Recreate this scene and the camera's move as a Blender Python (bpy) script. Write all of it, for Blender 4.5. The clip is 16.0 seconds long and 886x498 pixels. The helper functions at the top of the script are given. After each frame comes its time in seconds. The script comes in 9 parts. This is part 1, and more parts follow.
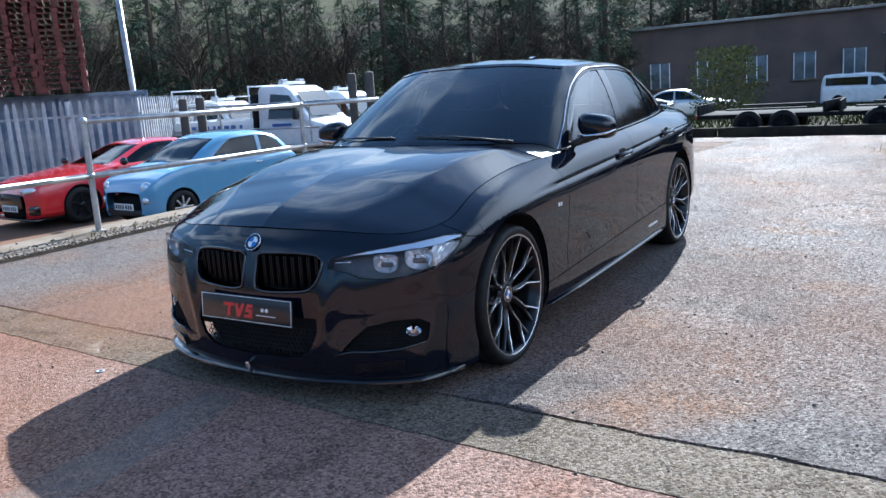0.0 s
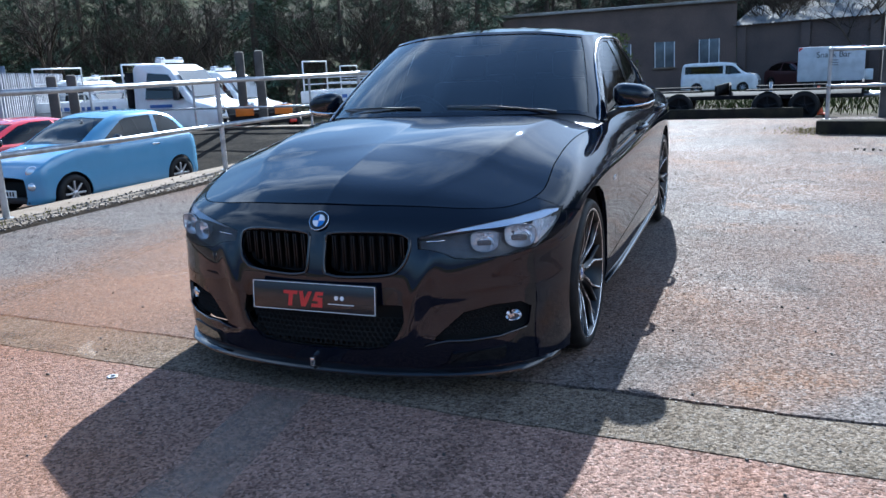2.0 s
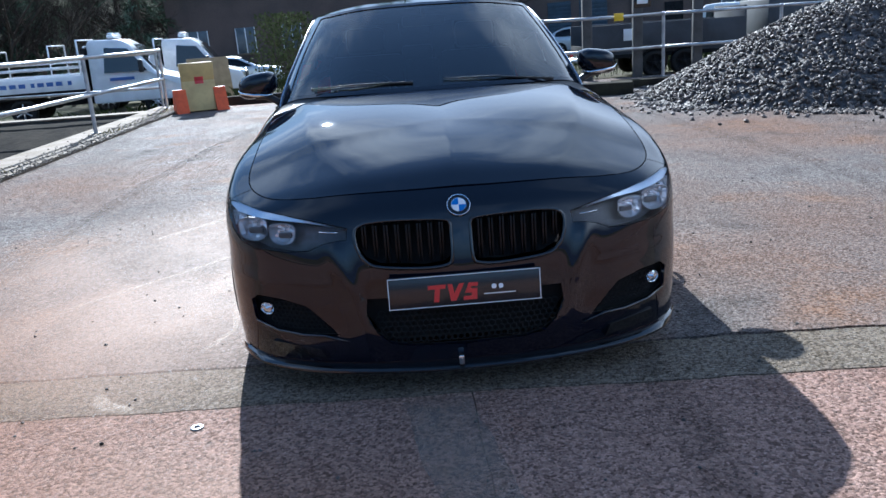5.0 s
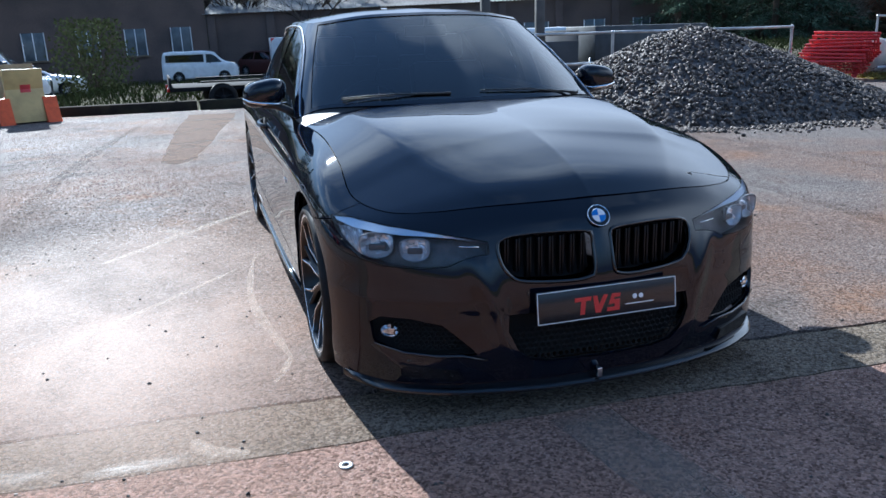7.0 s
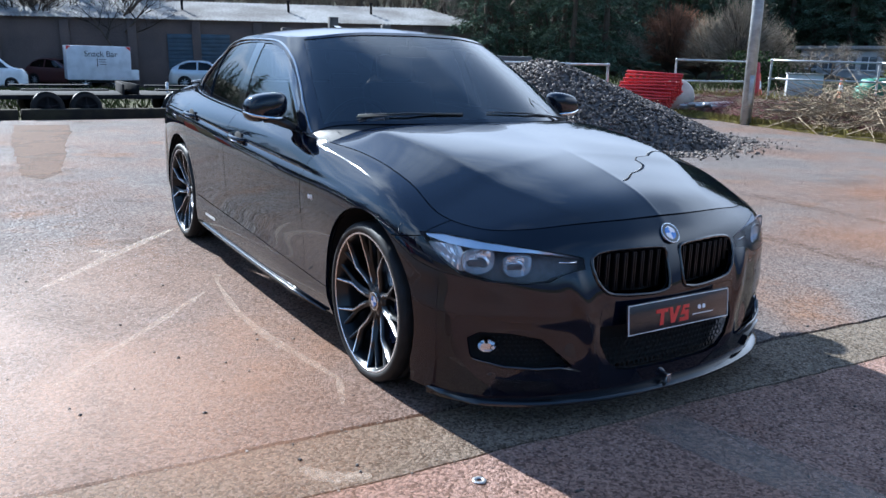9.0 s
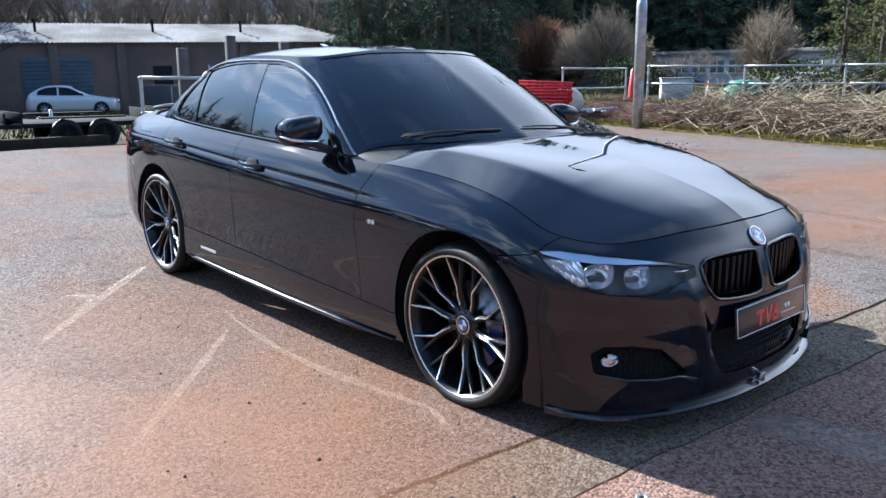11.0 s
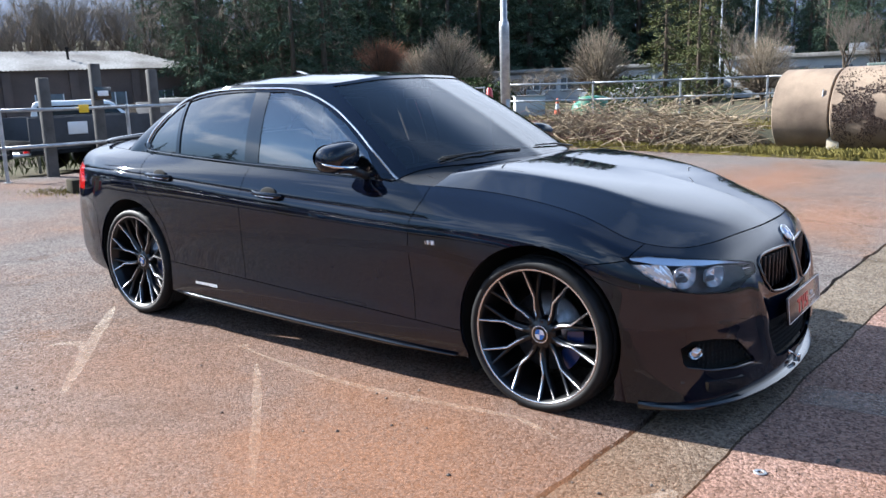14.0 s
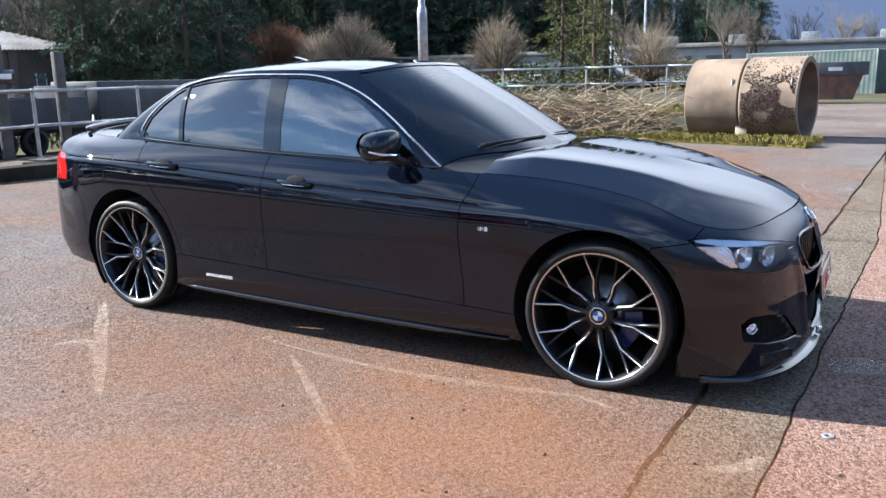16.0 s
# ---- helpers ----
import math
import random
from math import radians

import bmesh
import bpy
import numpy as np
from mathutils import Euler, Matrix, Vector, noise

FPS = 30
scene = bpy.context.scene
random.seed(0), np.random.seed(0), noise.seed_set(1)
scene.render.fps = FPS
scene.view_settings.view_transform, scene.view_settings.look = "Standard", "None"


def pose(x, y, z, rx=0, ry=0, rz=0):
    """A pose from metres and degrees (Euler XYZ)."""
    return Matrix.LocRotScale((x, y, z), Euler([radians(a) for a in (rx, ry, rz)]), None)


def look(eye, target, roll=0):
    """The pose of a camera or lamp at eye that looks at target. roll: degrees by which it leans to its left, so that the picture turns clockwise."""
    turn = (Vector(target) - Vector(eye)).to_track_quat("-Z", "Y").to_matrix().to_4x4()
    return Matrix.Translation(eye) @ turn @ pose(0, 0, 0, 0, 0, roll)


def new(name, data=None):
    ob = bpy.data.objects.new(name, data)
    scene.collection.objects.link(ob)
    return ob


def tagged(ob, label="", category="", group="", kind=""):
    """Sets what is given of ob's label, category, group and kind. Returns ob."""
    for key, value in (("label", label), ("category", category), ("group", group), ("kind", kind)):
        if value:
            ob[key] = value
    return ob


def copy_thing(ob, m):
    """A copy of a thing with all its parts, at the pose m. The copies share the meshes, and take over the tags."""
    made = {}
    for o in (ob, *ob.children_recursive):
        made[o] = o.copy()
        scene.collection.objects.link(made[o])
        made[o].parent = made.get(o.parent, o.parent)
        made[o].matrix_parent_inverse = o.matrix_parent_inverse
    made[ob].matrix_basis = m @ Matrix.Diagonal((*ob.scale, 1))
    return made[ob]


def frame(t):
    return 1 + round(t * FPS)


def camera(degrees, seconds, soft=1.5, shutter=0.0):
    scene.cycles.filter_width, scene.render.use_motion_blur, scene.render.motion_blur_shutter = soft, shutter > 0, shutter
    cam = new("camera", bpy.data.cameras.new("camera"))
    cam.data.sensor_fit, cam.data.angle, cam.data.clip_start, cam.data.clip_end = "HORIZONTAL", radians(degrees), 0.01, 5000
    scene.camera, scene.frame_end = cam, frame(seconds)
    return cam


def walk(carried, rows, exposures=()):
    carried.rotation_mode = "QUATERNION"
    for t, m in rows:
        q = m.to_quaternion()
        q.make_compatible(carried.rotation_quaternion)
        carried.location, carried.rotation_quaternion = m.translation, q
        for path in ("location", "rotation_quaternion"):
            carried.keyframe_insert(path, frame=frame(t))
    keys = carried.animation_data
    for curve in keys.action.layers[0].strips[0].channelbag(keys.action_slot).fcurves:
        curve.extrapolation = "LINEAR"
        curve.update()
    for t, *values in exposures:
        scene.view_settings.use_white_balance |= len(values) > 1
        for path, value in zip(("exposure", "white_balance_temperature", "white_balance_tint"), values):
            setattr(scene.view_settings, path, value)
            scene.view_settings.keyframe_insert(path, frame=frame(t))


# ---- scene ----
cam = camera(58.1, 16.0)
PATH = [
    (0, (2.479, -3.157, 1.268), (1.448, -1.491, 0.869), -3.5),
    (0.5, (2.264, -3.25, 1.26), (1.287, -1.554, 0.85), -3.2),
    (1, (2.027, -3.326, 1.268), (1.122, -1.593, 0.845), -2.9),
    (1.5, (1.77, -3.273, 1.221), (0.951, -1.5, 0.788), -2.6),
    (2, (1.53, -3.288, 1.213), (0.808, -1.478, 0.763), -2.6),
    (2.5, (1.25, -3.404, 1.228), (0.632, -1.56, 0.76), -2.6),
    (3, (1.017, -3.4, 1.24), (0.521, -1.524, 0.757), -2.7),
    (3.5, (0.776, -3.381, 1.256), (0.405, -1.479, 0.762), -3.1),
    (4, (0.442, -3.464, 1.276), (0.203, -1.545, 0.766), -3.7),
    (4.2, (0.308, -3.472, 1.274), (0.14, -1.548, 0.755), -3.9),
    (6.3, (-0.871, -3.097, 1.233), (-0.469, -1.221, 0.671), -2.7),
    (6.5, (-0.98, -3.081, 1.232), (-0.527, -1.21, 0.69), -2.5),
    (7, (-1.294, -3.069, 1.276), (-0.72, -1.226, 0.751), -1.7),
    (7.5, (-1.532, -3.007, 1.257), (-0.841, -1.201, 0.747), -0.8),
    (8, (-1.773, -2.872, 1.259), (-0.956, -1.117, 0.76), 0.4),
    (8.5, (-2.052, -2.809, 1.28), (-1.118, -1.109, 0.792), 1.2),
    (9, (-2.242, -2.692, 1.27), (-1.205, -1.048, 0.799), 1.7),
    (9.2, (-2.311, -2.609, 1.251), (-1.237, -0.986, 0.789), 1.8),
    (11.3, (-2.965, -2.077, 1.277), (-1.635, -0.647, 0.846), -0.6),
    (11.5, (-3.049, -2.038, 1.295), (-1.692, -0.632, 0.868), -0.9),
    (12, (-3.238, -1.956, 1.329), (-1.829, -0.599, 0.915), -1.8),
    (12.5, (-3.264, -1.864, 1.341), (-1.812, -0.552, 0.93), -2.6),
    (13, (-3.271, -1.743, 1.336), (-1.777, -0.473, 0.937), -2.5),
    (13.5, (-3.391, -1.647, 1.31), (-1.862, -0.418, 0.92), -2.0),
    (14, (-3.56, -1.546, 1.293), (-1.994, -0.364, 0.904), -1.6),
    (14.5, (-3.599, -1.443, 1.273), (-1.992, -0.318, 0.881), -1.3),
    (15, (-3.604, -1.268, 1.275), (-1.957, -0.206, 0.877), -1.0),
    (15.5, (-3.744, -1.142, 1.289), (-2.068, -0.131, 0.876), -1.1),
    (16, (-3.97, -0.982, 1.317), (-2.264, -0.03, 0.889), -1.1),
]
EXPOSURES = [(0, 1.62, 5470, 5), (4, 1.52, 5380, 5), (7, 1.36, 5380, 5), (9, 1.64, 5450, 6), (11.5, 1.82, 5750, 8), (16, 1.88, 6000, 9)]
walk(cam, [(t, look(eye, target, roll)) for t, eye, target, roll in PATH], EXPOSURES)

# ---- light ----
SUN = Vector((-0.25, 1.635, 1.0)).normalized()
world = bpy.data.worlds.new("sky")
scene.world = world
world.use_nodes = True
wt = world.node_tree
wt.nodes.clear()


def wnode(kind, **sets):
    n = wt.nodes.new(kind)
    for key, value in sets.items():
        n.inputs[key].default_value = value
    return n


wout = wt.nodes.new("ShaderNodeOutputWorld")
wback = wnode("ShaderNodeBackground", Strength=0.052)
sky = wt.nodes.new("ShaderNodeTexSky")
sky.sky_type = "NISHITA"
sky.sun_disc = False
sky.sun_elevation = math.asin(SUN.z)
sky.sun_rotation = math.atan2(SUN.x, SUN.y)
sky.air_density, sky.dust_density, sky.ozone_density = 1.2, 0.3, 2.5
# broken cloud over the whole sky
geo = wt.nodes.new("ShaderNodeTexCoord")
sep = wt.nodes.new("ShaderNodeSeparateXYZ")
lift = wt.nodes.new("ShaderNodeMath")
lift.operation = "ADD"
lift.inputs[1].default_value = 0.22
flat = wt.nodes.new("ShaderNodeVectorMath")
flat.operation = "DIVIDE"
comb = wt.nodes.new("ShaderNodeCombineXYZ")
cloud = wnode("ShaderNodeTexNoise", Scale=1.7, Detail=7.0, Roughness=0.55, Distortion=0.3)
ramp = wt.nodes.new("ShaderNodeValToRGB")
ramp.color_ramp.elements[0].position = 0.50
ramp.color_ramp.elements[1].position = 0.68
mix = wt.nodes.new("ShaderNodeMix")
mix.data_type = "RGBA"
mix.inputs["B"].default_value = (15.5, 16.5, 18.0, 1)
wt.links.new(geo.outputs["Generated"], sep.inputs[0])
wt.links.new(sep.outputs["Z"], lift.inputs[0])
for k in "XYZ":
    wt.links.new(lift.outputs[0], comb.inputs[k])
wt.links.new(geo.outputs["Generated"], flat.inputs[0])
wt.links.new(comb.outputs[0], flat.inputs[1])
wt.links.new(flat.outputs[0], cloud.inputs["Vector"])
wt.links.new(cloud.outputs["Fac"], ramp.inputs[0])
thin = wt.nodes.new("ShaderNodeMath")
thin.operation = "MULTIPLY"
overhead = wt.nodes.new("ShaderNodeMapRange")
overhead.interpolation_type = "SMOOTHSTEP"
for key, value in zip(("From Min", "From Max", "To Min", "To Max"), (0.60, 0.92, 1.0, 0.15)):
    overhead.inputs[key].default_value = value
wt.links.new(sep.outputs["Z"], overhead.inputs["Value"])
wt.links.new(ramp.outputs[0], thin.inputs[0])
wt.links.new(overhead.outputs[0], thin.inputs[1])
clear = wt.nodes.new("ShaderNodeMapRange")
clear.interpolation_type = "SMOOTHSTEP"
for key, value in zip(("From Min", "From Max", "To Min", "To Max"), (-0.55, 0.10, 0.12, 1.0)):
    clear.inputs[key].default_value = value
south = wt.nodes.new("ShaderNodeMath")
south.operation = "MULTIPLY"
wt.links.new(sep.outputs["Y"], clear.inputs["Value"])
wt.links.new(thin.outputs[0], south.inputs[0])
wt.links.new(clear.outputs[0], south.inputs[1])
wt.links.new(south.outputs[0], mix.inputs["Factor"])
gain = wt.nodes.new("ShaderNodeVectorMath")
gain.operation = "MULTIPLY"
gain.inputs[1].default_value = (1.15, 1.25, 1.35)
wt.links.new(sky.outputs[0], gain.inputs[0])
wt.links.new(gain.outputs[0], mix.inputs["A"])
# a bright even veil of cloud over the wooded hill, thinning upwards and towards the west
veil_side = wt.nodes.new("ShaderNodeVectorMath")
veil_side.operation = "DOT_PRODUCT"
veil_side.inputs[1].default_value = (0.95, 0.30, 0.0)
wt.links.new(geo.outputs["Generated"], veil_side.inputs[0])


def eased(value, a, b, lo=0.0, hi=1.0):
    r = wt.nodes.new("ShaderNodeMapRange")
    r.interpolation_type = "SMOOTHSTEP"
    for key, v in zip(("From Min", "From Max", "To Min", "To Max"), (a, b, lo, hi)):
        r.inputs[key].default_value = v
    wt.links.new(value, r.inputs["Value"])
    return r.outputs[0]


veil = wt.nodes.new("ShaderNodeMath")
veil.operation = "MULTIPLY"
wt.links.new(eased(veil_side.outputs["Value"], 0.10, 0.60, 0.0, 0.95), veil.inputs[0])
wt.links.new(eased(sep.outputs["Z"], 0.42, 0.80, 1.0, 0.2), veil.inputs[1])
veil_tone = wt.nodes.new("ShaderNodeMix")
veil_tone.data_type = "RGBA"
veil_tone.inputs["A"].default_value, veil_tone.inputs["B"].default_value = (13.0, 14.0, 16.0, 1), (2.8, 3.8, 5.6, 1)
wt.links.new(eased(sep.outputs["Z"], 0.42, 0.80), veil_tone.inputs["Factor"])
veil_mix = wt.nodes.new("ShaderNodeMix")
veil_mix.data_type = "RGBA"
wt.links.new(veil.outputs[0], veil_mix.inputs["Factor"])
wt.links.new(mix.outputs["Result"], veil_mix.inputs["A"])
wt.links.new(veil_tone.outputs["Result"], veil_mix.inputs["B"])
# a slate-blue bank of rain cloud lies along the whole horizon
low = wt.nodes.new("ShaderNodeMapRange")
for key, value in zip(("From Min", "From Max", "To Min", "To Max"), (0.07, 0.34, 1.0, 0.0)):
    low.inputs[key].default_value = value
bank_mix = wt.nodes.new("ShaderNodeMix")
bank_mix.data_type = "RGBA"
bank_mix.inputs["B"].default_value = (1.05, 1.4, 2.3, 1)
wt.links.new(sep.outputs["Z"], low.inputs["Value"])
wt.links.new(low.outputs[0], bank_mix.inputs["Factor"])
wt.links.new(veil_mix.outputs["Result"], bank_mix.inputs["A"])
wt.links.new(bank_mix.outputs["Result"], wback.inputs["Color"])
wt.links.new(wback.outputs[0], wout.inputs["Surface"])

sun_lamp = bpy.data.lights.new("sun", "SUN")
sun_lamp.energy, sun_lamp.angle, sun_lamp.color = 5.0, radians(0.55), (1.0, 0.95, 0.88)
sun = new("sun", sun_lamp)
sun.matrix_world = look(SUN * 60, (0, 0, 0))

# ---- materials ----
def material(name, colour, rough=0.5, metal=0.0, coat=0.0, vary=0.0, size=8.0, bump=0.0, bump_size=60.0, tint=None, blend=(0.4, 0.65),
             fine=0.0, fine_size=200.0, rough_vary=0.0, random_vary=0.0, specular=0.5, emit=None, island=False):
    """A principled surface: colour blended towards tint by a broad noise, grain by a fine one, relief by a third."""
    m = bpy.data.materials.new(name)
    m.use_nodes = True
    nt = m.node_tree
    b = nt.nodes["Principled BSDF"]
    b.inputs["Roughness"].default_value, b.inputs["Metallic"].default_value = rough, metal
    b.inputs["Coat Weight"].default_value, b.inputs["Coat Roughness"].default_value = coat, 0.02
    b.inputs["Coat IOR"].default_value = 1.5
    b.inputs["Specular IOR Level"].default_value = specular
    b.inputs["Base Color"].default_value = (*colour, 1)
    if emit:
        b.inputs["Emission Color"].default_value, b.inputs["Emission Strength"].default_value = (*emit[:3], 1), emit[3]
    where = nt.nodes.new("ShaderNodeTexCoord").outputs["Object"]

    def noise_at(scale, detail=4.0):
        n = nt.nodes.new("ShaderNodeTexNoise")
        n.inputs["Scale"].default_value, n.inputs["Detail"].default_value = scale, detail
        nt.links.new(where, n.inputs["Vector"])
        return n.outputs["Fac"]

    def ranged(value, a, b_, c, d):
        r = nt.nodes.new("ShaderNodeMapRange")
        for k, v in zip(("From Min", "From Max", "To Min", "To Max"), (a, b_, c, d)):
            r.inputs[k].default_value = v
        nt.links.new(value, r.inputs["Value"])
        return r.outputs[0]

    out = None
    if tint or vary:
        mx = nt.nodes.new("ShaderNodeMix")
        mx.data_type = "RGBA"
        mx.inputs["A"].default_value = (*colour, 1)
        mx.inputs["B"].default_value = (*(tint or [c * (1 - vary) for c in colour]), 1)
        nt.links.new(ranged(noise_at(size), blend[0], blend[1], 0, 1), mx.inputs["Factor"])
        out = mx.outputs["Result"]
    for value, amount in ((noise_at(fine_size, 2.0) if fine else None, fine),
                          (nt.nodes.new("ShaderNodeNewGeometry").outputs["Random Per Island"] if island and random_vary else
                           nt.nodes.new("ShaderNodeObjectInfo").outputs["Random"] if random_vary else None, random_vary)):
        if amount:
            h = nt.nodes.new("ShaderNodeHueSaturation")
            h.inputs["Color"].default_value = (*colour, 1)
            if out:
                nt.links.new(out, h.inputs["Color"])
            lo, hi = (0.3, 0.7) if amount is fine else (0, 1)
            nt.links.new(ranged(value, lo, hi, 1 - amount, 1 + amount), h.inputs["Value"])
            out = h.outputs[0]
    if out:
        nt.links.new(out, b.inputs["Base Color"])
    if rough_vary:
        nt.links.new(ranged(noise_at(size * 1.7), 0.35, 0.65, max(0.02, rough - rough_vary), min(1, rough + rough_vary)), b.inputs["Roughness"])
    if bump:
        bp = nt.nodes.new("ShaderNodeBump")
        bp.inputs["Strength"].default_value, bp.inputs["Distance"].default_value = 1.0, bump
        nt.links.new(noise_at(bump_size, 5.0), bp.inputs["Height"])
        nt.links.new(bp.outputs[0], b.inputs["Normal"])
    return m


def glass(name, tint, ior=1.5, rough=0.0):
    """Thin pane: what lies behind, tinted, with a clear reflection over it."""
    m = bpy.data.materials.new(name)
    m.use_nodes = True
    nt = m.node_tree
    nt.nodes.clear()
    o = nt.nodes.new("ShaderNodeOutputMaterial")
    t = nt.nodes.new("ShaderNodeBsdfTransparent")
    t.inputs[0].default_value = (*tint, 1)
    g = nt.nodes.new("ShaderNodeBsdfGlossy")
    g.inputs["Roughness"].default_value = rough
    f = nt.nodes.new("ShaderNodeFresnel")
    f.inputs[0].default_value = ior
    mx = nt.nodes.new("ShaderNodeMixShader")
    nt.links.new(f.outputs[0], mx.inputs[0])
    nt.links.new(t.outputs[0], mx.inputs[1])
    nt.links.new(g.outputs[0], mx.inputs[2])
    nt.links.new(mx.outputs[0], o.inputs[0])
    return m


PAINT = material("black_paint", (0.0022, 0.0034, 0.0085), 0.35, 0.0, 1.0, fine=0.3, fine_size=900, bump=0.00005, bump_size=9, specular=0.0)
PAINT.node_tree.nodes["Principled BSDF"].inputs["Coat IOR"].default_value = 1.53
GLOSS = material("gloss_black", (0.005, 0.005, 0.006), 0.12, 0, 0.6, fine=0.2)
PLASTIC = material("black_plastic", (0.012, 0.012, 0.013), 0.5, bump=0.0004, bump_size=400, fine=0.2)
# near-black; where it fills gaps and recesses it colours in their shade
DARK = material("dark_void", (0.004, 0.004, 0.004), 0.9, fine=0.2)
RUBBER = material("tyre_rubber", (0.009, 0.009, 0.0095), 0.6, specular=0.3, bump=0.0006, bump_size=90, fine=0.3, vary=0.4, size=20)
SLAT = material("grille_black", (0.004, 0.004, 0.005), 0.35, 0, 0.1, fine=0.2, specular=0.25)
SILVER = material("machined_alloy", (0.62, 0.63, 0.65), 0.22, 0.95, fine=0.08, fine_size=600)
RIMBLACK = material("black_alloy", (0.005, 0.005, 0.006), 0.3, 0.0, 0.3, fine=0.2, specular=0.3)
STEEL = material("brake_steel", (0.30, 0.30, 0.31), 0.35, 1.0, vary=0.3, size=30, fine=0.1)
BLUECAL = material("blue_caliper", (0.006, 0.02, 0.085), 0.3, 0, 0.5, fine=0.1)
CHROME = material("chrome", (0.75, 0.76, 0.78), 0.08, 1.0, fine=0.05)
WHITE = material("white_enamel", (0.8, 0.8, 0.8), 0.2, 0, 0.5, fine=0.03)
BLUE = material("blue_enamel", (0.02, 0.16, 0.5), 0.2, 0, 0.5, fine=0.05)
REDPRINT = material("red_print", (0.62, 0.035, 0.03), 0.4, fine=0.08)
REDLENS = material("red_lens", (0.5, 0.012, 0.012), 0.1, 0, 1.0, fine=0.15)
LENS = glass("lamp_lens", (0.95, 0.96, 0.98), 1.3)
SCREEN = glass("windscreen_glass", (0.30, 0.36, 0.36), 1.85)
SIDEGLASS = glass("side_glass", (0.50, 0.60, 0.62), 2.9)
PRIVACY = glass("privacy_glass", (0.02, 0.022, 0.024), 2.4)
LEATHER = material("dark_leather", (0.02, 0.02, 0.022), 0.5, bump=0.0005, bump_size=300, fine=0.2)

# ---- tools ----
def part(name, bm, mat, parent=None, label="", smooth=True, keep=False):
    """Links a bmesh as one mesh object, under a thing or a part where a parent is given."""
    if smooth:
        for f in bm.faces:
            f.smooth = True
        for e in bm.edges:
            if len(e.link_faces) == 2 and e.calc_face_angle(0) > 0.62:
                e.smooth = False
    me = bpy.data.meshes.new(name)
    bm.to_mesh(me)
    if not keep:
        bm.free()
    for one in mat if isinstance(mat, (list, tuple)) else (mat,):
        me.materials.append(one)
    ob = new(name, me)
    ob.parent = parent
    if label:
        tagged(ob, label)
    return ob


def share(ob, parent, m=None):
    """Another object on the same mesh."""
    o = new(ob.name.split(".")[0], ob.data)
    o.parent = parent
    if m is not None:
        o.matrix_basis = m
    return o


def thing(name, label, category, m=None, group="", kind=""):
    e = tagged(new(name), label, category, group, kind)
    if m is not None:
        e.matrix_basis = m
    return e


def box(bm, lo, hi, bevel=0.0, m=None, mat=0):
    """A box between two corners, its edges rounded by bevel."""
    mid = [(a + b) / 2 for a, b in zip(lo, hi)]
    size = [abs(b - a) for a, b in zip(lo, hi)]
    made = bmesh.ops.create_cube(bm, size=1, matrix=Matrix.Translation(mid) @ Matrix.Diagonal((*size, 1)))["verts"]
    faces = {f for v in made for f in v.link_faces}
    for f in faces:
        f.material_index = mat
    if bevel:
        edges = list({e for v in made for e in v.link_edges})
        res = bmesh.ops.bevel(bm, geom=edges, offset=min(bevel, min(size) * 0.45), segments=2, profile=0.5, affect="EDGES")
        made = list({v for f in res["faces"] for v in f.verts} | {v for v in made if v.is_valid})
        for f in res["faces"]:
            f.material_index = mat
    if m is not None:
        bmesh.ops.transform(bm, matrix=m, verts=[v for v in made if v.is_valid])
    return bm


def boxed(*a, **k):
    return box(bmesh.new(), *a, **k)


def tube(bm, pts, radius, sides=8, closed=False, mat=0, caps=True):
    """A round bar along points; radius is a number or one number a point."""
    pts = [Vector(p) for p in pts]
    n = len(pts)
    rad = radius if isinstance(radius, (list, tuple)) else [radius] * n
    rings, up = [], None
    for i, p in enumerate(pts):
        a, b = pts[(i - 1) % n if closed else max(i - 1, 0)], pts[(i + 1) % n if closed else min(i + 1, n - 1)]
        t = (b - a).normalized()
        if up is None:
            up = Vector((0, 0, 1)) if abs(t.z) < 0.9 else Vector((1, 0, 0))
        side = t.cross(up).normalized()
        up = side.cross(t).normalized()
        rings.append([bm.verts.new(p + rad[i] * (math.cos(q) * side + math.sin(q) * up)) for q in (2 * math.pi * j / sides for j in range(sides))])
    for i in range(n if closed else n - 1):
        r, s = rings[i], rings[(i + 1) % n]
        for j in range(sides):
            bm.faces.new((r[j], r[(j + 1) % sides], s[(j + 1) % sides], s[j])).material_index = mat
    if caps and not closed and sides > 2:
        bm.faces.new(rings[0][::-1]).material_index = mat
        bm.faces.new(rings[-1]).material_index = mat
    return bm


def lathe(bm, profile, steps=48, axis="x", mat=0, closed=False):
    """Turns (radius, along) points round an axis."""
    rows = []
    for r, a in profile:
        row = []
        for j in range(steps):
            q = 2 * math.pi * j / steps
            c, s = r * math.cos(q), r * math.sin(q)
            row.append(bm.verts.new({"x": (a, c, s), "y": (c, a, s), "z": (c, s, a)}[axis]))
        rows.append(row)
    for i in range(len(rows) if closed else len(rows) - 1):
        p, n = rows[i], rows[(i + 1) % len(rows)]
        for j in range(steps):
            bm.faces.new((p[j], p[(j + 1) % steps], n[(j + 1) % steps], n[j])).material_index = mat
    return bm


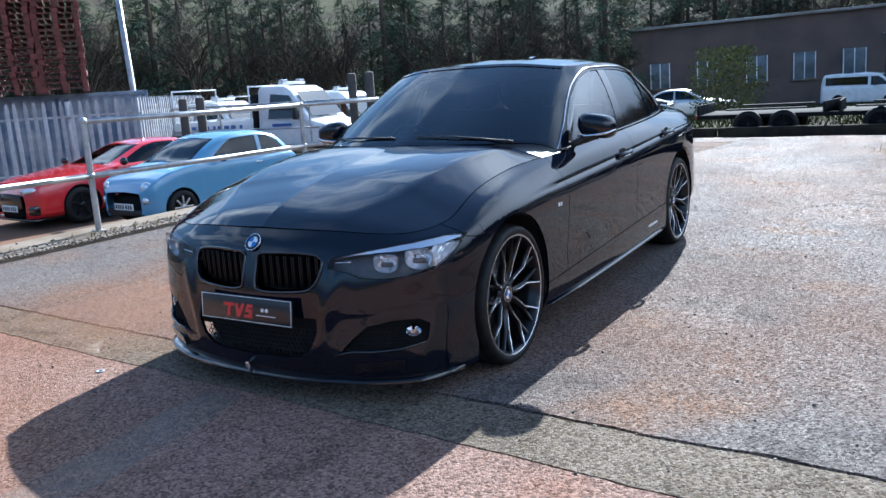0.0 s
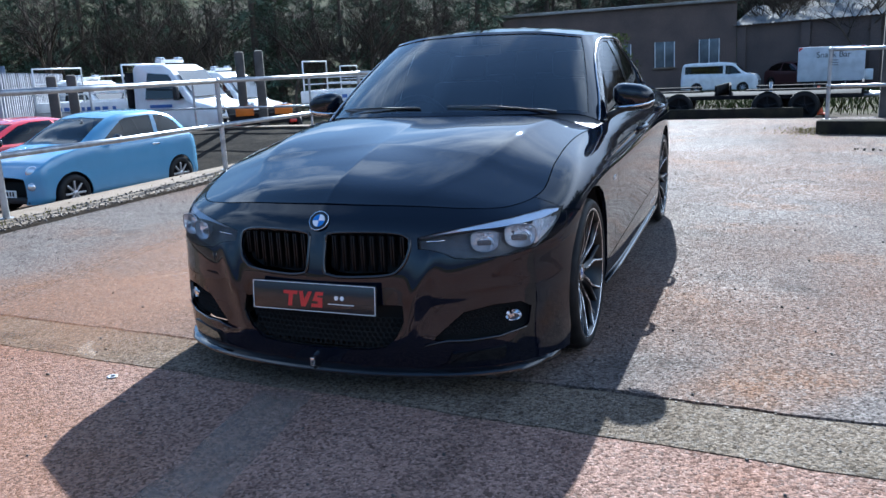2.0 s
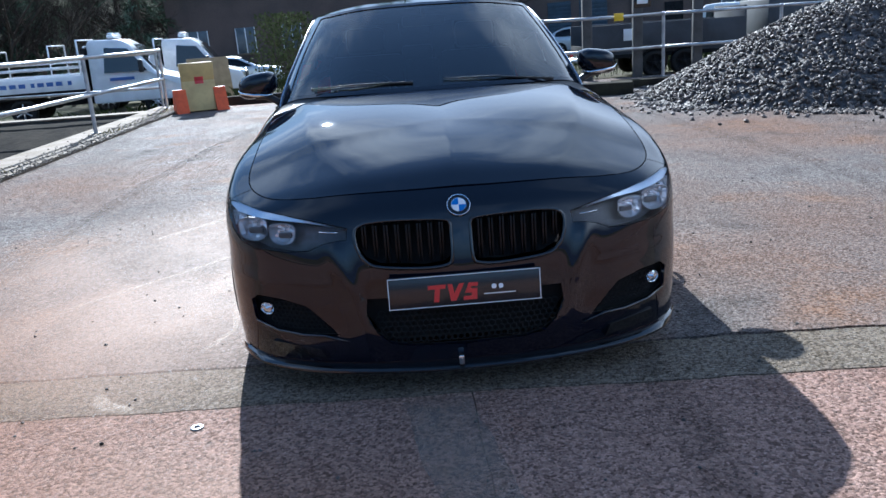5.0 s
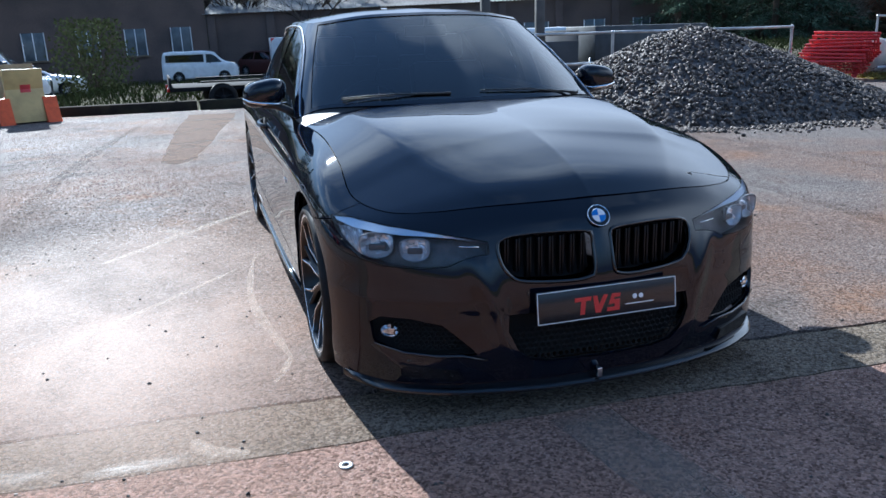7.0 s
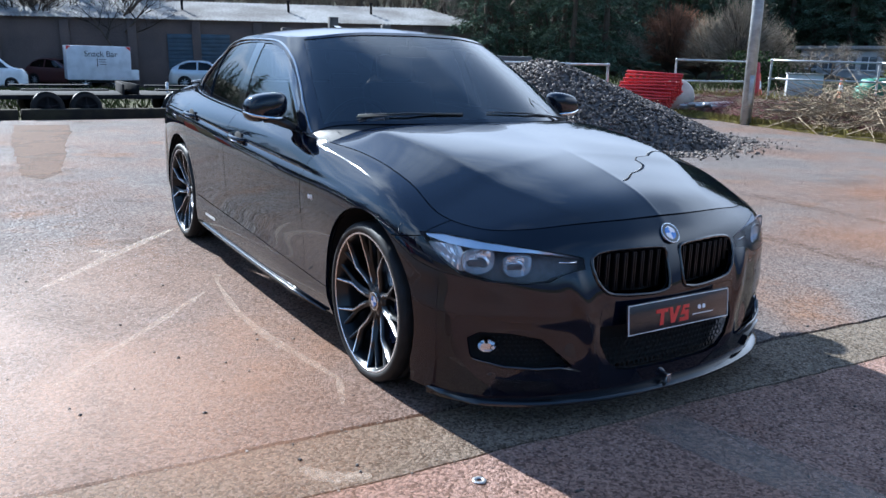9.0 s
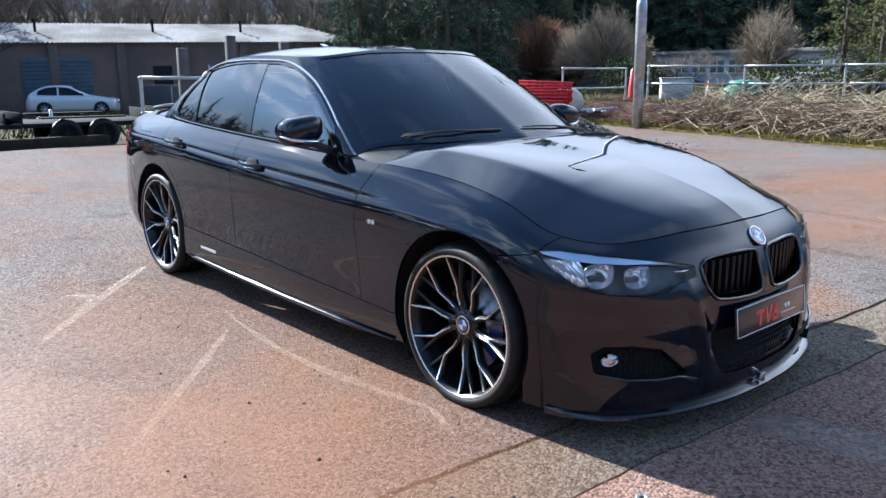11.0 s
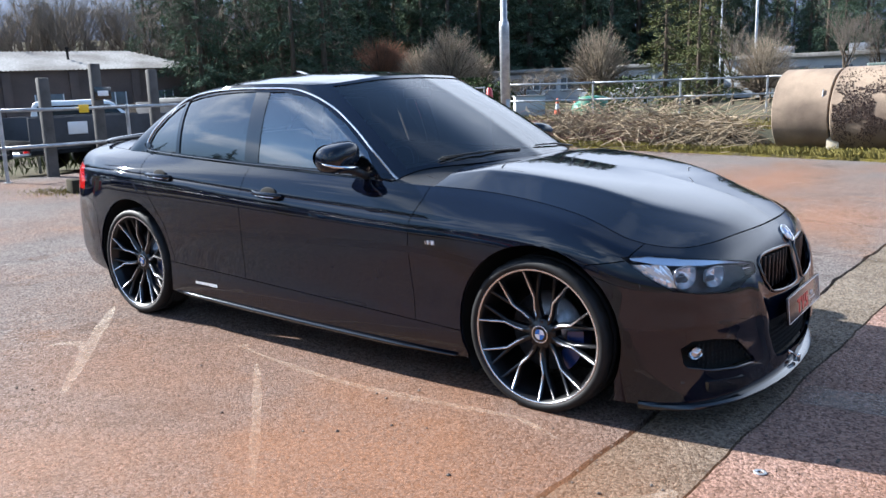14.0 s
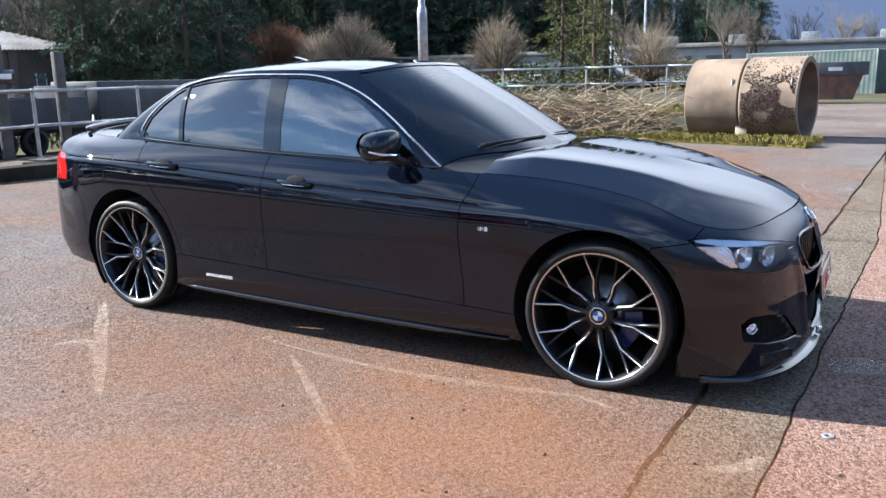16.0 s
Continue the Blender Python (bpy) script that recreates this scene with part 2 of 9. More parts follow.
def prism(bm, outline, lo, hi, axis="y", mat=0):
    """An outline of 2D points, given a thickness from lo to hi along an axis."""
    def put(p, d):
        return {"x": (d, p[0], p[1]), "y": (p[0], d, p[1]), "z": (p[0], p[1], d)}[axis]
    a = [bm.verts.new(put(p, lo)) for p in outline]
    b = [bm.verts.new(put(p, hi)) for p in outline]
    n = len(a)
    for f in [bm.faces.new(a), bm.faces.new(b[::-1])] + [bm.faces.new((a[i], b[i], b[(i + 1) % n], a[(i + 1) % n])) for i in range(n)]:
        f.material_index = mat
    bmesh.ops.recalc_face_normals(bm, faces=bm.faces[:])
    return bm


def spline(keys):
    """A smooth curve through rows of (t, a, b, ...)."""
    k = np.array(keys, float)
    t, v = k[:, 0], k[:, 1:]
    slope = np.zeros_like(v)
    step = (v[1:] - v[:-1]) / (t[1:] - t[:-1])[:, None]
    slope[0], slope[-1] = step[0], step[-1]
    h = t[1:] - t[:-1]
    for i in range(1, len(t) - 1):
        slope[i] = (step[i - 1] * h[i] + step[i] * h[i - 1]) / (h[i - 1] + h[i])

    def at(x):
        i = int(np.clip(np.searchsorted(t, x) - 1, 0, len(t) - 2))
        d = t[i + 1] - t[i]
        u = float(np.clip((x - t[i]) / d, 0, 1))
        return ((2 * u**3 - 3 * u**2 + 1) * v[i] + (u**3 - 2 * u**2 + u) * d * slope[i]
                + (3 * u**2 - 2 * u**3) * v[i + 1] + (u**3 - u**2) * d * slope[i + 1])
    return at


def sheet(f, us, vs):
    """A mesh over the points f(u, v)."""
    bm = bmesh.new()
    g = [[bm.verts.new(f(u, v)) for v in vs] for u in us]
    for i in range(len(us) - 1):
        for j in range(len(vs) - 1):
            bm.faces.new((g[i][j], g[i + 1][j], g[i + 1][j + 1], g[i][j + 1]))
    bmesh.ops.remove_doubles(bm, verts=bm.verts[:], dist=1e-5)
    return bm


def orient(bm, inside):
    inside = Vector(inside)
    bm.normal_update()
    if sum(f.normal.dot(f.calc_center_median() - inside) * f.calc_area() for f in bm.faces) < 0:
        bmesh.ops.reverse_faces(bm, faces=bm.faces[:])
    bm.normal_update()
    return bm


def coons(front, rear, centre, edge):
    """A patch between four curves: front and rear run from the centre out, centre and edge from front to rear."""
    def at(q, w):
        a, b, c, d = front(0), front(1), rear(0), rear(1)
        return Vector((1 - q) * front(w) + q * rear(w) + (1 - w) * centre(q) + w * edge(q)
                      - ((1 - q) * (1 - w) * a + (1 - q) * w * b + q * (1 - w) * c + q * w * d))
    return at


def inside_outline(p, outline):
    x, y = p
    hit = False
    for (a, b), (c, d) in zip(outline, outline[1:] + outline[:1]):
        if (b > y) != (d > y) and x < (c - a) * (y - b) / (d - b) + a:
            hit = not hit
    return hit


def score(bm, outline, mark, axes="yz", where=None, closed=True, over=None):
    """Cuts an outline, seen along the third axis, into a surface, and marks the faces within it."""
    i, j = "xyz".index(axes[0]), "xyz".index(axes[1])
    pairs = list(zip(outline, outline[1:] + outline[:1]))
    for (a, b), (c, d) in pairs:
        lo, hi = (min(a, c) - 1e-4, min(b, d) - 1e-4), (max(a, c) + 1e-4, max(b, d) + 1e-4)
        faces = []
        for f in bm.faces:
            if where and not where(f.calc_center_median()):
                continue
            xs, ys = [v.co[i] for v in f.verts], [v.co[j] for v in f.verts]
            if max(xs) >= lo[0] and min(xs) <= hi[0] and max(ys) >= lo[1] and min(ys) <= hi[1]:
                faces.append(f)
        if not faces:
            continue
        co, no = [0, 0, 0], [0, 0, 0]
        co[i], co[j], no[i], no[j] = a, b, -(d - b), c - a
        geom = list({g for f in faces for g in (f, *f.edges, *f.verts)})
        bmesh.ops.bisect_plane(bm, geom=geom, dist=1e-5, plane_co=co, plane_no=no)
    for f in bm.faces:
        c = f.calc_center_median()
        if (not where or where(c)) and (over is None or f.material_index in over) and inside_outline((c[i], c[j]), outline):
            f.material_index = mark
    return bm


def piece(bm, marks, both=False):
    """The faces with these marks, as a mesh of their own; both: joined to its mirror image."""
    nb = bm.copy()
    bmesh.ops.delete(nb, geom=[f for f in nb.faces if f.material_index not in marks], context="FACES")
    for f in nb.faces:
        f.material_index = 0
    if both:
        made = bmesh.ops.duplicate(nb, geom=nb.verts[:] + nb.edges[:] + nb.faces[:])["geom"]
        for v in made:
            if isinstance(v, bmesh.types.BMVert):
                v.co.x = -v.co.x
        bmesh.ops.reverse_faces(nb, faces=[f for f in made if isinstance(f, bmesh.types.BMFace)])
        bmesh.ops.remove_doubles(nb, verts=[v for v in nb.verts if abs(v.co.x) < 0.003], dist=0.0035)
    nb.normal_update()
    return nb


def mirrored(bm):
    nb = bm.copy()
    for v in nb.verts:
        v.co.x = -v.co.x
    bmesh.ops.reverse_faces(nb, faces=nb.faces[:])
    nb.normal_update()
    return nb


def rim(bm, gap=0.002, depth=0.014):
    """Draws a panel's border in by the shut line's half width and folds it inwards."""
    border = [v for v in bm.verts if v.is_boundary]
    move = {}
    for v in border:
        es = [e for e in v.link_edges if e.is_boundary]
        if len(es) < 2:
            continue
        t = (es[0].other_vert(v).co - v.co).normalized() - (es[1].other_vert(v).co - v.co).normalized()
        if t.length < 1e-6:
            continue
        side = v.normal.cross(t.normalized())
        mid = Vector()
        for f in v.link_faces:
            mid += f.calc_center_median() - v.co
        move[v] = side * (gap if side.dot(mid) > 0 else -gap)
    for v, d in move.items():
        v.co += d
    low = {v: bm.verts.new(v.co - v.normal * depth) for v in border}
    for e in [e for e in bm.edges if e.is_boundary and e.verts[0] in low and e.verts[1] in low]:
        a, b = e.verts
        f = e.link_faces[0]
        k = [l.vert for l in f.loops]
        if k[(k.index(a) + 1) % len(k)] is b:
            a, b = b, a
        bm.faces.new((a, b, low[b], low[a]))
    bm.normal_update()
    return bm


def pushed(bm, d):
    """The same surface, moved along its normals."""
    nb = bm.copy()
    nb.normal_update()
    for v, n in [(v, v.normal.copy()) for v in nb.verts]:
        v.co += n * d
    nb.normal_update()
    return nb


def writing(name, text, size, mat, parent, m, label=""):
    """Raised letters, as a mesh."""
    cu = bpy.data.curves.new(name, "FONT")
    cu.body, cu.size, cu.extrude, cu.align_x, cu.align_y = text, size, 0.002, "CENTER", "CENTER"
    tmp = new(name, cu)
    me = bpy.data.meshes.new_from_object(tmp.evaluated_get(bpy.context.evaluated_depsgraph_get()))
    bpy.data.objects.remove(tmp)
    me.materials.clear()
    me.materials.append(mat)
    ob = new(name, me)
    ob.parent, ob.matrix_basis = parent, m
    return tagged(ob, label) if label else ob

# ---- ground and yard ----
def yard_material(name, red, pale, stain, stain_size=0.9):
    """Wet pigmented concrete: colour in broad patches, wet and dry areas, gritty relief, fine tyre marks."""
    m = bpy.data.materials.new(name)
    m.use_nodes = True
    nt = m.node_tree
    b = nt.nodes["Principled BSDF"]
    pos = nt.nodes.new("ShaderNodeTexCoord").outputs["Object"]

    def noise_at(scale, detail=5.0, rough=0.55, stretch=None):
        n = nt.nodes.new("ShaderNodeTexNoise")
        n.inputs["Scale"].default_value, n.inputs["Detail"].default_value, n.inputs["Roughness"].default_value = scale, detail, rough
        src = pos
        if stretch:
            mp = nt.nodes.new("ShaderNodeMapping")
            mp.inputs["Scale"].default_value, mp.inputs["Rotation"].default_value = stretch, (0, 0, 0.12)
            nt.links.new(pos, mp.inputs[0])
            src = mp.outputs[0]
        nt.links.new(src, n.inputs["Vector"])
        return n.outputs["Fac"]

    def ranged(value, a, c, lo=0.0, hi=1.0):
        r = nt.nodes.new("ShaderNodeMapRange")
        for k, v in zip(("From Min", "From Max", "To Min", "To Max"), (a, c, lo, hi)):
            r.inputs[k].default_value = v
        nt.links.new(value, r.inputs["Value"])
        return r.outputs[0]

    def mixed(fac, a, c, how="MIX"):
        x = nt.nodes.new("ShaderNodeMix")
        x.data_type, x.blend_type = "RGBA", how
        nt.links.new(fac, x.inputs["Factor"])
        for key, v in (("A", a), ("B", c)):
            if isinstance(v, tuple):
                x.inputs[key].default_value = (*v, 1)
            else:
                nt.links.new(v, x.inputs[key])
        return x.outputs["Result"]

    col = mixed(ranged(noise_at(0.33, 4), 0.33, 0.56), red, pale)
    col = mixed(ranged(noise_at(stain_size, 6, 0.65), 0.54, 0.72, 0, 0.75), col, stain)
    col = mixed(ranged(noise_at(2.6, 7, 0.7, (1.0, 0.35, 1)), 0.57, 0.75, 0, 0.55), col, tuple(0.62 * c for c in red))
    vor = nt.nodes.new("ShaderNodeTexVoronoi")
    vor.inputs["Scale"].default_value = 105.0
    nt.links.new(pos, vor.inputs["Vector"])
    grit = nt.nodes.new("ShaderNodeHueSaturation")
    nt.links.new(col, grit.inputs["Color"])
    cell = nt.nodes.new("ShaderNodeSeparateColor")
    nt.links.new(vor.outputs["Color"], cell.inputs[0])
    nt.links.new(ranged(cell.outputs[0], 0, 1, 0.42, 1.52), grit.inputs["Value"])
    fine = nt.nodes.new("ShaderNodeHueSaturation")
    nt.links.new(grit.outputs[0], fine.inputs["Color"])
    nt.links.new(ranged(noise_at(300, 2), 0.30, 0.70, 0.7, 1.3), fine.inputs["Value"])
    col = fine.outputs[0]
    speck = ranged(noise_at(46, 2), 0.69, 0.73)
    col = mixed(speck, col, (0.02, 0.019, 0.018))
    col = mixed(ranged(noise_at(1.3, 7, 0.7), 0.56, 0.66, 0, 0.45), col, tuple(0.35 * c for c in pale))
    nt.links.new(col, b.inputs["Base Color"])
    wet = ranged(noise_at(0.75, 6, 0.6), 0.40, 0.62)
    nt.links.new(ranged(wet, 0, 1, 0.60, 0.42), b.inputs["Roughness"])
    nt.links.new(ranged(cell.outputs[1], 0.62, 0.98, 0.0, 0.085), b.inputs["Specular IOR Level"])
    high = nt.nodes.new("ShaderNodeMath")
    high.operation = "MULTIPLY_ADD"
    nt.links.new(noise_at(95, 4, 0.75), high.inputs[0])
    nt.links.new(ranged(wet, 0, 1, 1.0, 0.6), high.inputs[1])
    nt.links.new(ranged(vor.outputs["Distance"], 0, 1, 0, -0.5), high.inputs[2])
    bp = nt.nodes.new("ShaderNodeBump")
    bp.inputs["Strength"].default_value, bp.inputs["Distance"].default_value = 1.0, 0.008
    nt.links.new(high.outputs[0], bp.inputs["Height"])
    nt.links.new(bp.outputs[0], b.inputs["Normal"])
    return m


YARD = yard_material("rosy_wet_concrete", (0.160, 0.106, 0.082), (0.146, 0.128, 0.119), (0.195, 0.112, 0.070))
FRONTYARD = yard_material("red_wet_concrete", (0.235, 0.128, 0.094), (0.240, 0.158, 0.128), (0.215, 0.112, 0.074))
STRIP = yard_material("grey_wet_concrete", (0.140, 0.112, 0.082), (0.158, 0.130, 0.102), (0.072, 0.056, 0.037), 2.0)
EARTH = material("dark_earth", (0.042, 0.031, 0.023), 1.0, specular=0.05, tint=(0.09, 0.08, 0.05), size=1.5, bump=0.03, bump_size=14, fine=0.4, fine_size=60)
ROUGH = material("rough_ground", (0.060, 0.050, 0.038), 1.0, specular=0.05, tint=(0.10, 0.10, 0.055), size=0.25, bump=0.03, bump_size=9, fine=0.4, fine_size=40)
CONC = material("old_concrete", (0.20, 0.158, 0.12), 0.85, specular=0.2, tint=(0.14, 0.105, 0.07), size=2.2, bump=0.004, bump_size=60, fine=0.25, fine_size=120)
TARMAC = material("lower_tarmac", (0.085, 0.072, 0.062), 0.8, specular=0.15, tint=(0.16, 0.085, 0.05), size=0.5, bump=0.006, bump_size=60, fine=0.3)
GALV = material("galvanised_steel", (0.46, 0.47, 0.48), 0.42, 0.75, vary=0.35, size=6, fine=0.12, fine_size=120, bump=0.0006, bump_size=40)
GRASS = material("dry_grass", (0.20, 0.17, 0.055), 0.9, fine=0.3, random_vary=0.35, island=True, specular=0.05)


def bank_line(y):
    """The foot of the bank along the yard's side."""
    return 11.25 + 0.24 * (y - 1.6)


def height(x, y):
    """The lie of the land round the yard."""
    r = math.hypot(x, y - 2)
    z = -0.03
    if x < -4.7 and y < 13.2:
        z = -0.75
    elif y > 12.7:
        z = -0.10 - 0.026 * min(y - 12.7, 30)
        if x < -4.6:
            z -= 0.32 * min(1, (y - 13.2) / 4) + 0.45 * min(1, max(0, (-11 - x) / 3))
    side = x - bank_line(y) if y > 0 else x - 60
    if side > 0 and y < 40:
        z = max(z, -0.03 + 0.40 * min(1, side / 1.4) * min(1, max(0, (y - 2.5) / 1.5)) * min(1, max(0, (40 - x) / 8)))
    if r > 58:
        if y > 0.28 * abs(x):
            z += (0.22 + 0.16 * min(1, max(0, (2 - x) / 14))) * min(r - 58, 42) * (min(1, max(0.08, (y - 8) / 40)) if x > 0 else 1)
        else:
            z += 0.01 * (r - 58)
    return z + (0.04 * noise.noise(Vector((x * 0.4, y * 0.4, 0))) if r > 15 else 0)


def axis_steps(lo, hi, fine_lo, fine_hi, fine, coarse):
    a = list(np.arange(fine_lo, fine_hi, fine))
    out, x, k = [], fine_lo, coarse
    while x > lo:
        x -= k
        out.append(x)
        k *= 1.12
    res = out[::-1] + a
    x, k = fine_hi, coarse
    while x < hi:
        res.append(x)
        x += k
        k *= 1.12
    return res


gx = sorted(axis_steps(-420, 420, -16, 24, 0.8, 1.6) + [-4.72, -4.68])
gy = sorted(axis_steps(-400, 420, -14, 22, 0.8, 1.6) + [13.19, 13.21, 12.69, 12.71])
bm = sheet(lambda x, y: (x, y, height(x, y)), gx, gy)
tagged(part("ground", bm, ROUGH, None, "rough ground falling away round the yard"), kind="structure", category="ground")


def joint_a(x):
    return -0.44 - 0.052 * x + 0.012 * noise.noise(Vector((x * 2.5, 0.3, 0))) + 0.016 * noise.noise(Vector((x * 8, 1.3, 0)))


def joint_b(x):
    return -0.80 - 0.062 * min(x, 3) + 0.016 * noise.noise(Vector((x * 2.2, 5.3, 0))) + 0.012 * noise.noise(Vector((x * 9, 7.3, 0)))


pavement = tagged(new("pavement"), "wet red concrete yard cast in bays", "pavement", kind="structure")
xs = list(np.arange(-4.3, 13.0, 0.09))
far_edge = [(13.2, 3.0), (13.6, 6.0), (15.5, 9.6), (16.0, 12.4), (4.0, 12.55), (-4.3, 12.7)]
for name, outline, mat in (("rear_bay", [(x, joint_a(x) + 0.014 + 0.018 * max(0, noise.noise(Vector((x * 5, 9.1, 0))))) for x in xs] + far_edge, YARD),
                           ("channel_strip", [(x, joint_b(x) + 0.005) for x in xs] + [(x, joint_a(x) - 0.008 - 0.010 * max(0, noise.noise(Vector((x * 6, 4.1, 0))))) for x in xs[::-1]], STRIP),
                           ("front_bay", [(-4.3, -13), (-0.001, -13)] + [(0.012 * noise.noise(Vector((3, y * 4, 0))) - 0.003, y) for y in np.arange(-6, -0.86, 0.15)] + [(-0.003, joint_b(0) - 0.005)] + [(x, joint_b(x) - 0.005) for x in xs[::-1] if x < -0.02], FRONTYARD),
                           ("front_bay", [(0.003, -13), (30, -13), (30, -1.2), (13.2, -1.0)] + [(x, joint_b(x) - 0.005) for x in xs[::-1] if x > 0.02] + [(0.003, joint_b(0) - 0.005)] + [(0.012 * noise.noise(Vector((3, y * 4, 0))) + 0.002, y) for y in np.arange(-0.9, -6, -0.15)], FRONTYARD)):
    bm = bmesh.new()
    prism(bm, outline, -0.035, 0.0, "z")
    part(name, bm, mat, pavement, smooth=False)
bm = bmesh.new()
prism(bm, [(13.2, -0.95), (30, -1.15), (30, 3.5), (15, 2.2), (13.4, 1.2)], -0.05, -0.006, "z")
part("side_road", bm, yard_material("road_tarmac", (0.10, 0.08, 0.07), (0.17, 0.14, 0.125), (0.20, 0.12, 0.08)), pavement, smooth=False)

# grey-painted coping and the edge of the sunken yard
bm = bmesh.new()
prism(bm, [(-5.05, -13), (-4.38, -13)] + [(-4.34 + 0.03 * noise.noise(Vector((0, y * 3, 0))), y) for y in np.arange(-2, 13.2, 0.25)] + [(-4.38, 13.4), (-5.05, 13.4)], -0.30, 0.035, "z")
tagged(part("kerb", bm, CONC, None, "weathered concrete coping along the yard's edge", smooth=False), kind="structure", category="kerb")
bm = boxed((-5.0, -13, -1.0), (-4.72, 13.4, -0.29))
tagged(part("wall_dock", bm, CONC, None, "dark retaining wall of the sunken yard", smooth=False), kind="structure", category="wall")
bm = bmesh.new()
box(bm, (-40, 13.05, -1.0), (-4.9, 13.40, -0.07), 0.01)
tagged(part("wall_end", bm, material("dark_block", (0.05, 0.045, 0.04), 0.8, tint=(0.09, 0.08, 0.065), size=3, bump=0.006, bump_size=25, fine=0.3), None, "dark block retaining wall with a pale top", smooth=False), kind="structure", category="wall")
bm = boxed((-40, 13.02, -0.07), (-4.9, 13.44, -0.035), 0.008)
tagged(part("trim", bm, CONC, None, "pale concrete wall capping", smooth=False), kind="structure", category="trim")
bm = bmesh.new()
prism(bm, [(-40, -14), (-5.0, -14), (-5.0, 13.05), (-40, 13.05)], -0.80, -0.66, "z")
tagged(part("floor", bm, TARMAC, None, "damp tarmac of the sunken yard", smooth=False), kind="structure", category="road")


def stone_mesh(bm, at, r, squash=0.7, turn=0.0, mat=0):
    made = bmesh.ops.create_icosphere(bm, subdivisions=1, radius=r, matrix=Matrix.Translation(at) @ Euler((random.uniform(0, 6), random.uniform(0, 6), turn)).to_matrix().to_4x4() @ Matrix.Diagonal((1, random.uniform(0.6, 0.95), squash, 1)))["verts"]
    for v in made:
        v.co += Vector((random.uniform(-1, 1), random.uniform(-1, 1), random.uniform(-1, 1))) * r * 0.13


def scatter(name, count, place, size, mat, label, squash=0.7):
    """Many loose stones as one mesh: twelve-cornered lumps, each a little different."""
    phi = (1 + 5**0.5) / 2
    base = np.array([(-1, phi, 0), (1, phi, 0), (-1, -phi, 0), (1, -phi, 0), (0, -1, phi), (0, 1, phi), (0, -1, -phi), (0, 1, -phi), (phi, 0, -1), (phi, 0, 1), (-phi, 0, -1), (-phi, 0, 1)]) / 1.9
    tris = [(0, 11, 5), (0, 5, 1), (0, 1, 7), (0, 7, 10), (0, 10, 11), (1, 5, 9), (5, 11, 4), (11, 10, 2), (10, 7, 6), (7, 1, 8),
            (3, 9, 4), (3, 4, 2), (3, 2, 6), (3, 6, 8), (3, 8, 9), (4, 9, 5), (2, 4, 11), (6, 2, 10), (8, 6, 7), (9, 8, 1)]
    rng = np.random.default_rng(5)
    verts, faces = [], []
    for _ in range(count):
        p = place(rng)
        if p is None:
            continue
        r = rng.uniform(*size)
        q = np.linalg.qr(rng.normal(size=(3, 3)))[0]
        pts = (base * np.array((1, rng.uniform(0.6, 0.95), rng.uniform(0.5, 0.8))) * r * rng.uniform(0.85, 1.12, (12, 1))) @ q
        pts[:, 2] *= squash + 0.2
        k = len(verts)
        verts += [tuple(x) for x in pts + np.array(p)]
        faces += [(a + k, b + k, c + k) for a, b, c in tris]
    me = bpy.data.meshes.new(name)
    me.from_pydata(verts, [], faces)
    me.materials.append(mat)
    return tagged(new(name, me), label, kind="stuff")


GRIT = material("grit", (0.11, 0.085, 0.065), 0.7, fine=0.2, random_vary=0.5, island=True)
scatter("loose_grit", 2600, lambda g: (-4.35 - abs(g.normal(0, 0.22)) + 0.12, g.uniform(-2, 13), 0.038), (0.006, 0.018), GRIT, "loose grit along the coping")
scatter("yard_grit", 1500, lambda g: (g.uniform(-4, 8), g.uniform(-2.5, 8), 0.002), (0.003, 0.010), material("dark_grit", (0.05, 0.045, 0.04), 0.7, fine=0.2, random_vary=0.4, island=True), "scattered dark grit on the yard")
# steel washer lying on the concrete
ring = lathe(bmesh.new(), [(0.014, 0.0), (0.030, 0.0), (0.033, 0.003), (0.030, 0.006), (0.014, 0.006)], 28, "z", closed=True)
washer = tagged(part("washer", ring, GALV), "flat steel washer lying on the concrete", "washer")
washer.matrix_basis = pose(-0.945, -0.885, 0.001)
washer.scale = (0.68, 0.68, 0.68)


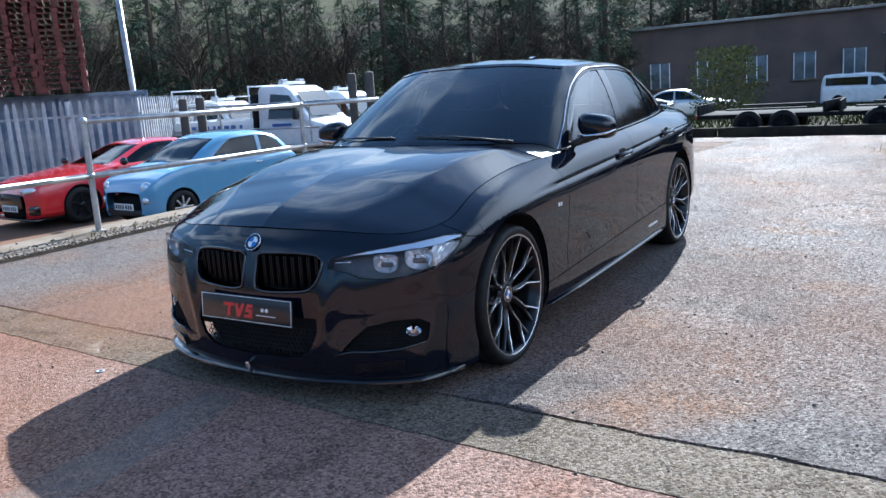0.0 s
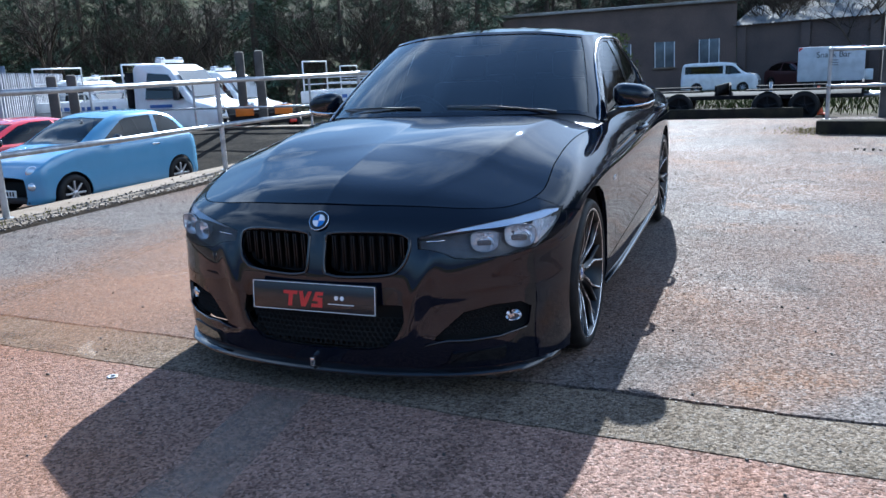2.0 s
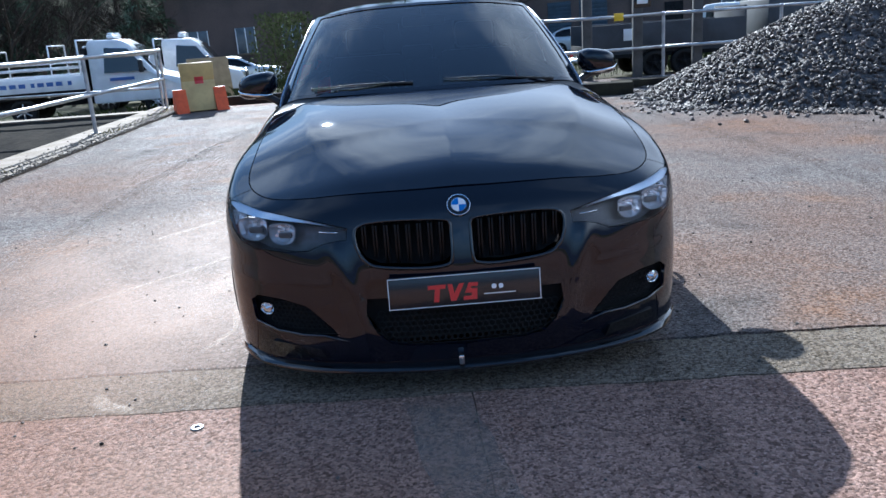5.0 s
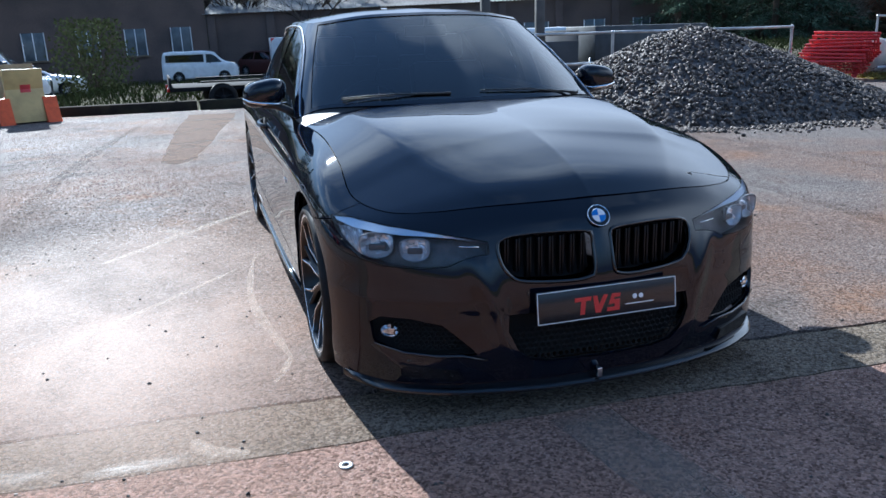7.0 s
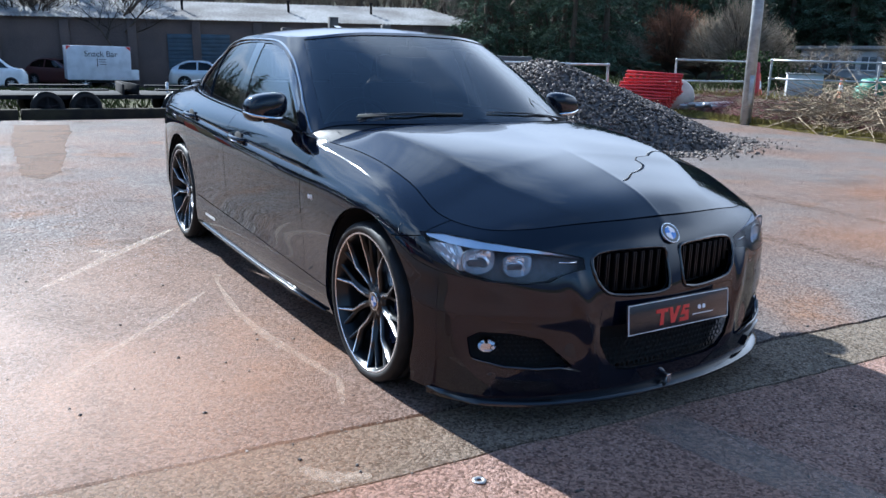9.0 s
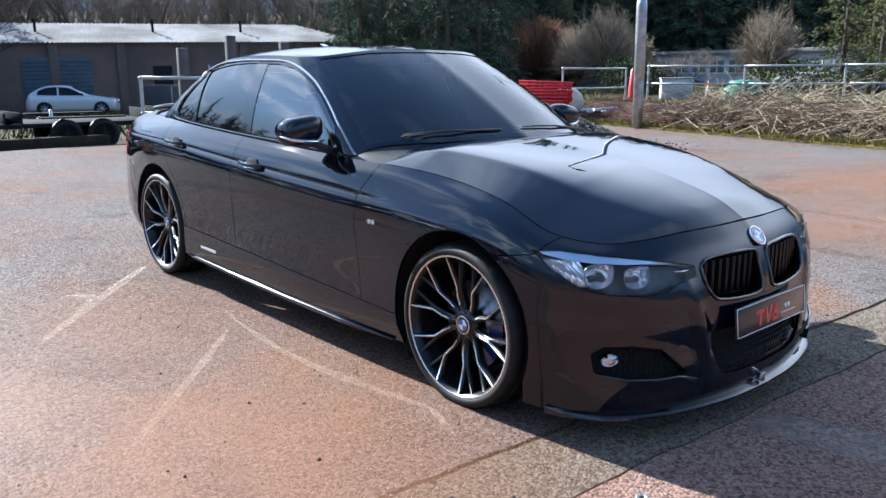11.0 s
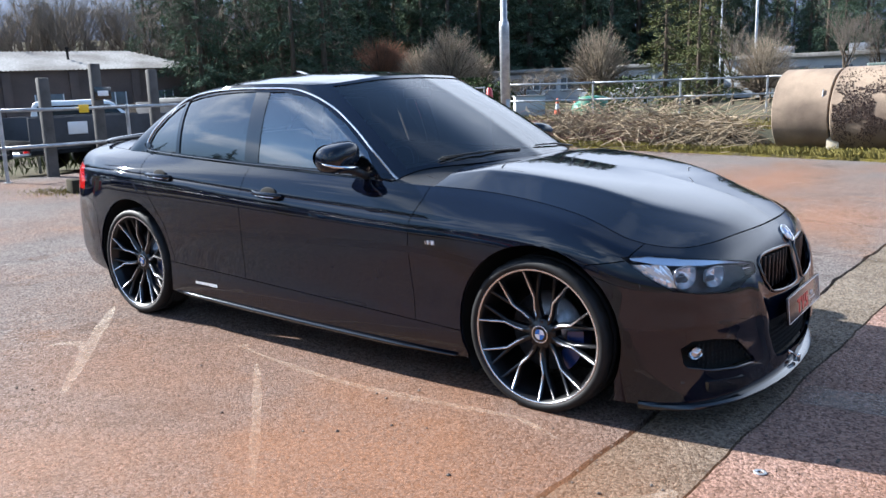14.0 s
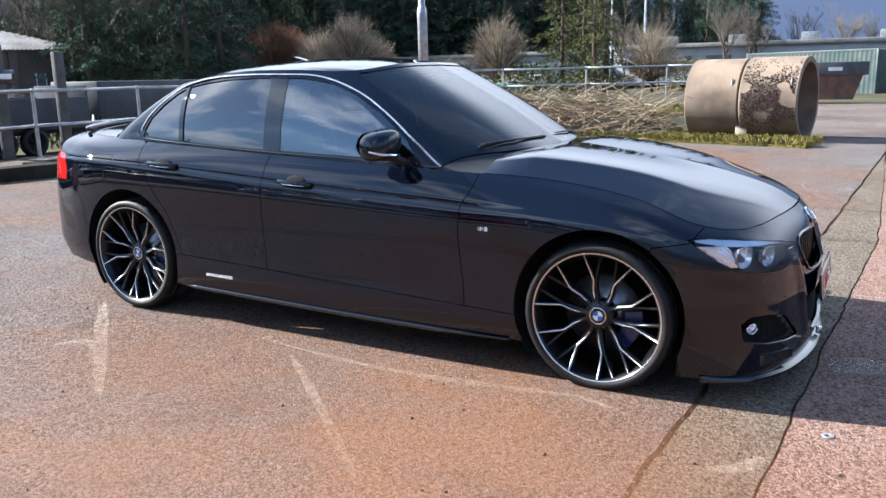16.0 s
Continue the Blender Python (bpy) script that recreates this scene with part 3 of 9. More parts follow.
# pale scuffs, dried splashes, damp stains and shallow puddles on the concrete
def film_material(name, colour, rough, solid, size=30.0, spread=(0.42, 0.6), specular=0.5, soft=False):
    """A thin broken film: the surface below shows through its gaps."""
    m = material(name, colour, rough, fine=0.4, fine_size=120, specular=specular)
    nt = m.node_tree
    where = nt.nodes.new("ShaderNodeTexCoord").outputs["Object"]
    n = nt.nodes.new("ShaderNodeTexNoise")
    n.inputs["Scale"].default_value, n.inputs["Detail"].default_value, n.inputs["Roughness"].default_value = size, 6.0, 0.7
    nt.links.new(where, n.inputs["Vector"])
    r = nt.nodes.new("ShaderNodeMapRange")
    for k, v in zip(("From Min", "From Max", "To Min", "To Max"), (*spread, 0.0, solid)):
        r.inputs[k].default_value = v
    nt.links.new(n.outputs["Fac"], r.inputs["Value"])
    alpha = r.outputs[0]
    if soft:
        # thins out towards the rim of its unit disc
        ball = nt.nodes.new("ShaderNodeTexGradient")
        ball.gradient_type = "SPHERICAL"
        nt.links.new(where, ball.inputs["Vector"])
        fade = nt.nodes.new("ShaderNodeMapRange")
        fade.interpolation_type = "SMOOTHSTEP"
        for k, v in zip(("From Min", "From Max", "To Min", "To Max"), (0.0, 0.75, 0.0, 1.0)):
            fade.inputs[k].default_value = v
        nt.links.new(ball.outputs["Fac"], fade.inputs["Value"])
        both = nt.nodes.new("ShaderNodeMath")
        both.operation = "MULTIPLY"
        nt.links.new(alpha, both.inputs[0])
        nt.links.new(fade.outputs[0], both.inputs[1])
        alpha = both.outputs[0]
    nt.links.new(alpha, nt.nodes["Principled BSDF"].inputs["Alpha"])
    return m


CHALK = film_material("pale_scuff", (0.50, 0.41, 0.32), 0.8, 0.5, 22.0, (0.36, 0.62))
DAMP = film_material("damp_stain", (0.105, 0.058, 0.036), 0.8, 0.8, 1.2, (0.15, 0.5), 0.05)
TYREMARK = film_material("rubber_mark", (0.045, 0.03, 0.022), 0.9, 0.30, 14.0, (0.4, 0.62))
IRON = film_material("orange_stain", (0.285, 0.128, 0.060), 0.6, 0.5, 1.1, (0.22, 0.60), 0.3, True)
POOL = film_material("shallow_water", (0.02, 0.017, 0.014), 0.35, 0.25, 3.0, (0.35, 0.62), 0.12, True)


def ribbon(name, mat, label, pts, wide, lift=0.0008):
    """A flat band along the floor, feathered in width."""
    c = spline([(i, x, y) for i, (x, y) in enumerate(pts)])
    bm, last = bmesh.new(), None
    steps = 14 * (len(pts) - 1)
    for k in range(steps + 1):
        t = k * (len(pts) - 1) / steps
        p, d = c(t), c(min(t + 0.05, len(pts) - 1)) - c(max(t - 0.05, 0))
        n = np.array((-d[1], d[0])) / max(math.hypot(*d), 1e-6)
        w = wide * (0.25 + 0.75 * math.sin(math.pi * k / steps) ** 0.5) * (1 + 0.45 * noise.noise(Vector((p[0] * 6, p[1] * 6, 3))))
        row = [bm.verts.new((*(p + n * w), lift)), bm.verts.new((*(p - n * w), lift))]
        if last:
            bm.faces.new((last[0], last[1], row[1], row[0]))
        last = row
    for f in bm.faces:
        f.normal_update()
        if f.normal.z < 0:
            f.normal_flip()
    return tagged(part(name, bm, mat, pavement, label, smooth=False), kind="stuff")


def blot(name, mat, label, at, rx, ry, lift=0.0006, seed=0):
    """A flat uneven patch on the floor."""
    bm = bmesh.new()
    ring = []
    for j in range(48):
        q = 2 * math.pi * j / 48
        k = 1 + 0.30 * noise.noise(Vector((math.cos(q) * 1.4 + seed, math.sin(q) * 1.4, seed))) + 0.16 * noise.noise(Vector((math.cos(q) * 4 + seed, math.sin(q) * 4, 1)))
        ring.append(bm.verts.new((k * math.cos(q), k * math.sin(q), 0)))
    bm.faces.new(ring)
    o = tagged(part(name, bm, mat, pavement, label, smooth=False), kind="stuff")
    o.matrix_basis = Matrix.Translation((at[0], at[1], lift)) @ Matrix.Diagonal((rx, ry, 1, 1))
    return o


for pts, wide in (([(-1.02, 1.60), (-1.08, 1.04), (-1.07, 0.62), (-1.03, 0.32), (-0.99, 0.03)], 0.022), ([(-0.99, 0.05), (-1.03, -0.06), (-1.08, -0.18)], 0.018), ([(-1.39, -0.54), (-1.34, -0.64), (-1.22, -0.70)], 0.03),
                  ([(-0.89, 3.11), (-1.37, 2.53), (-1.89, 1.88)], 0.035), ([(-1.56, 2.67), (-1.44, 2.56), (-1.56, 2.24)], 0.03), ([(-1.98, 0.48), (-1.50, 1.02), (-1.11, 1.48)], 0.02),
                  ([(-1.02, 1.60), (-0.98, 1.75), (-0.95, 1.72)], 0.015)):
    ribbon("scuff_mark", CHALK, "pale dried scuff on the concrete", pts, wide)
for pts, wide in (([(0.62, -6.2), (0.55, -2.6), (0.66, -1.2), (0.70, 0.5)], 0.075), ([(2.6, -3.0), (2.9, 0.0), (3.1, 3.0), (2.9, 7.0), (2.4, 11.0)], 0.09), ([(4.1, -3.0), (4.4, 0.0), (4.6, 3.5), (4.2, 8.0)], 0.09),
                  ([(-2.4, -1.0), (-2.6, 2.0), (-2.5, 6.0), (-2.0, 10.5)], 0.08)):
    ribbon("tyre_mark", TYREMARK, "faint dark tyre mark on the concrete", pts, wide, 0.0012)


def stain(name, mat, label, corners, lift, rough_edge=0.05):
    """A flat patch with a ragged edge between given corners."""
    bm, ring = bmesh.new(), []
    for (ax, ay), (bx, by) in zip(corners, corners[1:] + corners[:1]):
        n = max(2, int(math.hypot(bx - ax, by - ay) / 0.06))
        for k in range(n):
            x, y = ax + (bx - ax) * k / n, ay + (by - ay) * k / n
            j = rough_edge * (noise.noise(Vector((x * 3, y * 1.5, lift * 900))) + 0.6 * noise.noise(Vector((x * 11, y * 6, 2))))
            ring.append(bm.verts.new((x + j, y + j, lift)))
    bm.faces.new(ring)
    bm.normal_update()
    for f in bm.faces:
        if f.normal.z < 0:
            f.normal_flip()
    return tagged(part(name, bm, mat, pavement, label, smooth=False), kind="stuff")


stain("damp_stain", DAMP, "rust-brown stain on the concrete behind the car", [(-1.28, 11.75), (-0.48, 11.6), (-0.55, 10.8), (-0.85, 9.0), (-1.05, 7.6), (-1.25, 6.2), (-1.45, 5.8), (-1.62, 6.1), (-1.58, 7.4), (-1.48, 9.3)], 0.0014)
for at, rx, ry, seed in (((4.6, 0.4), 2.2, 1.5, 1), ((7.5, 1.6), 3.4, 1.3, 2), ((5.8, -1.9), 2.6, 1.1, 3), ((2.2, -2.2), 1.5, 1.0, 6), ((-1.75, 0.9), 1.7, 2.6, 11), ((-1.2, -1.9), 1.7, 1.2, 12)):
    blot("rust_patch", IRON, "orange iron-stained patch of concrete", at, rx, ry, 0.0014 + 0.0004 * (seed % 4), seed)
for at, rx, ry, seed in (((-2.02, -0.60), 0.30, 0.07, 7), ((-1.55, -0.66), 0.20, 0.05, 9)):
    blot("puddle", POOL, "shallow puddle in the concrete channel", at, rx, ry, 0.0022, seed)

# paler broken film along the joint between the two front bays
stain("pale_band", film_material("pale_dried_band", (0.25, 0.205, 0.175), 0.6, 0.5, 9.0, (0.2, 0.62), 0.3), "pale band beside the joint of the bays",
      [(-0.24, -0.83), (-0.01, -0.82), (0.08, -1.50), (0.16, -3.0), (-0.12, -3.0), (-0.16, -1.45)], 0.0011, 0.03)
# broken edges and crumbs along the open joints
bm = bmesh.new()
rng = random.Random(4)
for k in range(260):
    x = rng.uniform(-4.2, 4.5)
    y = (joint_a(x) if rng.random() < 0.7 else joint_b(x)) + rng.gauss(0, 0.012)
    r = rng.uniform(0.0015, 0.004)
    box(bm, (x - r, y - r, 0.0), (x + r * rng.uniform(0.7, 1.6), y + r, r * 0.9))
tagged(part("joint_crumbs", bm, GRIT, pavement, "crumbled concrete along the open joints", smooth=False), kind="stuff")

# near-black slope added from the end wall down, covering the sunlit sunken floor
bm = sheet(lambda x, y: (x, y, -0.68 + 0.58 * min(1, max(0, (y - 8.9) / 3.6)) + 0.03 * noise.noise(Vector((x * 1.5, y * 1.5, 2)))), np.arange(-19, -4.9, 0.35), np.arange(8.9, 13.06, 0.3))
tagged(part("bank", bm, material("dark_bank", (0.018, 0.016, 0.014), 1.0, specular=0.03, tint=(0.035, 0.03, 0.024), size=2, bump=0.02, bump_size=12, fine=0.3), None, "near-black slope added over the floor below the end wall"), kind="structure", category="bank")

# ---- the black saloon ----
# plan outline of the widest line, from the nose's middle round one side to the tail's middle
PLAN = spline([(0, 0, -0.775), (1, 0.20, -0.765), (2, 0.405, -0.730), (3, 0.600, -0.668), (4, 0.770, -0.550), (5, 0.874, -0.352), (6, 0.903, -0.08),
               (7, 0.907, 0.30), (8, 0.905, 0.80), (9, 0.905, 1.60), (10, 0.905, 2.40), (11, 0.897, 3.00), (12, 0.86, 3.36), (13, 0.75, 3.60),
               (14, 0.40, 3.74), (15, 0, 3.77)])
# lines along the body from the bottom edge up: station, inset from the plan outline, height
LINES = [spline(k) for k in (
    [(0, 0.018, 0.102), (3, 0.016, 0.102), (5, 0.012, 0.106), (6, 0.02, 0.125), (7, 0.035, 0.155), (8, 0.02, 0.160), (10, 0.02, 0.19), (12, 0.03, 0.24), (15, 0.04, 0.27)],
    [(0, 0.0, 0.20), (3, 0.0, 0.205), (5, 0.004, 0.215), (7, 0.012, 0.24), (8, 0.006, 0.25), (10, 0.007, 0.29), (11, 0.002, 0.31), (12, 0.0, 0.34), (15, 0.0, 0.38)],
    [(0, 0.012, 0.31), (3, 0.008, 0.33), (5, 0.0, 0.36), (6, 0.0, 0.38), (7, 0.010, 0.38), (9, 0.011, 0.40), (10, 0.008, 0.43), (11, 0.0, 0.45), (15, 0.0, 0.48)],
    [(0, 0.010, 0.43), (3, 0.012, 0.45), (5, 0.004, 0.49), (6, 0.0, 0.54), (7, 0.003, 0.56), (9, 0.005, 0.58), (10, 0.004, 0.60), (11, 0.0, 0.62), (15, 0.0, 0.60)],
    [(0, 0.024, 0.515), (3, 0.022, 0.535), (4, 0.012, 0.55), (5, 0.005, 0.57), (6, 0.0, 0.645), (7, 0.0, 0.70), (8, 0.0, 0.715), (9, 0.0, 0.755), (10, 0.0, 0.80), (11, 0.0, 0.825), (12, 0.012, 0.83), (15, 0.012, 0.75)],
    [(0, 0.050, 0.60), (2, 0.054, 0.602), (3, 0.048, 0.605), (4, 0.030, 0.615), (5, 0.016, 0.635), (6, 0.012, 0.705), (7, 0.020, 0.752), (8, 0.020, 0.775), (9, 0.020, 0.812), (10, 0.020, 0.858), (11, 0.018, 0.882), (12, 0.03, 0.885), (15, 0.02, 0.86)],
    [(0, 0.078, 0.66), (2, 0.084, 0.655), (3, 0.078, 0.648), (4, 0.060, 0.655), (5, 0.040, 0.682), (6, 0.056, 0.772), (7, 0.078, 0.825), (8, 0.055, 0.848), (9, 0.052, 0.875), (10, 0.058, 0.910), (11, 0.080, 0.935), (12, 0.09, 0.95), (15, 0.03, 0.97)],
    [(0, 0.128, 0.712), (2, 0.130, 0.704), (3, 0.124, 0.692), (4, 0.112, 0.690), (5, 0.108, 0.724), (6, 0.135, 0.812), (7, 0.140, 0.868), (8, 0.100, 0.893), (9, 0.095, 0.925), (10, 0.115, 0.960), (11, 0.175, 0.985), (12, 0.21, 0.995), (15, 0.10, 1.02)],
)]


def body_point(s, v):
    k = min(v * 7, 6.9999)
    i, u = int(k), k - int(k)
    l = [LINES[min(max(j, 0), 7)](s) for j in (i - 1, i, i + 1, i + 2)]
    if i == 0:
        l[0] = 2 * l[1] - l[2]
    if i == 6:
        l[3] = 2 * l[2] - l[1]
    d, z = 0.5 * (2 * l[1] + (l[2] - l[0]) * u + (2 * l[0] - 5 * l[1] + 4 * l[2] - l[3]) * u * u + (3 * l[1] - l[0] - 3 * l[2] + l[3]) * u**3)
    if v < 0.714 and 6.5 < s < 12.7:
        # the flank falls in sharply below the shoulder crease
        d += 0.0075 * min(1, (s - 6.5) / 1.1) * min(1, (12.7 - s) / 0.8) * math.exp((v - 0.70) / 0.075)
    p = PLAN(s)
    t = PLAN(min(s + 0.02, 15)) - PLAN(max(s - 0.02, 0))
    n = np.array((t[1], -t[0])) / math.hypot(*t)
    x, y = p - n * d
    return Vector((max(x, 0.0) if 0 < s < 15 else 0.0, y, z))


def top_edge(s):
    return np.array(body_point(s, 1))


def station(y):
    """The station at which the top edge passes y, along the side."""
    lo, hi = 6.0, 13.0
    for _ in range(30):
        m = (lo + hi) / 2
        lo, hi = (m, hi) if top_edge(m)[1] < y else (lo, m)
    return lo


def arch(y0, z0, r, flat=1.0, steps=26):
    pts = [(y0 + r * math.cos(q), z0 + flat * r * math.sin(q)) for q in (math.pi * (1.12 - 1.24 * j / steps) for j in range(steps + 1))]
    return [(pts[0][0] + 0.004, 0.02)] + pts + [(pts[-1][0] - 0.004, 0.02)]


WHEEL_Z, REAR_Z, WHEEL_R = 0.312, 0.325, 0.325
car = thing("car", "glossy black four-door saloon parked on the wet concrete yard", "car")

us = sorted(set([round(x, 4) for x in np.linspace(0, 15, 151)]) | {round(x, 4) for x in np.linspace(5.0, 7.4, 50)} | {round(x, 4) for x in np.linspace(10, 11.9, 40)})
vs = [j / 35 for j in range(36)]
shell = orient(sheet(body_point, us, vs), (0, 1.5, 0.5))
# ridge that runs from the headlamp's inner corner down to the intake
for v in shell.verts:
    if v.co.y < -0.45:
        a, b = Vector((0.445, 0.54)), Vector((0.345, 0.22))
        p = Vector((v.co.x, v.co.z))
        u = min(1, max(0, (p - a).dot(b - a) / (b - a).length_squared))
        d = (p - a - (b - a) * u).length
        v.co.y -= 0.016 * math.exp(-(d / 0.030) ** 2) * (0.35 + 0.65 * math.sin(math.pi * (0.15 + 0.7 * u)))
    if v.co.x > 0.30 and v.co.y < -0.1:
        v.co.y -= 0.004 * math.exp(-((v.co.z - 0.385 - 0.03 * v.co.x) / 0.018) ** 2) * min(1, (v.co.x - 0.30) * 5)
FRONT, SIDE = (lambda c: c.y < -0.2), (lambda c: c.x > 0.5)
# marks: 0 unassigned, 1 bumper, 2 wing, 3 front door, 4 rear door, 5 quarter, 6 skirt, 7 rear bumper, 8 lamp, 9 hole, 10 tail lamp, 11 fuel flap
for f in shell.faces:
    f.material_index = 5
score(shell, [(-1, 0.0), (0.62, 0.0), (0.62, 0.1), (0.635, 0.40), (0.655, 0.62), (0.645, 0.75), (0.60, 0.835), (0.585, 1.2), (-1, 1.2)], 2, where=SIDE)
for f in shell.faces:
    if f.calc_center_median().x <= 0.5 and f.calc_center_median().y < 1:
        f.material_index = 2
score(shell, [(0.62, 0.0), (0.62, 0.1), (0.635, 0.40), (0.655, 0.62), (0.645, 0.75), (0.60, 0.835), (0.585, 1.2), (1.775, 1.2), (1.79, 0.60), (1.775, 0.1), (1.775, 0.0)], 3, where=SIDE)
score(shell, [(1.775, 0.0), (1.775, 0.1), (1.79, 0.60), (1.775, 1.2), (2.72, 1.2), (2.735, 0.955), (2.66, 0.84), (2.58, 0.72), (2.47, 0.58), (2.40, 0.40), (2.37, 0.0)], 4, where=SIDE)
score(shell, [(0.2, 0.0), (0.2, 0.275), (0.5, 0.288), (1.3, 0.322), (2.0, 0.352), (2.5, 0.372), (2.6, 0.0)], 6, where=SIDE)
# bumper joint: from the wheel arch to the headlamp's outer tip, and across under the bonnet
score(shell, [(-0.9, 0.0), (-0.2, 0.0), (-0.2, 0.632), (-0.30, 0.648), (-0.345, 0.656), (-0.5, 0.9), (-0.9, 0.9)], 1, where=SIDE, over=(2,))
for f in shell.faces:
    if f.material_index == 2 and f.calc_center_median().x <= 0.5:
        f.material_index = 1
score(shell, [(3.16, 0.0), (3.20, 0.60), (3.26, 0.68), (3.44, 0.70), (4.2, 0.70), (4.2, 0.0)], 7, where=SIDE)
for f in shell.faces:
    c = f.calc_center_median()
    if c.y > 3 and c.x <= 0.5 and c.z < 0.70:
        f.material_index = 7
HEADLAMP = [(0.392, 0.600), (0.47, 0.618), (0.56, 0.634), (0.66, 0.650), (0.75, 0.664), (0.80, 0.672), (0.852, 0.668), (0.846, 0.632), (0.825, 0.585), (0.79, 0.548), (0.71, 0.530),
            (0.61, 0.524), (0.53, 0.530), (0.48, 0.552), (0.44, 0.562), (0.396, 0.564)]
score(shell, HEADLAMP, 8, "xz", where=lambda c: c.y < -0.26)
KIDNEY = [(0.034, 0.598), (0.055, 0.616), (0.19, 0.622), (0.31, 0.617), (0.352, 0.604), (0.366, 0.578), (0.358, 0.530), (0.332, 0.490), (0.285, 0.469), (0.13, 0.459), (0.058, 0.465), (0.036, 0.487)]
score(shell, KIDNEY, 9, "xz", where=FRONT)
INTAKE = [(-0.01, 0.355), (0.34, 0.355), (0.345, 0.30), (0.315, 0.235), (0.27, 0.195), (0.2, 0.183), (-0.01, 0.178)]
score(shell, INTAKE, 9, "xz", where=FRONT)
FOGBOX = [(0.45, 0.226), (0.50, 0.275), (0.56, 0.328), (0.66, 0.350), (0.745, 0.352), (0.775, 0.328), (0.768, 0.262), (0.70, 0.238), (0.58, 0.224)]
score(shell, FOGBOX, 9, "xz", where=FRONT)
score(shell, arch(0.02, WHEEL_Z + 0.012, 0.364), 9, where=SIDE)
score(shell, arch(2.81, REAR_Z + 0.012, 0.372), 9, where=SIDE)
score(shell, [(3.38, 0.735), (3.36, 0.80), (3.40, 0.885), (3.50, 0.905), (4.2, 0.91), (4.2, 0.735)], 10, where=lambda c: c.x > 0.42)
score(shell, [(2.90, 0.80), (3.07, 0.80), (3.09, 0.90), (2.91, 0.90)], 11, where=SIDE)

for f in shell.faces:
    c = f.calc_center_median()
    if f.material_index == 5 and c.y > 3 and c.x <= 0.5:
        f.material_index = 12
for name, mark, label in (("wing", 2, ""), ("rear_quarter", 5, ""), ("front_door", 3, ""), ("rear_door", 4, ""), ("side_skirt", 6, "gloss black sill skirt")):
    bm = rim(piece(shell, (mark,)))
    part(name, mirrored(bm), PAINT, car, label)
    part(name, rim(piece(shell, (5, 11))) if mark == 5 else bm, PAINT, car, label)
part("fuel_flap", mirrored(rim(piece(shell, (11,)), 0.0015)), PAINT, car)
for name, marks in (("front_bumper", (1,)), ("rear_bumper", (7,)), ("tail_panel", (12,))):
    part(name, rim(piece(shell, marks, both=True)), PAINT, car)
# near-black copy of the body, added so the shut lines look shaded
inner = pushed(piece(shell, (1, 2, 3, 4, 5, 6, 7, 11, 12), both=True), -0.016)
part("inner_shell", inner, DARK, car, "near-black inner skin added to colour in the shut lines' shade")


NOSE = np.array([f.calc_center_median() for f in shell.faces if f.calc_center_median().y < 0])
FLANK = np.array([v.co for v in shell.verts if v.co.x > 0.5])


def body_y(x, z):
    """How far forward the nose's surface stands at this width and height."""
    return float(NOSE[np.argmin((NOSE[:, 0] - abs(x)) ** 2 + (NOSE[:, 2] - z) ** 2), 1])


def flank(y, z):
    """The flank's width at this place."""
    return float(FLANK[np.argmin((FLANK[:, 1] - y) ** 2 + (FLANK[:, 2] - z) ** 2), 0])


# bonnet, roof, boot lid and glass
A0, A1 = 3.35, 7.62
bonnet_mid = spline([(0, 0, -0.645, 0.715), (0.10, 0, -0.545, 0.770), (0.25, 0, -0.36, 0.825), (0.45, 0, -0.12, 0.872), (0.68, 0, 0.15, 0.912), (0.87, 0, 0.37, 0.940), (1, 0, 0.52, 0.954)])
corner = top_edge(A1)
cowl = spline([(0, 0, 0.52, 0.954), (0.4, 0.32, 0.54, 0.948), (0.75, 0.58, 0.585, 0.928), (1, *corner)])
nose_z = top_edge(0)
shift = np.array((0, -0.645, 0.715)) - nose_z
hood = coons(lambda w: top_edge(A0 * w) + shift * (1 - w) ** 2, cowl, bonnet_mid, lambda q: top_edge(A0 + (A1 - A0) * q))


def hood_point(q, w):
    p = hood(q, w)
    fold = 0.84 - 0.34 * (1 - q) ** 1.2
    swell = 1 / (1 + math.exp((w - fold) / 0.018))
    fade = min(1, q * 2.2) * min(1, (1 - q) * 7 + 0.35)
    facet = 0.40 + 0.60 * w / fold if w < fold else (1 - w) / (1 - fold)
    p.z += (0.004 * swell + 0.034 * facet) * fade + 0.003 * math.sin(math.pi * w) * math.sin(math.pi * min(q * 1.1, 1))
    return p


bm = orient(sheet(hood_point, np.linspace(0, 1, 60), np.linspace(0, 1, 60)), (0, 0, 0))
part("bonnet", rim(piece(bm, (0,), both=True), 0.0025, 0.02), PAINT, car)
bm.free()

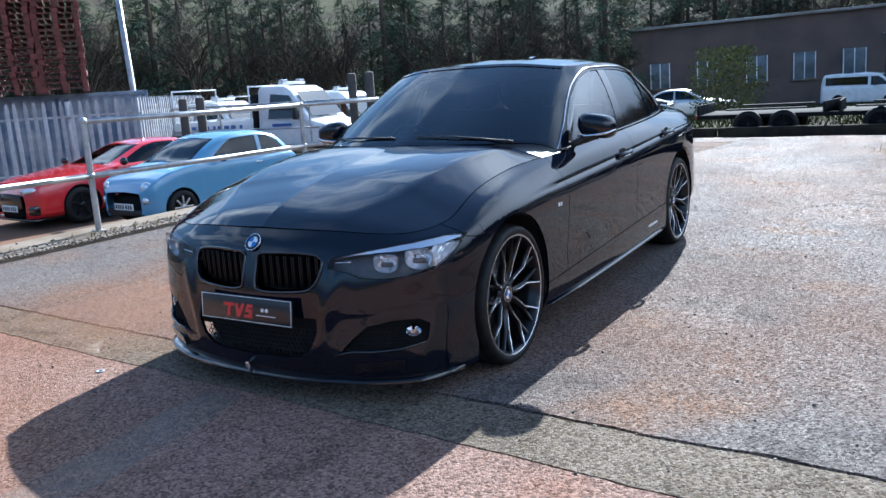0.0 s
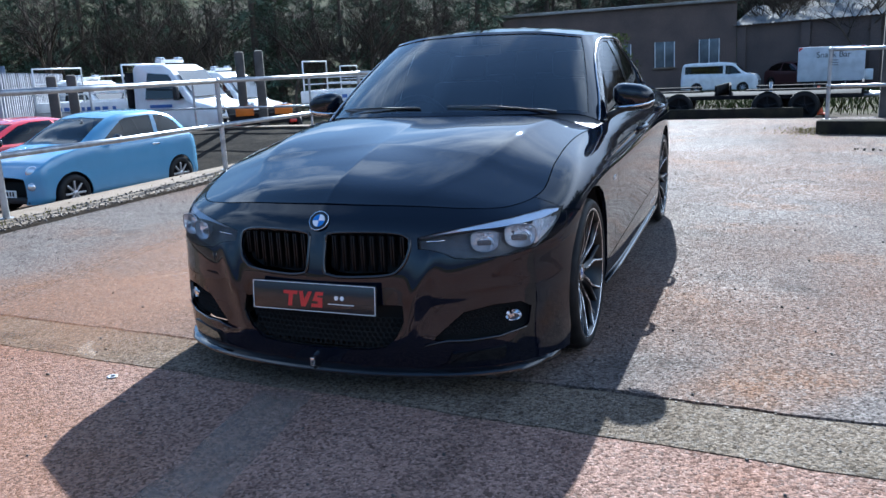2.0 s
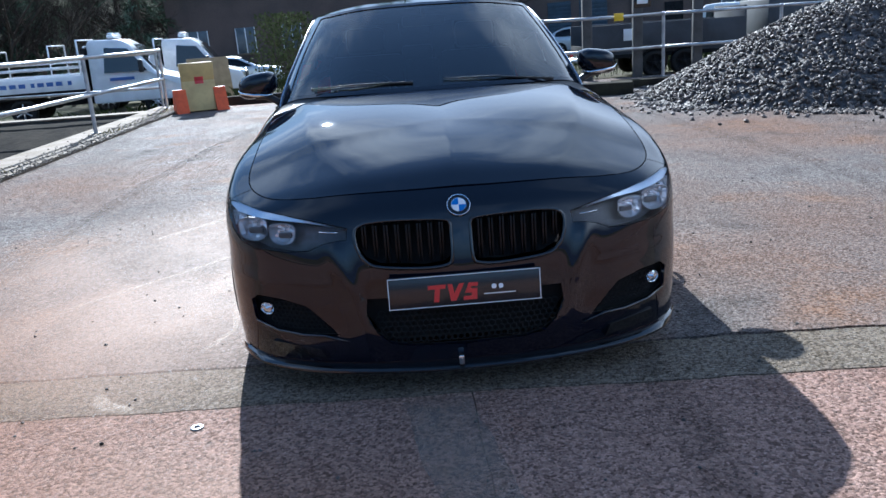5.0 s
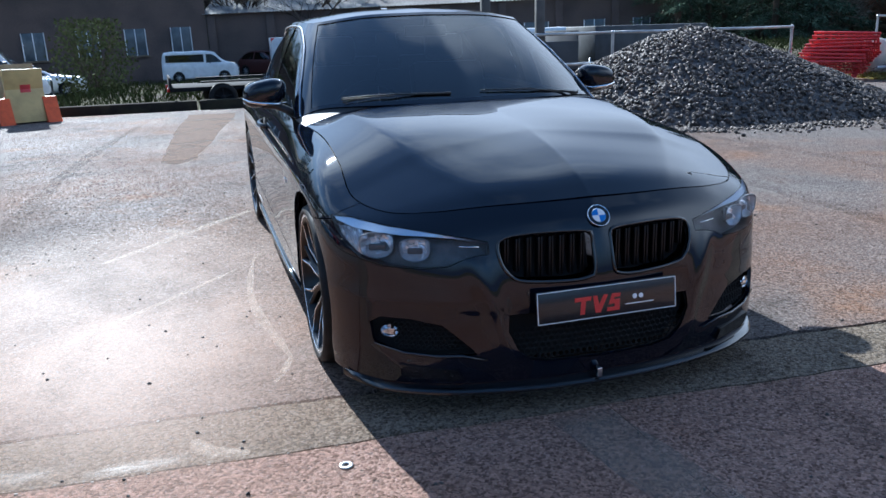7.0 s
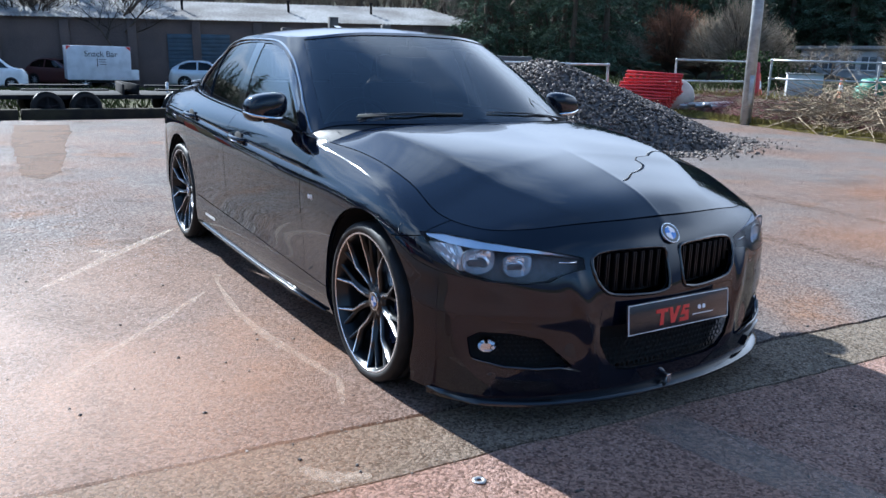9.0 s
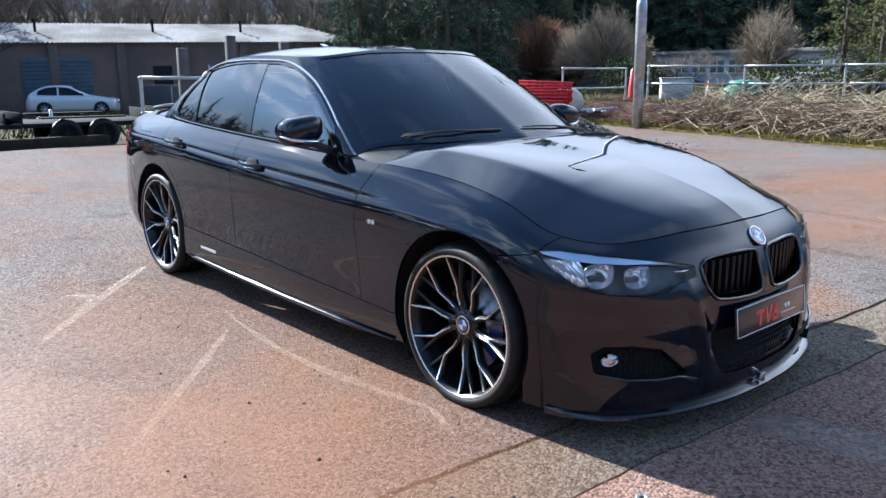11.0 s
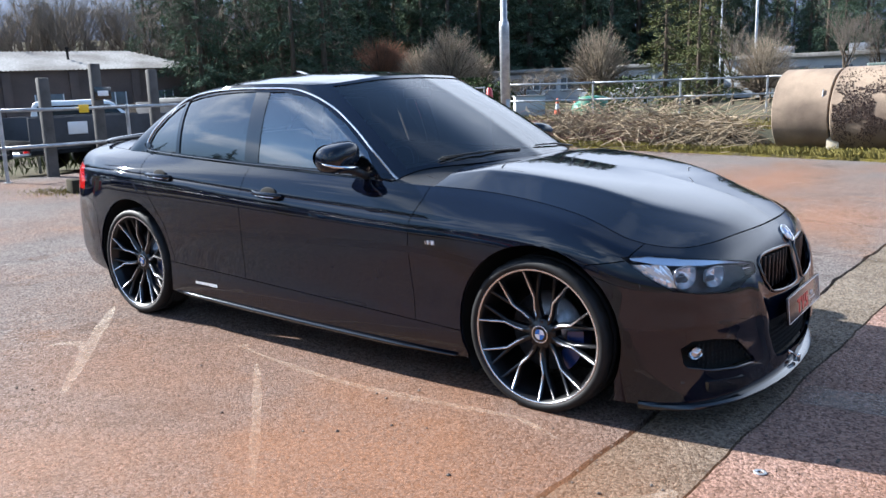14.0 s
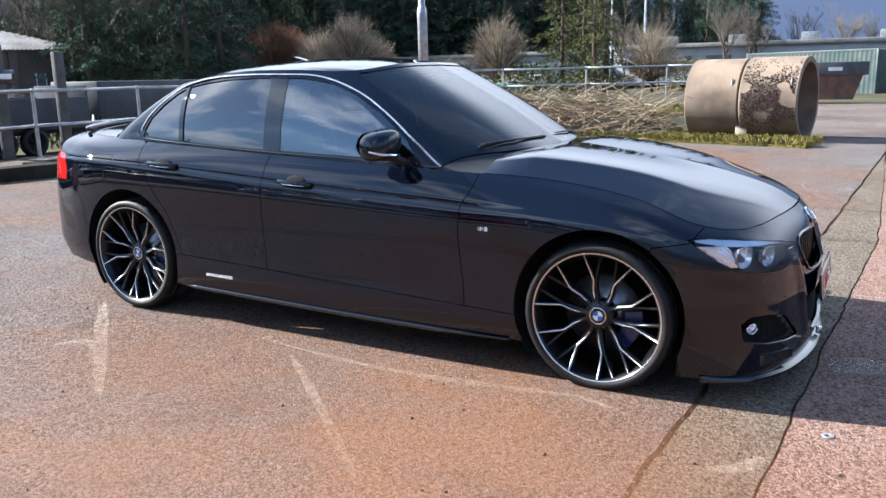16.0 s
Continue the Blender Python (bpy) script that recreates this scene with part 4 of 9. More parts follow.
s0, s4, s5, s6, s7, s8, s9 = (station(y) for y in (0.83, 0.95, 1.40, 1.95, 2.45, 2.82, 3.05))
te = top_edge
IN = np.array((-0.006, 0, 0.0))
glass_base = spline([(0, 0, 0.50, 0.962), (1, 0.40, 0.56, 0.958), (2, 0.68, 0.72, 0.944), (3, *(te(s0) + IN)), (4, *(te(s4) + IN)), (5, *(te(s5) + IN)), (6, *(te(s6) + IN)),
                     (7, *(te(s7) + IN)), (8, *(te(s8) + IN)), (9, *(te(s9) + IN)), (10, 0.50, 3.15, 1.025), (11, 0, 3.20, 1.04)])
glass_top = spline([(0, 0, 1.27, 1.372), (1, 0.32, 1.295, 1.364), (2, 0.535, 1.375, 1.338), (3, 0.602, 1.50, 1.330), (4, 0.618, 1.62, 1.337), (5, 0.628, 1.78, 1.343), (6, 0.632, 2.02, 1.342),
                    (7, 0.618, 2.30, 1.325), (8, 0.585, 2.58, 1.285), (9, 0.54, 2.68, 1.268), (10, 0.40, 2.70, 1.295), (11, 0, 2.71, 1.312)])

low_top = glass_top
glass_top = lambda s: low_top(s) + np.array((0, -0.012, 0.012))


def cabin_point(s, v):
    a, b = glass_base(s), glass_top(s)
    t = glass_base(min(s + 0.05, 11)) - glass_base(max(s - 0.05, 0))
    n = np.array((t[1], -t[0], 0)) / math.hypot(t[0], t[1])
    swell = 0.020
    p = a + (b - a) * v + (n + np.array((0, 0, 0.35))) * swell * 4 * v * (1 - v)
    return Vector((0 if s in (0, 11) else p[0], p[1], p[2]))


cabin = orient(sheet(cabin_point, np.linspace(0, 11, 133), np.linspace(0, 1, 31)), (0, 1.8, 0.9))
for f in cabin.faces:
    f.material_index = 1
SIDEONLY = lambda c: c.x > 0.5 and 0.7 < c.y < 3.1
for f in cabin.faces:
    c = f.calc_center_median()
    s = (f.index // 30) * 11 / 132
    v = (f.index % 30 + 0.5) / 30
    if s < 2.33 and 0.03 < v < 0.965:
        f.material_index = 2
    elif s > 9.25 and 0.08 < v < 0.95:
        f.material_index = 6
FRONTWIN = [(0.905, 0.921), (1.05, 0.932), (1.40, 0.940), (1.735, 0.951), (1.765, 1.312), (1.66, 1.310), (1.50, 1.285), (1.34, 1.232), (1.18, 1.150), (1.00, 1.025)]
REARWIN = [(1.845, 0.954), (2.10, 0.965), (2.44, 0.982), (2.50, 1.272), (2.38, 1.292), (2.20, 1.309), (2.0, 1.316), (1.875, 1.316)]
QUARTERWIN = [(2.475, 0.984), (2.60, 0.990), (2.76, 1.003), (2.795, 1.03), (2.76, 1.10), (2.68, 1.18), (2.60, 1.235), (2.532, 1.264)]
score(cabin, FRONTWIN, 3, where=SIDEONLY, over=(1,))
score(cabin, REARWIN, 4, where=SIDEONLY, over=(1,))
score(cabin, QUARTERWIN, 5, where=SIDEONLY, over=(1,))
PILLAR = [(1.735, 0.951), (1.845, 0.954), (1.875, 1.316), (1.765, 1.312)]
score(cabin, PILLAR, 7, where=SIDEONLY, over=(1,))
part("cabin_frame", rim(piece(cabin, (1,), both=True), 0.0, 0.02), PAINT, car, "glossy black roof pillars and window frames")
part("windscreen", pushed(piece(cabin, (2,), both=True), -0.004), SCREEN, car, "tinted windscreen")
part("rear_window", pushed(piece(cabin, (6,), both=True), -0.004), PRIVACY, car)
for name, mark, mat in (("front_side_window", 3, SIDEGLASS), ("rear_side_window", 4, PRIVACY), ("quarter_window", 5, PRIVACY), ("door_pillar_trim", 7, GLOSS)):
    bm = pushed(piece(cabin, (mark,)), -0.006 if mark < 6 else -0.003)
    part(name, mirrored(bm), mat, car)
    part(name, bm, mat, car)


GREEN = np.array([v.co for v in cabin.verts if v.co.x > 0.4])


def cabin_at(y, z):
    """The flank's width at the greenhouse for this place."""
    d = (GREEN[:, 1] - y) ** 2 + (GREEN[:, 2] - z) ** 2
    w = np.exp(-d / 0.0006) + 1e-12
    return float((GREEN[:, 0] * w).sum() / w.sum())


SATIN = material("satin_trim", (0.42, 0.43, 0.45), 0.25, 1.0, fine=0.05)
# bright trim that frames the side glass
line = [(0.80, 0.902), (0.905, 0.905), (1.40, 0.930), (1.80, 0.943), (2.44, 0.972), (2.62, 0.981), (2.775, 0.993), (2.815, 1.03), (2.775, 1.115), (2.69, 1.20), (2.60, 1.258), (2.48, 1.296),
        (2.30, 1.322), (2.05, 1.333), (1.78, 1.331), (1.60, 1.322), (1.44, 1.285), (1.28, 1.222), (1.12, 1.130), (0.95, 1.012), (0.80, 0.902)]
path = spline([(i, y, z) for i, (y, z) in enumerate(line)])
trim = bmesh.new()
tube(trim, [(cabin_at(*path(t)) + 0.002, *path(t)) for t in np.linspace(7, 20, 110)], 0.0058, 6)
sill_trim = tube(bmesh.new(), [(te(station(path(t)[0]))[0] - 0.002, *path(t)) for t in np.linspace(0, 7, 60)], 0.0045, 6)
part("window_sill_trim", mirrored(sill_trim), GLOSS, car, "gloss black strip below the side glass")
part("window_sill_trim", sill_trim, GLOSS, car, "gloss black strip below the side glass")
part("window_trim", mirrored(trim), SATIN, car, "bright metal window surround")
part("window_trim", trim, SATIN, car, "bright metal window surround")

roof_mid = spline([(0, 0, 1.258, 1.384), (0.22, 0, 1.548, 1.413), (0.48, 0, 1.918, 1.422), (0.75, 0, 2.318, 1.400), (1, 0, 2.698, 1.324)])
bm = orient(sheet(coons(lambda w: glass_top(3 * w), lambda w: glass_top(11 - 2 * w), roof_mid, lambda q: glass_top(3 + 6 * q)), np.linspace(0, 1, 50), np.linspace(0, 1, 30)), (0, 1.8, 0.9))
part("roof", rim(piece(bm, (0,), both=True), 0.0015, 0.02), PAINT, car)
boot_mid = spline([(0, 0, 3.20, 1.04), (0.5, 0, 3.42, 1.05), (1, *top_edge(15))])
S1 = 13.2
bm = orient(sheet(coons(lambda w: glass_base(11 - 2 * w), lambda w: top_edge(15 - (15 - S1) * w), boot_mid, lambda q: top_edge(s9 + (S1 - s9) * q)), np.linspace(0, 1, 24), np.linspace(0, 1, 24)), (0, 3, 0.5))
part("boot_lid", rim(piece(bm, (0,), both=True), 0.002, 0.02), PAINT, car)
sp = [top_edge(s) for s in np.linspace(15, 12.6, 14)]
bm = bmesh.new()
tube(bm, [(-p[0], p[1] - 0.02, p[2] + 0.022) for p in sp[::-1]] + [(p[0], p[1] - 0.02, p[2] + 0.022) for p in sp[1:]], [0.008 + 0.014 * math.sin(math.pi * i / 26) for i in range(27)], 8)
part("boot_spoiler", bm, GLOSS, car, "gloss black lip spoiler")
scut = coons(cowl, lambda w: glass_base(3 * w), spline([(0, 0, 0.52, 0.940), (1, 0, 0.50, 0.962)]), lambda q: top_edge(A1 + (s0 - A1) * q))
bm = orient(sheet(scut, np.linspace(0, 1, 10), np.linspace(0, 1, 40)), (0, 0.5, 0.5))
for v in bm.verts:
    v.co.z -= 0.006
part("scuttle", piece(bm, (0,), both=True), PLASTIC, car, "black plastic scuttle panel")

# splitter lip under the bumper, with its fin and end pieces
lip = bmesh.new()
sect = [(0.035, 0.084), (-0.006, 0.080), (-0.012, 0.084), (-0.011, 0.091), (-0.002, 0.100), (0.030, 0.106)]
rows = []
for s in np.linspace(0, 4.75, 44):
    p, t = PLAN(s), PLAN(s + 0.02) - PLAN(max(s - 0.02, 0))
    n = np.array((t[1], -t[0])) / math.hypot(*t)
    grow = 1.0 if s < 3.8 else 1 - 0.98 * (s - 3.8) / 0.95
    rows.append([lip.verts.new((max((p - n * d * grow)[0], 0) if s else 0, (p - n * d * grow)[1], z + 0.014 * (s / 5) ** 3)) for d, z in sect])
for a, b in zip(rows, rows[1:]):
    for j in range(len(sect) - 1):
        lip.faces.new((a[j], b[j], b[j + 1], a[j + 1]))
part("splitter_lip", piece(orient(lip, (0, 0, 0.11)), (0,), both=True), GLOSS, car, "gloss black front splitter lip")
part("tow_eye_fin", boxed((-0.038, -0.792, 0.106), (-0.018, -0.765, 0.140), 0.003), CHROME, car, "small pale fin on the splitter")
for sx in (-1, 1):
    bm = bmesh.new()
    outline = [(0.50, 0.135), (0.69, 0.145), (0.70, 0.19), (0.52, 0.175)]
    a = [bm.verts.new((sx * x, body_y(x, max(z, 0.15)) - 0.012, z)) for x, z in outline]
    b = [bm.verts.new((sx * x, body_y(x, max(z, 0.15)) + 0.03, z)) for x, z in outline]
    for q in [a, b[::-1]] + [[a[i], b[i], b[(i + 1) % 4], a[(i + 1) % 4]] for i in range(4)]:
        bm.faces.new(q)
    bmesh.ops.recalc_face_normals(bm, faces=bm.faces[:])
    part("bumper_winglet", bm, GLOSS, car, "gloss black lower bumper blade")

# headlamps
HOUSING = material("lamp_housing", (0.105, 0.090, 0.086), 0.35, 0.0, fine=0.15, vary=0.3, size=30)
FACET = material("lamp_facets", (0.95, 0.95, 0.96), 0.14, 0.62, fine=0.05)
BEZEL = material("lamp_bezel", (0.22, 0.22, 0.23), 0.3, 0.9, fine=0.1)
BROW = material("lamp_brow", (0.80, 0.86, 0.94), 0.2, 0.3, 0.6, fine=0.05)
for sx in (-1, 1):
    lens = piece(shell, (8,))
    back = pushed(piece(shell, (8,)), -0.05)
    if sx < 0:
        lens, back = mirrored(lens), mirrored(back)
    lamp = part("headlamp", back, HOUSING, car, "clear headlamp with a dark housing")
    src = piece(shell, (8,)) if sx > 0 else mirrored(piece(shell, (8,)))
    rim(src, 0.0, 0.055)
    bmesh.ops.delete(src, geom=[f for f in src.faces if not any(e.is_boundary for e in f.edges)], context="FACES")
    part("surround", src, HOUSING, lamp)
    part("lens", lens, LENS, lamp, "clear glossy lens")
    for x, z, r in ((0.625, 0.588, 0.045), (0.738, 0.600, 0.050)):
        y = body_y(x, z)
        # a cup with a flattened top, lined with small mirror facets
        shape = lambda q, k: (k * r * 1.12 * math.cos(q) * (1 + 0.10 * math.sin(q) ** 2), k * r * 1.02 * (-abs(math.sin(q)) ** 0.8 if math.sin(q) < 0 else 0.66 * math.sin(q) ** 0.5))
        place = Matrix.Translation((sx * x, y + 0.006, z)) @ pose(0, 0, 0, 0, 0, sx * 20)
        rr = random.Random(int(x * 1000))
        bm, rings = bmesh.new(), []
        for k, deep in ((1.0, 0.004), (0.86, 0.018), (0.66, 0.030), (0.42, 0.038), (0.16, 0.042)):
            rings.append([bm.verts.new((a, deep + rr.uniform(-0.006, 0.006) * (k < 0.95), b)) for a, b in (shape(2 * math.pi * j / 22, k) for j in range(22))])
        for a, b in zip(rings, rings[1:]):
            for j in range(22):
                bm.faces.new((a[j], b[j], b[(j + 1) % 22], a[(j + 1) % 22]))
        bm.faces.new(rings[-1])
        bmesh.ops.transform(bm, matrix=place, verts=bm.verts[:])
        orient(bm, (sx * x, y - 1.0, z))
        bmesh.ops.reverse_faces(bm, faces=bm.faces[:])
        part("reflector", bm, FACET, lamp, "faceted chrome reflector cup", smooth=False)
        bm = bmesh.new()
        tube(bm, [(a, 0.003, b) for a, b in (shape(2 * math.pi * j / 40, 1.03) for j in range(40))], 0.0022, 6, closed=True)
        bmesh.ops.transform(bm, matrix=place, verts=bm.verts[:])
        part("bezel", bm, BEZEL, lamp)
        bm = boxed((-r * 0.62, 0.020, -r * 0.62), (r * 0.55, 0.034, -r * 0.16), 0.006)
        bmesh.ops.transform(bm, matrix=place, verts=bm.verts[:])
        part("bulb_shield", bm, HOUSING, lamp)
    bm = bmesh.new()
    brow = [(0.400, 0.598, 0.003), (0.44, 0.608, 0.004), (0.50, 0.621, 0.007), (0.58, 0.635, 0.013), (0.66, 0.648, 0.021), (0.74, 0.661, 0.028), (0.80, 0.669, 0.026), (0.840, 0.666, 0.008)]
    lo = [bm.verts.new((sx * x, body_y(x, z - w) + 0.011, z - w)) for x, z, w in brow]
    hi = [bm.verts.new((sx * x, body_y(x, z) + 0.006, z - 0.001)) for x, z, w in brow]
    for i in range(len(brow) - 1):
        bm.faces.new((lo[i], lo[i + 1], hi[i + 1], hi[i]))
    part("light_strip", bm, BROW, lamp, "pale blue brow strip")
    bm = bmesh.new()
    tube(bm, [(sx * 0.425, body_y(0.425, 0.588) + 0.003, 0.588), (sx * 0.455, body_y(0.455, 0.586) + 0.003, 0.588), (sx * 0.49, body_y(0.49, 0.59) + 0.003, 0.592)], 0.0022, 6)
    part("badge_line", bm, CHROME, lamp)
    # ribbed indicator reflector in the outer corner
    bm, rows = bmesh.new(), []
    for k in range(15):
        x = 0.765 + 0.0048 * k
        deep = 0.020 if k % 2 else 0.034
        low, high = 0.556 + 0.055 * max(0, (x - 0.785) / 0.047), 0.640
        rows.append([bm.verts.new((sx * x, body_y(x, z) + deep, z)) for z in np.linspace(low, high, 5)])
    for a, b in zip(rows, rows[1:]):
        for j in range(4):
            bm.faces.new((a[j], b[j], b[j + 1], a[j + 1]))
    part("indicator_cell", bm, FACET, lamp, "ribbed bright indicator reflector", smooth=False)
    # fog lamp in its dark recess
    fy = body_y(0.70, 0.295)
    bm = bmesh.new()
    lathe(bm, [(0.006, 0.03), (0.019, 0.022), (0.029, 0.004), (0.031, -0.002), (0.034, 0.004), (0.034, 0.03)], 28, "y")
    bmesh.ops.transform(bm, matrix=Matrix.Translation((sx * 0.716, fy + 0.034, 0.300)) @ pose(0, 0, 0, 0, 0, sx * 32) @ Matrix.Diagonal((1, 1, 0.74, 1)), verts=bm.verts[:])
    fog = part("fog_lamp", bm, CHROME, car, "small round clear fog lamp")
    bm = bmesh.new()
    lathe(bm, [(0.0005, -0.006), (0.017, -0.003), (0.029, 0.003)], 24, "y")
    bmesh.ops.transform(bm, matrix=Matrix.Translation((sx * 0.716, fy + 0.032, 0.300)) @ pose(0, 0, 0, 0, 0, sx * 32) @ Matrix.Diagonal((1, 1, 0.74, 1)), verts=bm.verts[:])
    part("lens", bm, LENS, fog)
    bm = bmesh.new()
    pts = [(x, z) for x, z in ((0.44, 0.216), (0.49, 0.27), (0.55, 0.334), (0.66, 0.358), (0.75, 0.360), (0.785, 0.328), (0.775, 0.25), (0.70, 0.228), (0.58, 0.214))]
    face = bm.faces.new([bm.verts.new((sx * x, body_y(x, z) + 0.045, z)) for x, z in pts])
    part("fog_recess", bm, DARK, car, "honeycomb black fog lamp surround")
    bm = bmesh.new()
    for i in range(13):
        for j in range(6):
            x, z = 0.47 + 0.018 * i + 0.009 * (j % 2), 0.245 + 0.0155 * j
            if inside_outline((x, z), FOGBOX):
                y = body_y(x, z) + 0.028
                tube(bm, [(sx * (x + 0.0085 * math.cos(q)), y, z + 0.0085 * math.sin(q)) for q in (math.pi * k / 3 for k in range(6))], 0.0022, 4, closed=True)
    part("fog_grille", bm, DARK, car)
    bm = bmesh.new()
    tube(bm, [(sx * x, body_y(x, z) - 0.006, z) for x, z in ((0.42, 0.205), (0.50, 0.225), (0.58, 0.224), (0.68, 0.232), (0.765, 0.255))], [0.003, 0.006, 0.007, 0.006, 0.003], 6)
    part("bumper_blade", bm, GLOSS, car)

# kidney grilles
for sx in (-1, 1):
    loop = spline([(i, x, z) for i, (x, z) in enumerate(KIDNEY + KIDNEY[:1])])
    bm = bmesh.new()
    pts = [loop(t) for t in np.linspace(0, len(KIDNEY), 49)[:-1]]
    tube(bm, [(sx * x, body_y(x, z) - 0.001, z) for x, z in pts], 0.0065, 8, closed=True)
    grille = part("kidney_grille", bm, GLOSS, car, "gloss black kidney grille surround")
    for k in range(8):
        x = 0.062 + k * 0.038
        ztop, zbot = 0.608 - 0.02 * max(0, x - 0.26), 0.470 + max(0, x - 0.26) * 0.75
        for dx in (0.0, 0.010):
            y = body_y(x, 0.55)
            bm = boxed((sx * (x + dx) - 0.0032, y + 0.0 + 0.020, zbot), (sx * (x + dx) + 0.0032, y + 0.05, ztop), 0.002)
            part("slat", bm, SLAT, grille)
    bm = bmesh.new()
    bm.faces.new([bm.verts.new((sx * x, body_y(x, z) + 0.055, z)) for x, z in KIDNEY])
    part("backing", bm, DARK, grille)
bm = bmesh.new()
bm.faces.new([bm.verts.new((x, -0.69, z)) for x, z in ((-0.35, 0.36), (0.35, 0.36), (0.35, 0.29), (0.28, 0.18), (-0.28, 0.18), (-0.35, 0.29))])
intake = part("lower_intake", bm, DARK, car, "black lower air intake with mesh")
bm = bmesh.new()
for i in range(-14, 15):
    for j in range(6):
        x, z = 0.022 * i + 0.011 * (j % 2), 0.195 + 0.019 * j
        if inside_outline((abs(x), z), INTAKE) and inside_outline((abs(x), z + 0.01), INTAKE):
            y = body_y(abs(x), z) + 0.03
            tube(bm, [(x + 0.0115 * math.cos(q), y, z + 0.0115 * math.sin(q)) for q in (math.pi * (k + 0.5) / 3 for k in range(6))], 0.0025, 4, closed=True)
part("intake_mesh", bm, DARK, intake)

# plate with a dealer's mark drawn as plain red bars
plate = part("number_plate", boxed((-0.268, -0.792, 0.326), (0.262, -0.780, 0.440), 0.004), material("plate_black", (0.012, 0.012, 0.014), 0.25, 0, 0.4, fine=0.1), car, "black show plate with red and white marks")
plate.matrix_basis = Matrix.Translation((0, -0.790, 0.440)) @ pose(0, 0, 0, -6) @ Matrix.Translation((0, 0.797, -0.440))
edge = bmesh.new()
for lo, hi in (((-0.265, 0.329), (0.259, 0.3315)), ((-0.265, 0.4345), (0.259, 0.437)), ((-0.265, 0.329), (-0.2625, 0.437)), ((0.2565, 0.329), (0.259, 0.437))):
    box(edge, (lo[0], -0.7928, lo[1]), (hi[0], -0.7900, hi[1]))
part("plate_border", edge, WHITE, plate)
mark = bmesh.new()
for outline in ([(-0.135, 0.405), (-0.070, 0.405), (-0.073, 0.391), (-0.092, 0.391), (-0.098, 0.346), (-0.116, 0.346), (-0.110, 0.391), (-0.135, 0.391)],
                [(-0.064, 0.405), (-0.047, 0.405), (-0.041, 0.372), (-0.022, 0.405), (-0.004, 0.405), (-0.036, 0.346), (-0.055, 0.346)],
                [(0.012, 0.405), (0.046, 0.405), (0.044, 0.392), (0.020, 0.392), (0.019, 0.384), (0.042, 0.384), (0.040, 0.346), (-0.010, 0.346), (-0.008, 0.359), (0.021, 0.359), (0.022, 0.370), (-0.003, 0.370)]):
    prism(mark, [(x * 0.95 - 0.0, z) for x, z in outline], -0.7935, -0.7900, "y")
part("red_mark", mark, REDPRINT, plate, "bold red dealer mark")
for cx in (0.098, 0.122):
    bm = lathe(bmesh.new(), [(0.0005, -0.7935), (0.0085, -0.7935), (0.0085, -0.790)], 20, "y")
    bmesh.ops.translate(bm, vec=(cx, 0, 0.386), verts=bm.verts[:])
    part("round_mark", bm, WHITE, plate)
part("small_print", boxed((0.062, -0.7932, 0.3605), (0.172, -0.790, 0.3635)), WHITE, plate)


def roundel(parent, m, r):
    """The maker's round badge as plain rings and quarters, facing local -y."""
    b = part("badge", lathe(bmesh.new(), [(0.0005, 0.0), (r * 0.62, 0.0), (r * 0.66, -0.001), (r * 0.93, -0.001), (r * 0.97, -0.0025), (r, 0.0), (r, 0.006)], 40, "y"), CHROME, parent, "round badge with blue and white quarters")
    b.matrix_basis = m
    part("ring", lathe(bmesh.new(), [(r * 0.64, -0.0012), (r * 0.92, -0.0012)], 40, "y"), GLOSS, b)
    for k in range(4):
        bm = bmesh.new()
        pts = [(0, 0)] + [(r * 0.6 * math.cos(q), r * 0.6 * math.sin(q)) for q in (math.pi / 2 * (k + j / 10) for j in range(11))]
        prism(bm, pts, -0.0015, 0.0, "y")
        part("quarter", bm, BLUE if k % 2 else WHITE, b)
    return b


roundel(car, Matrix.Translation((0, -0.7045, 0.660)) @ pose(0, 0, 0, -38, 0, 0), 0.041)

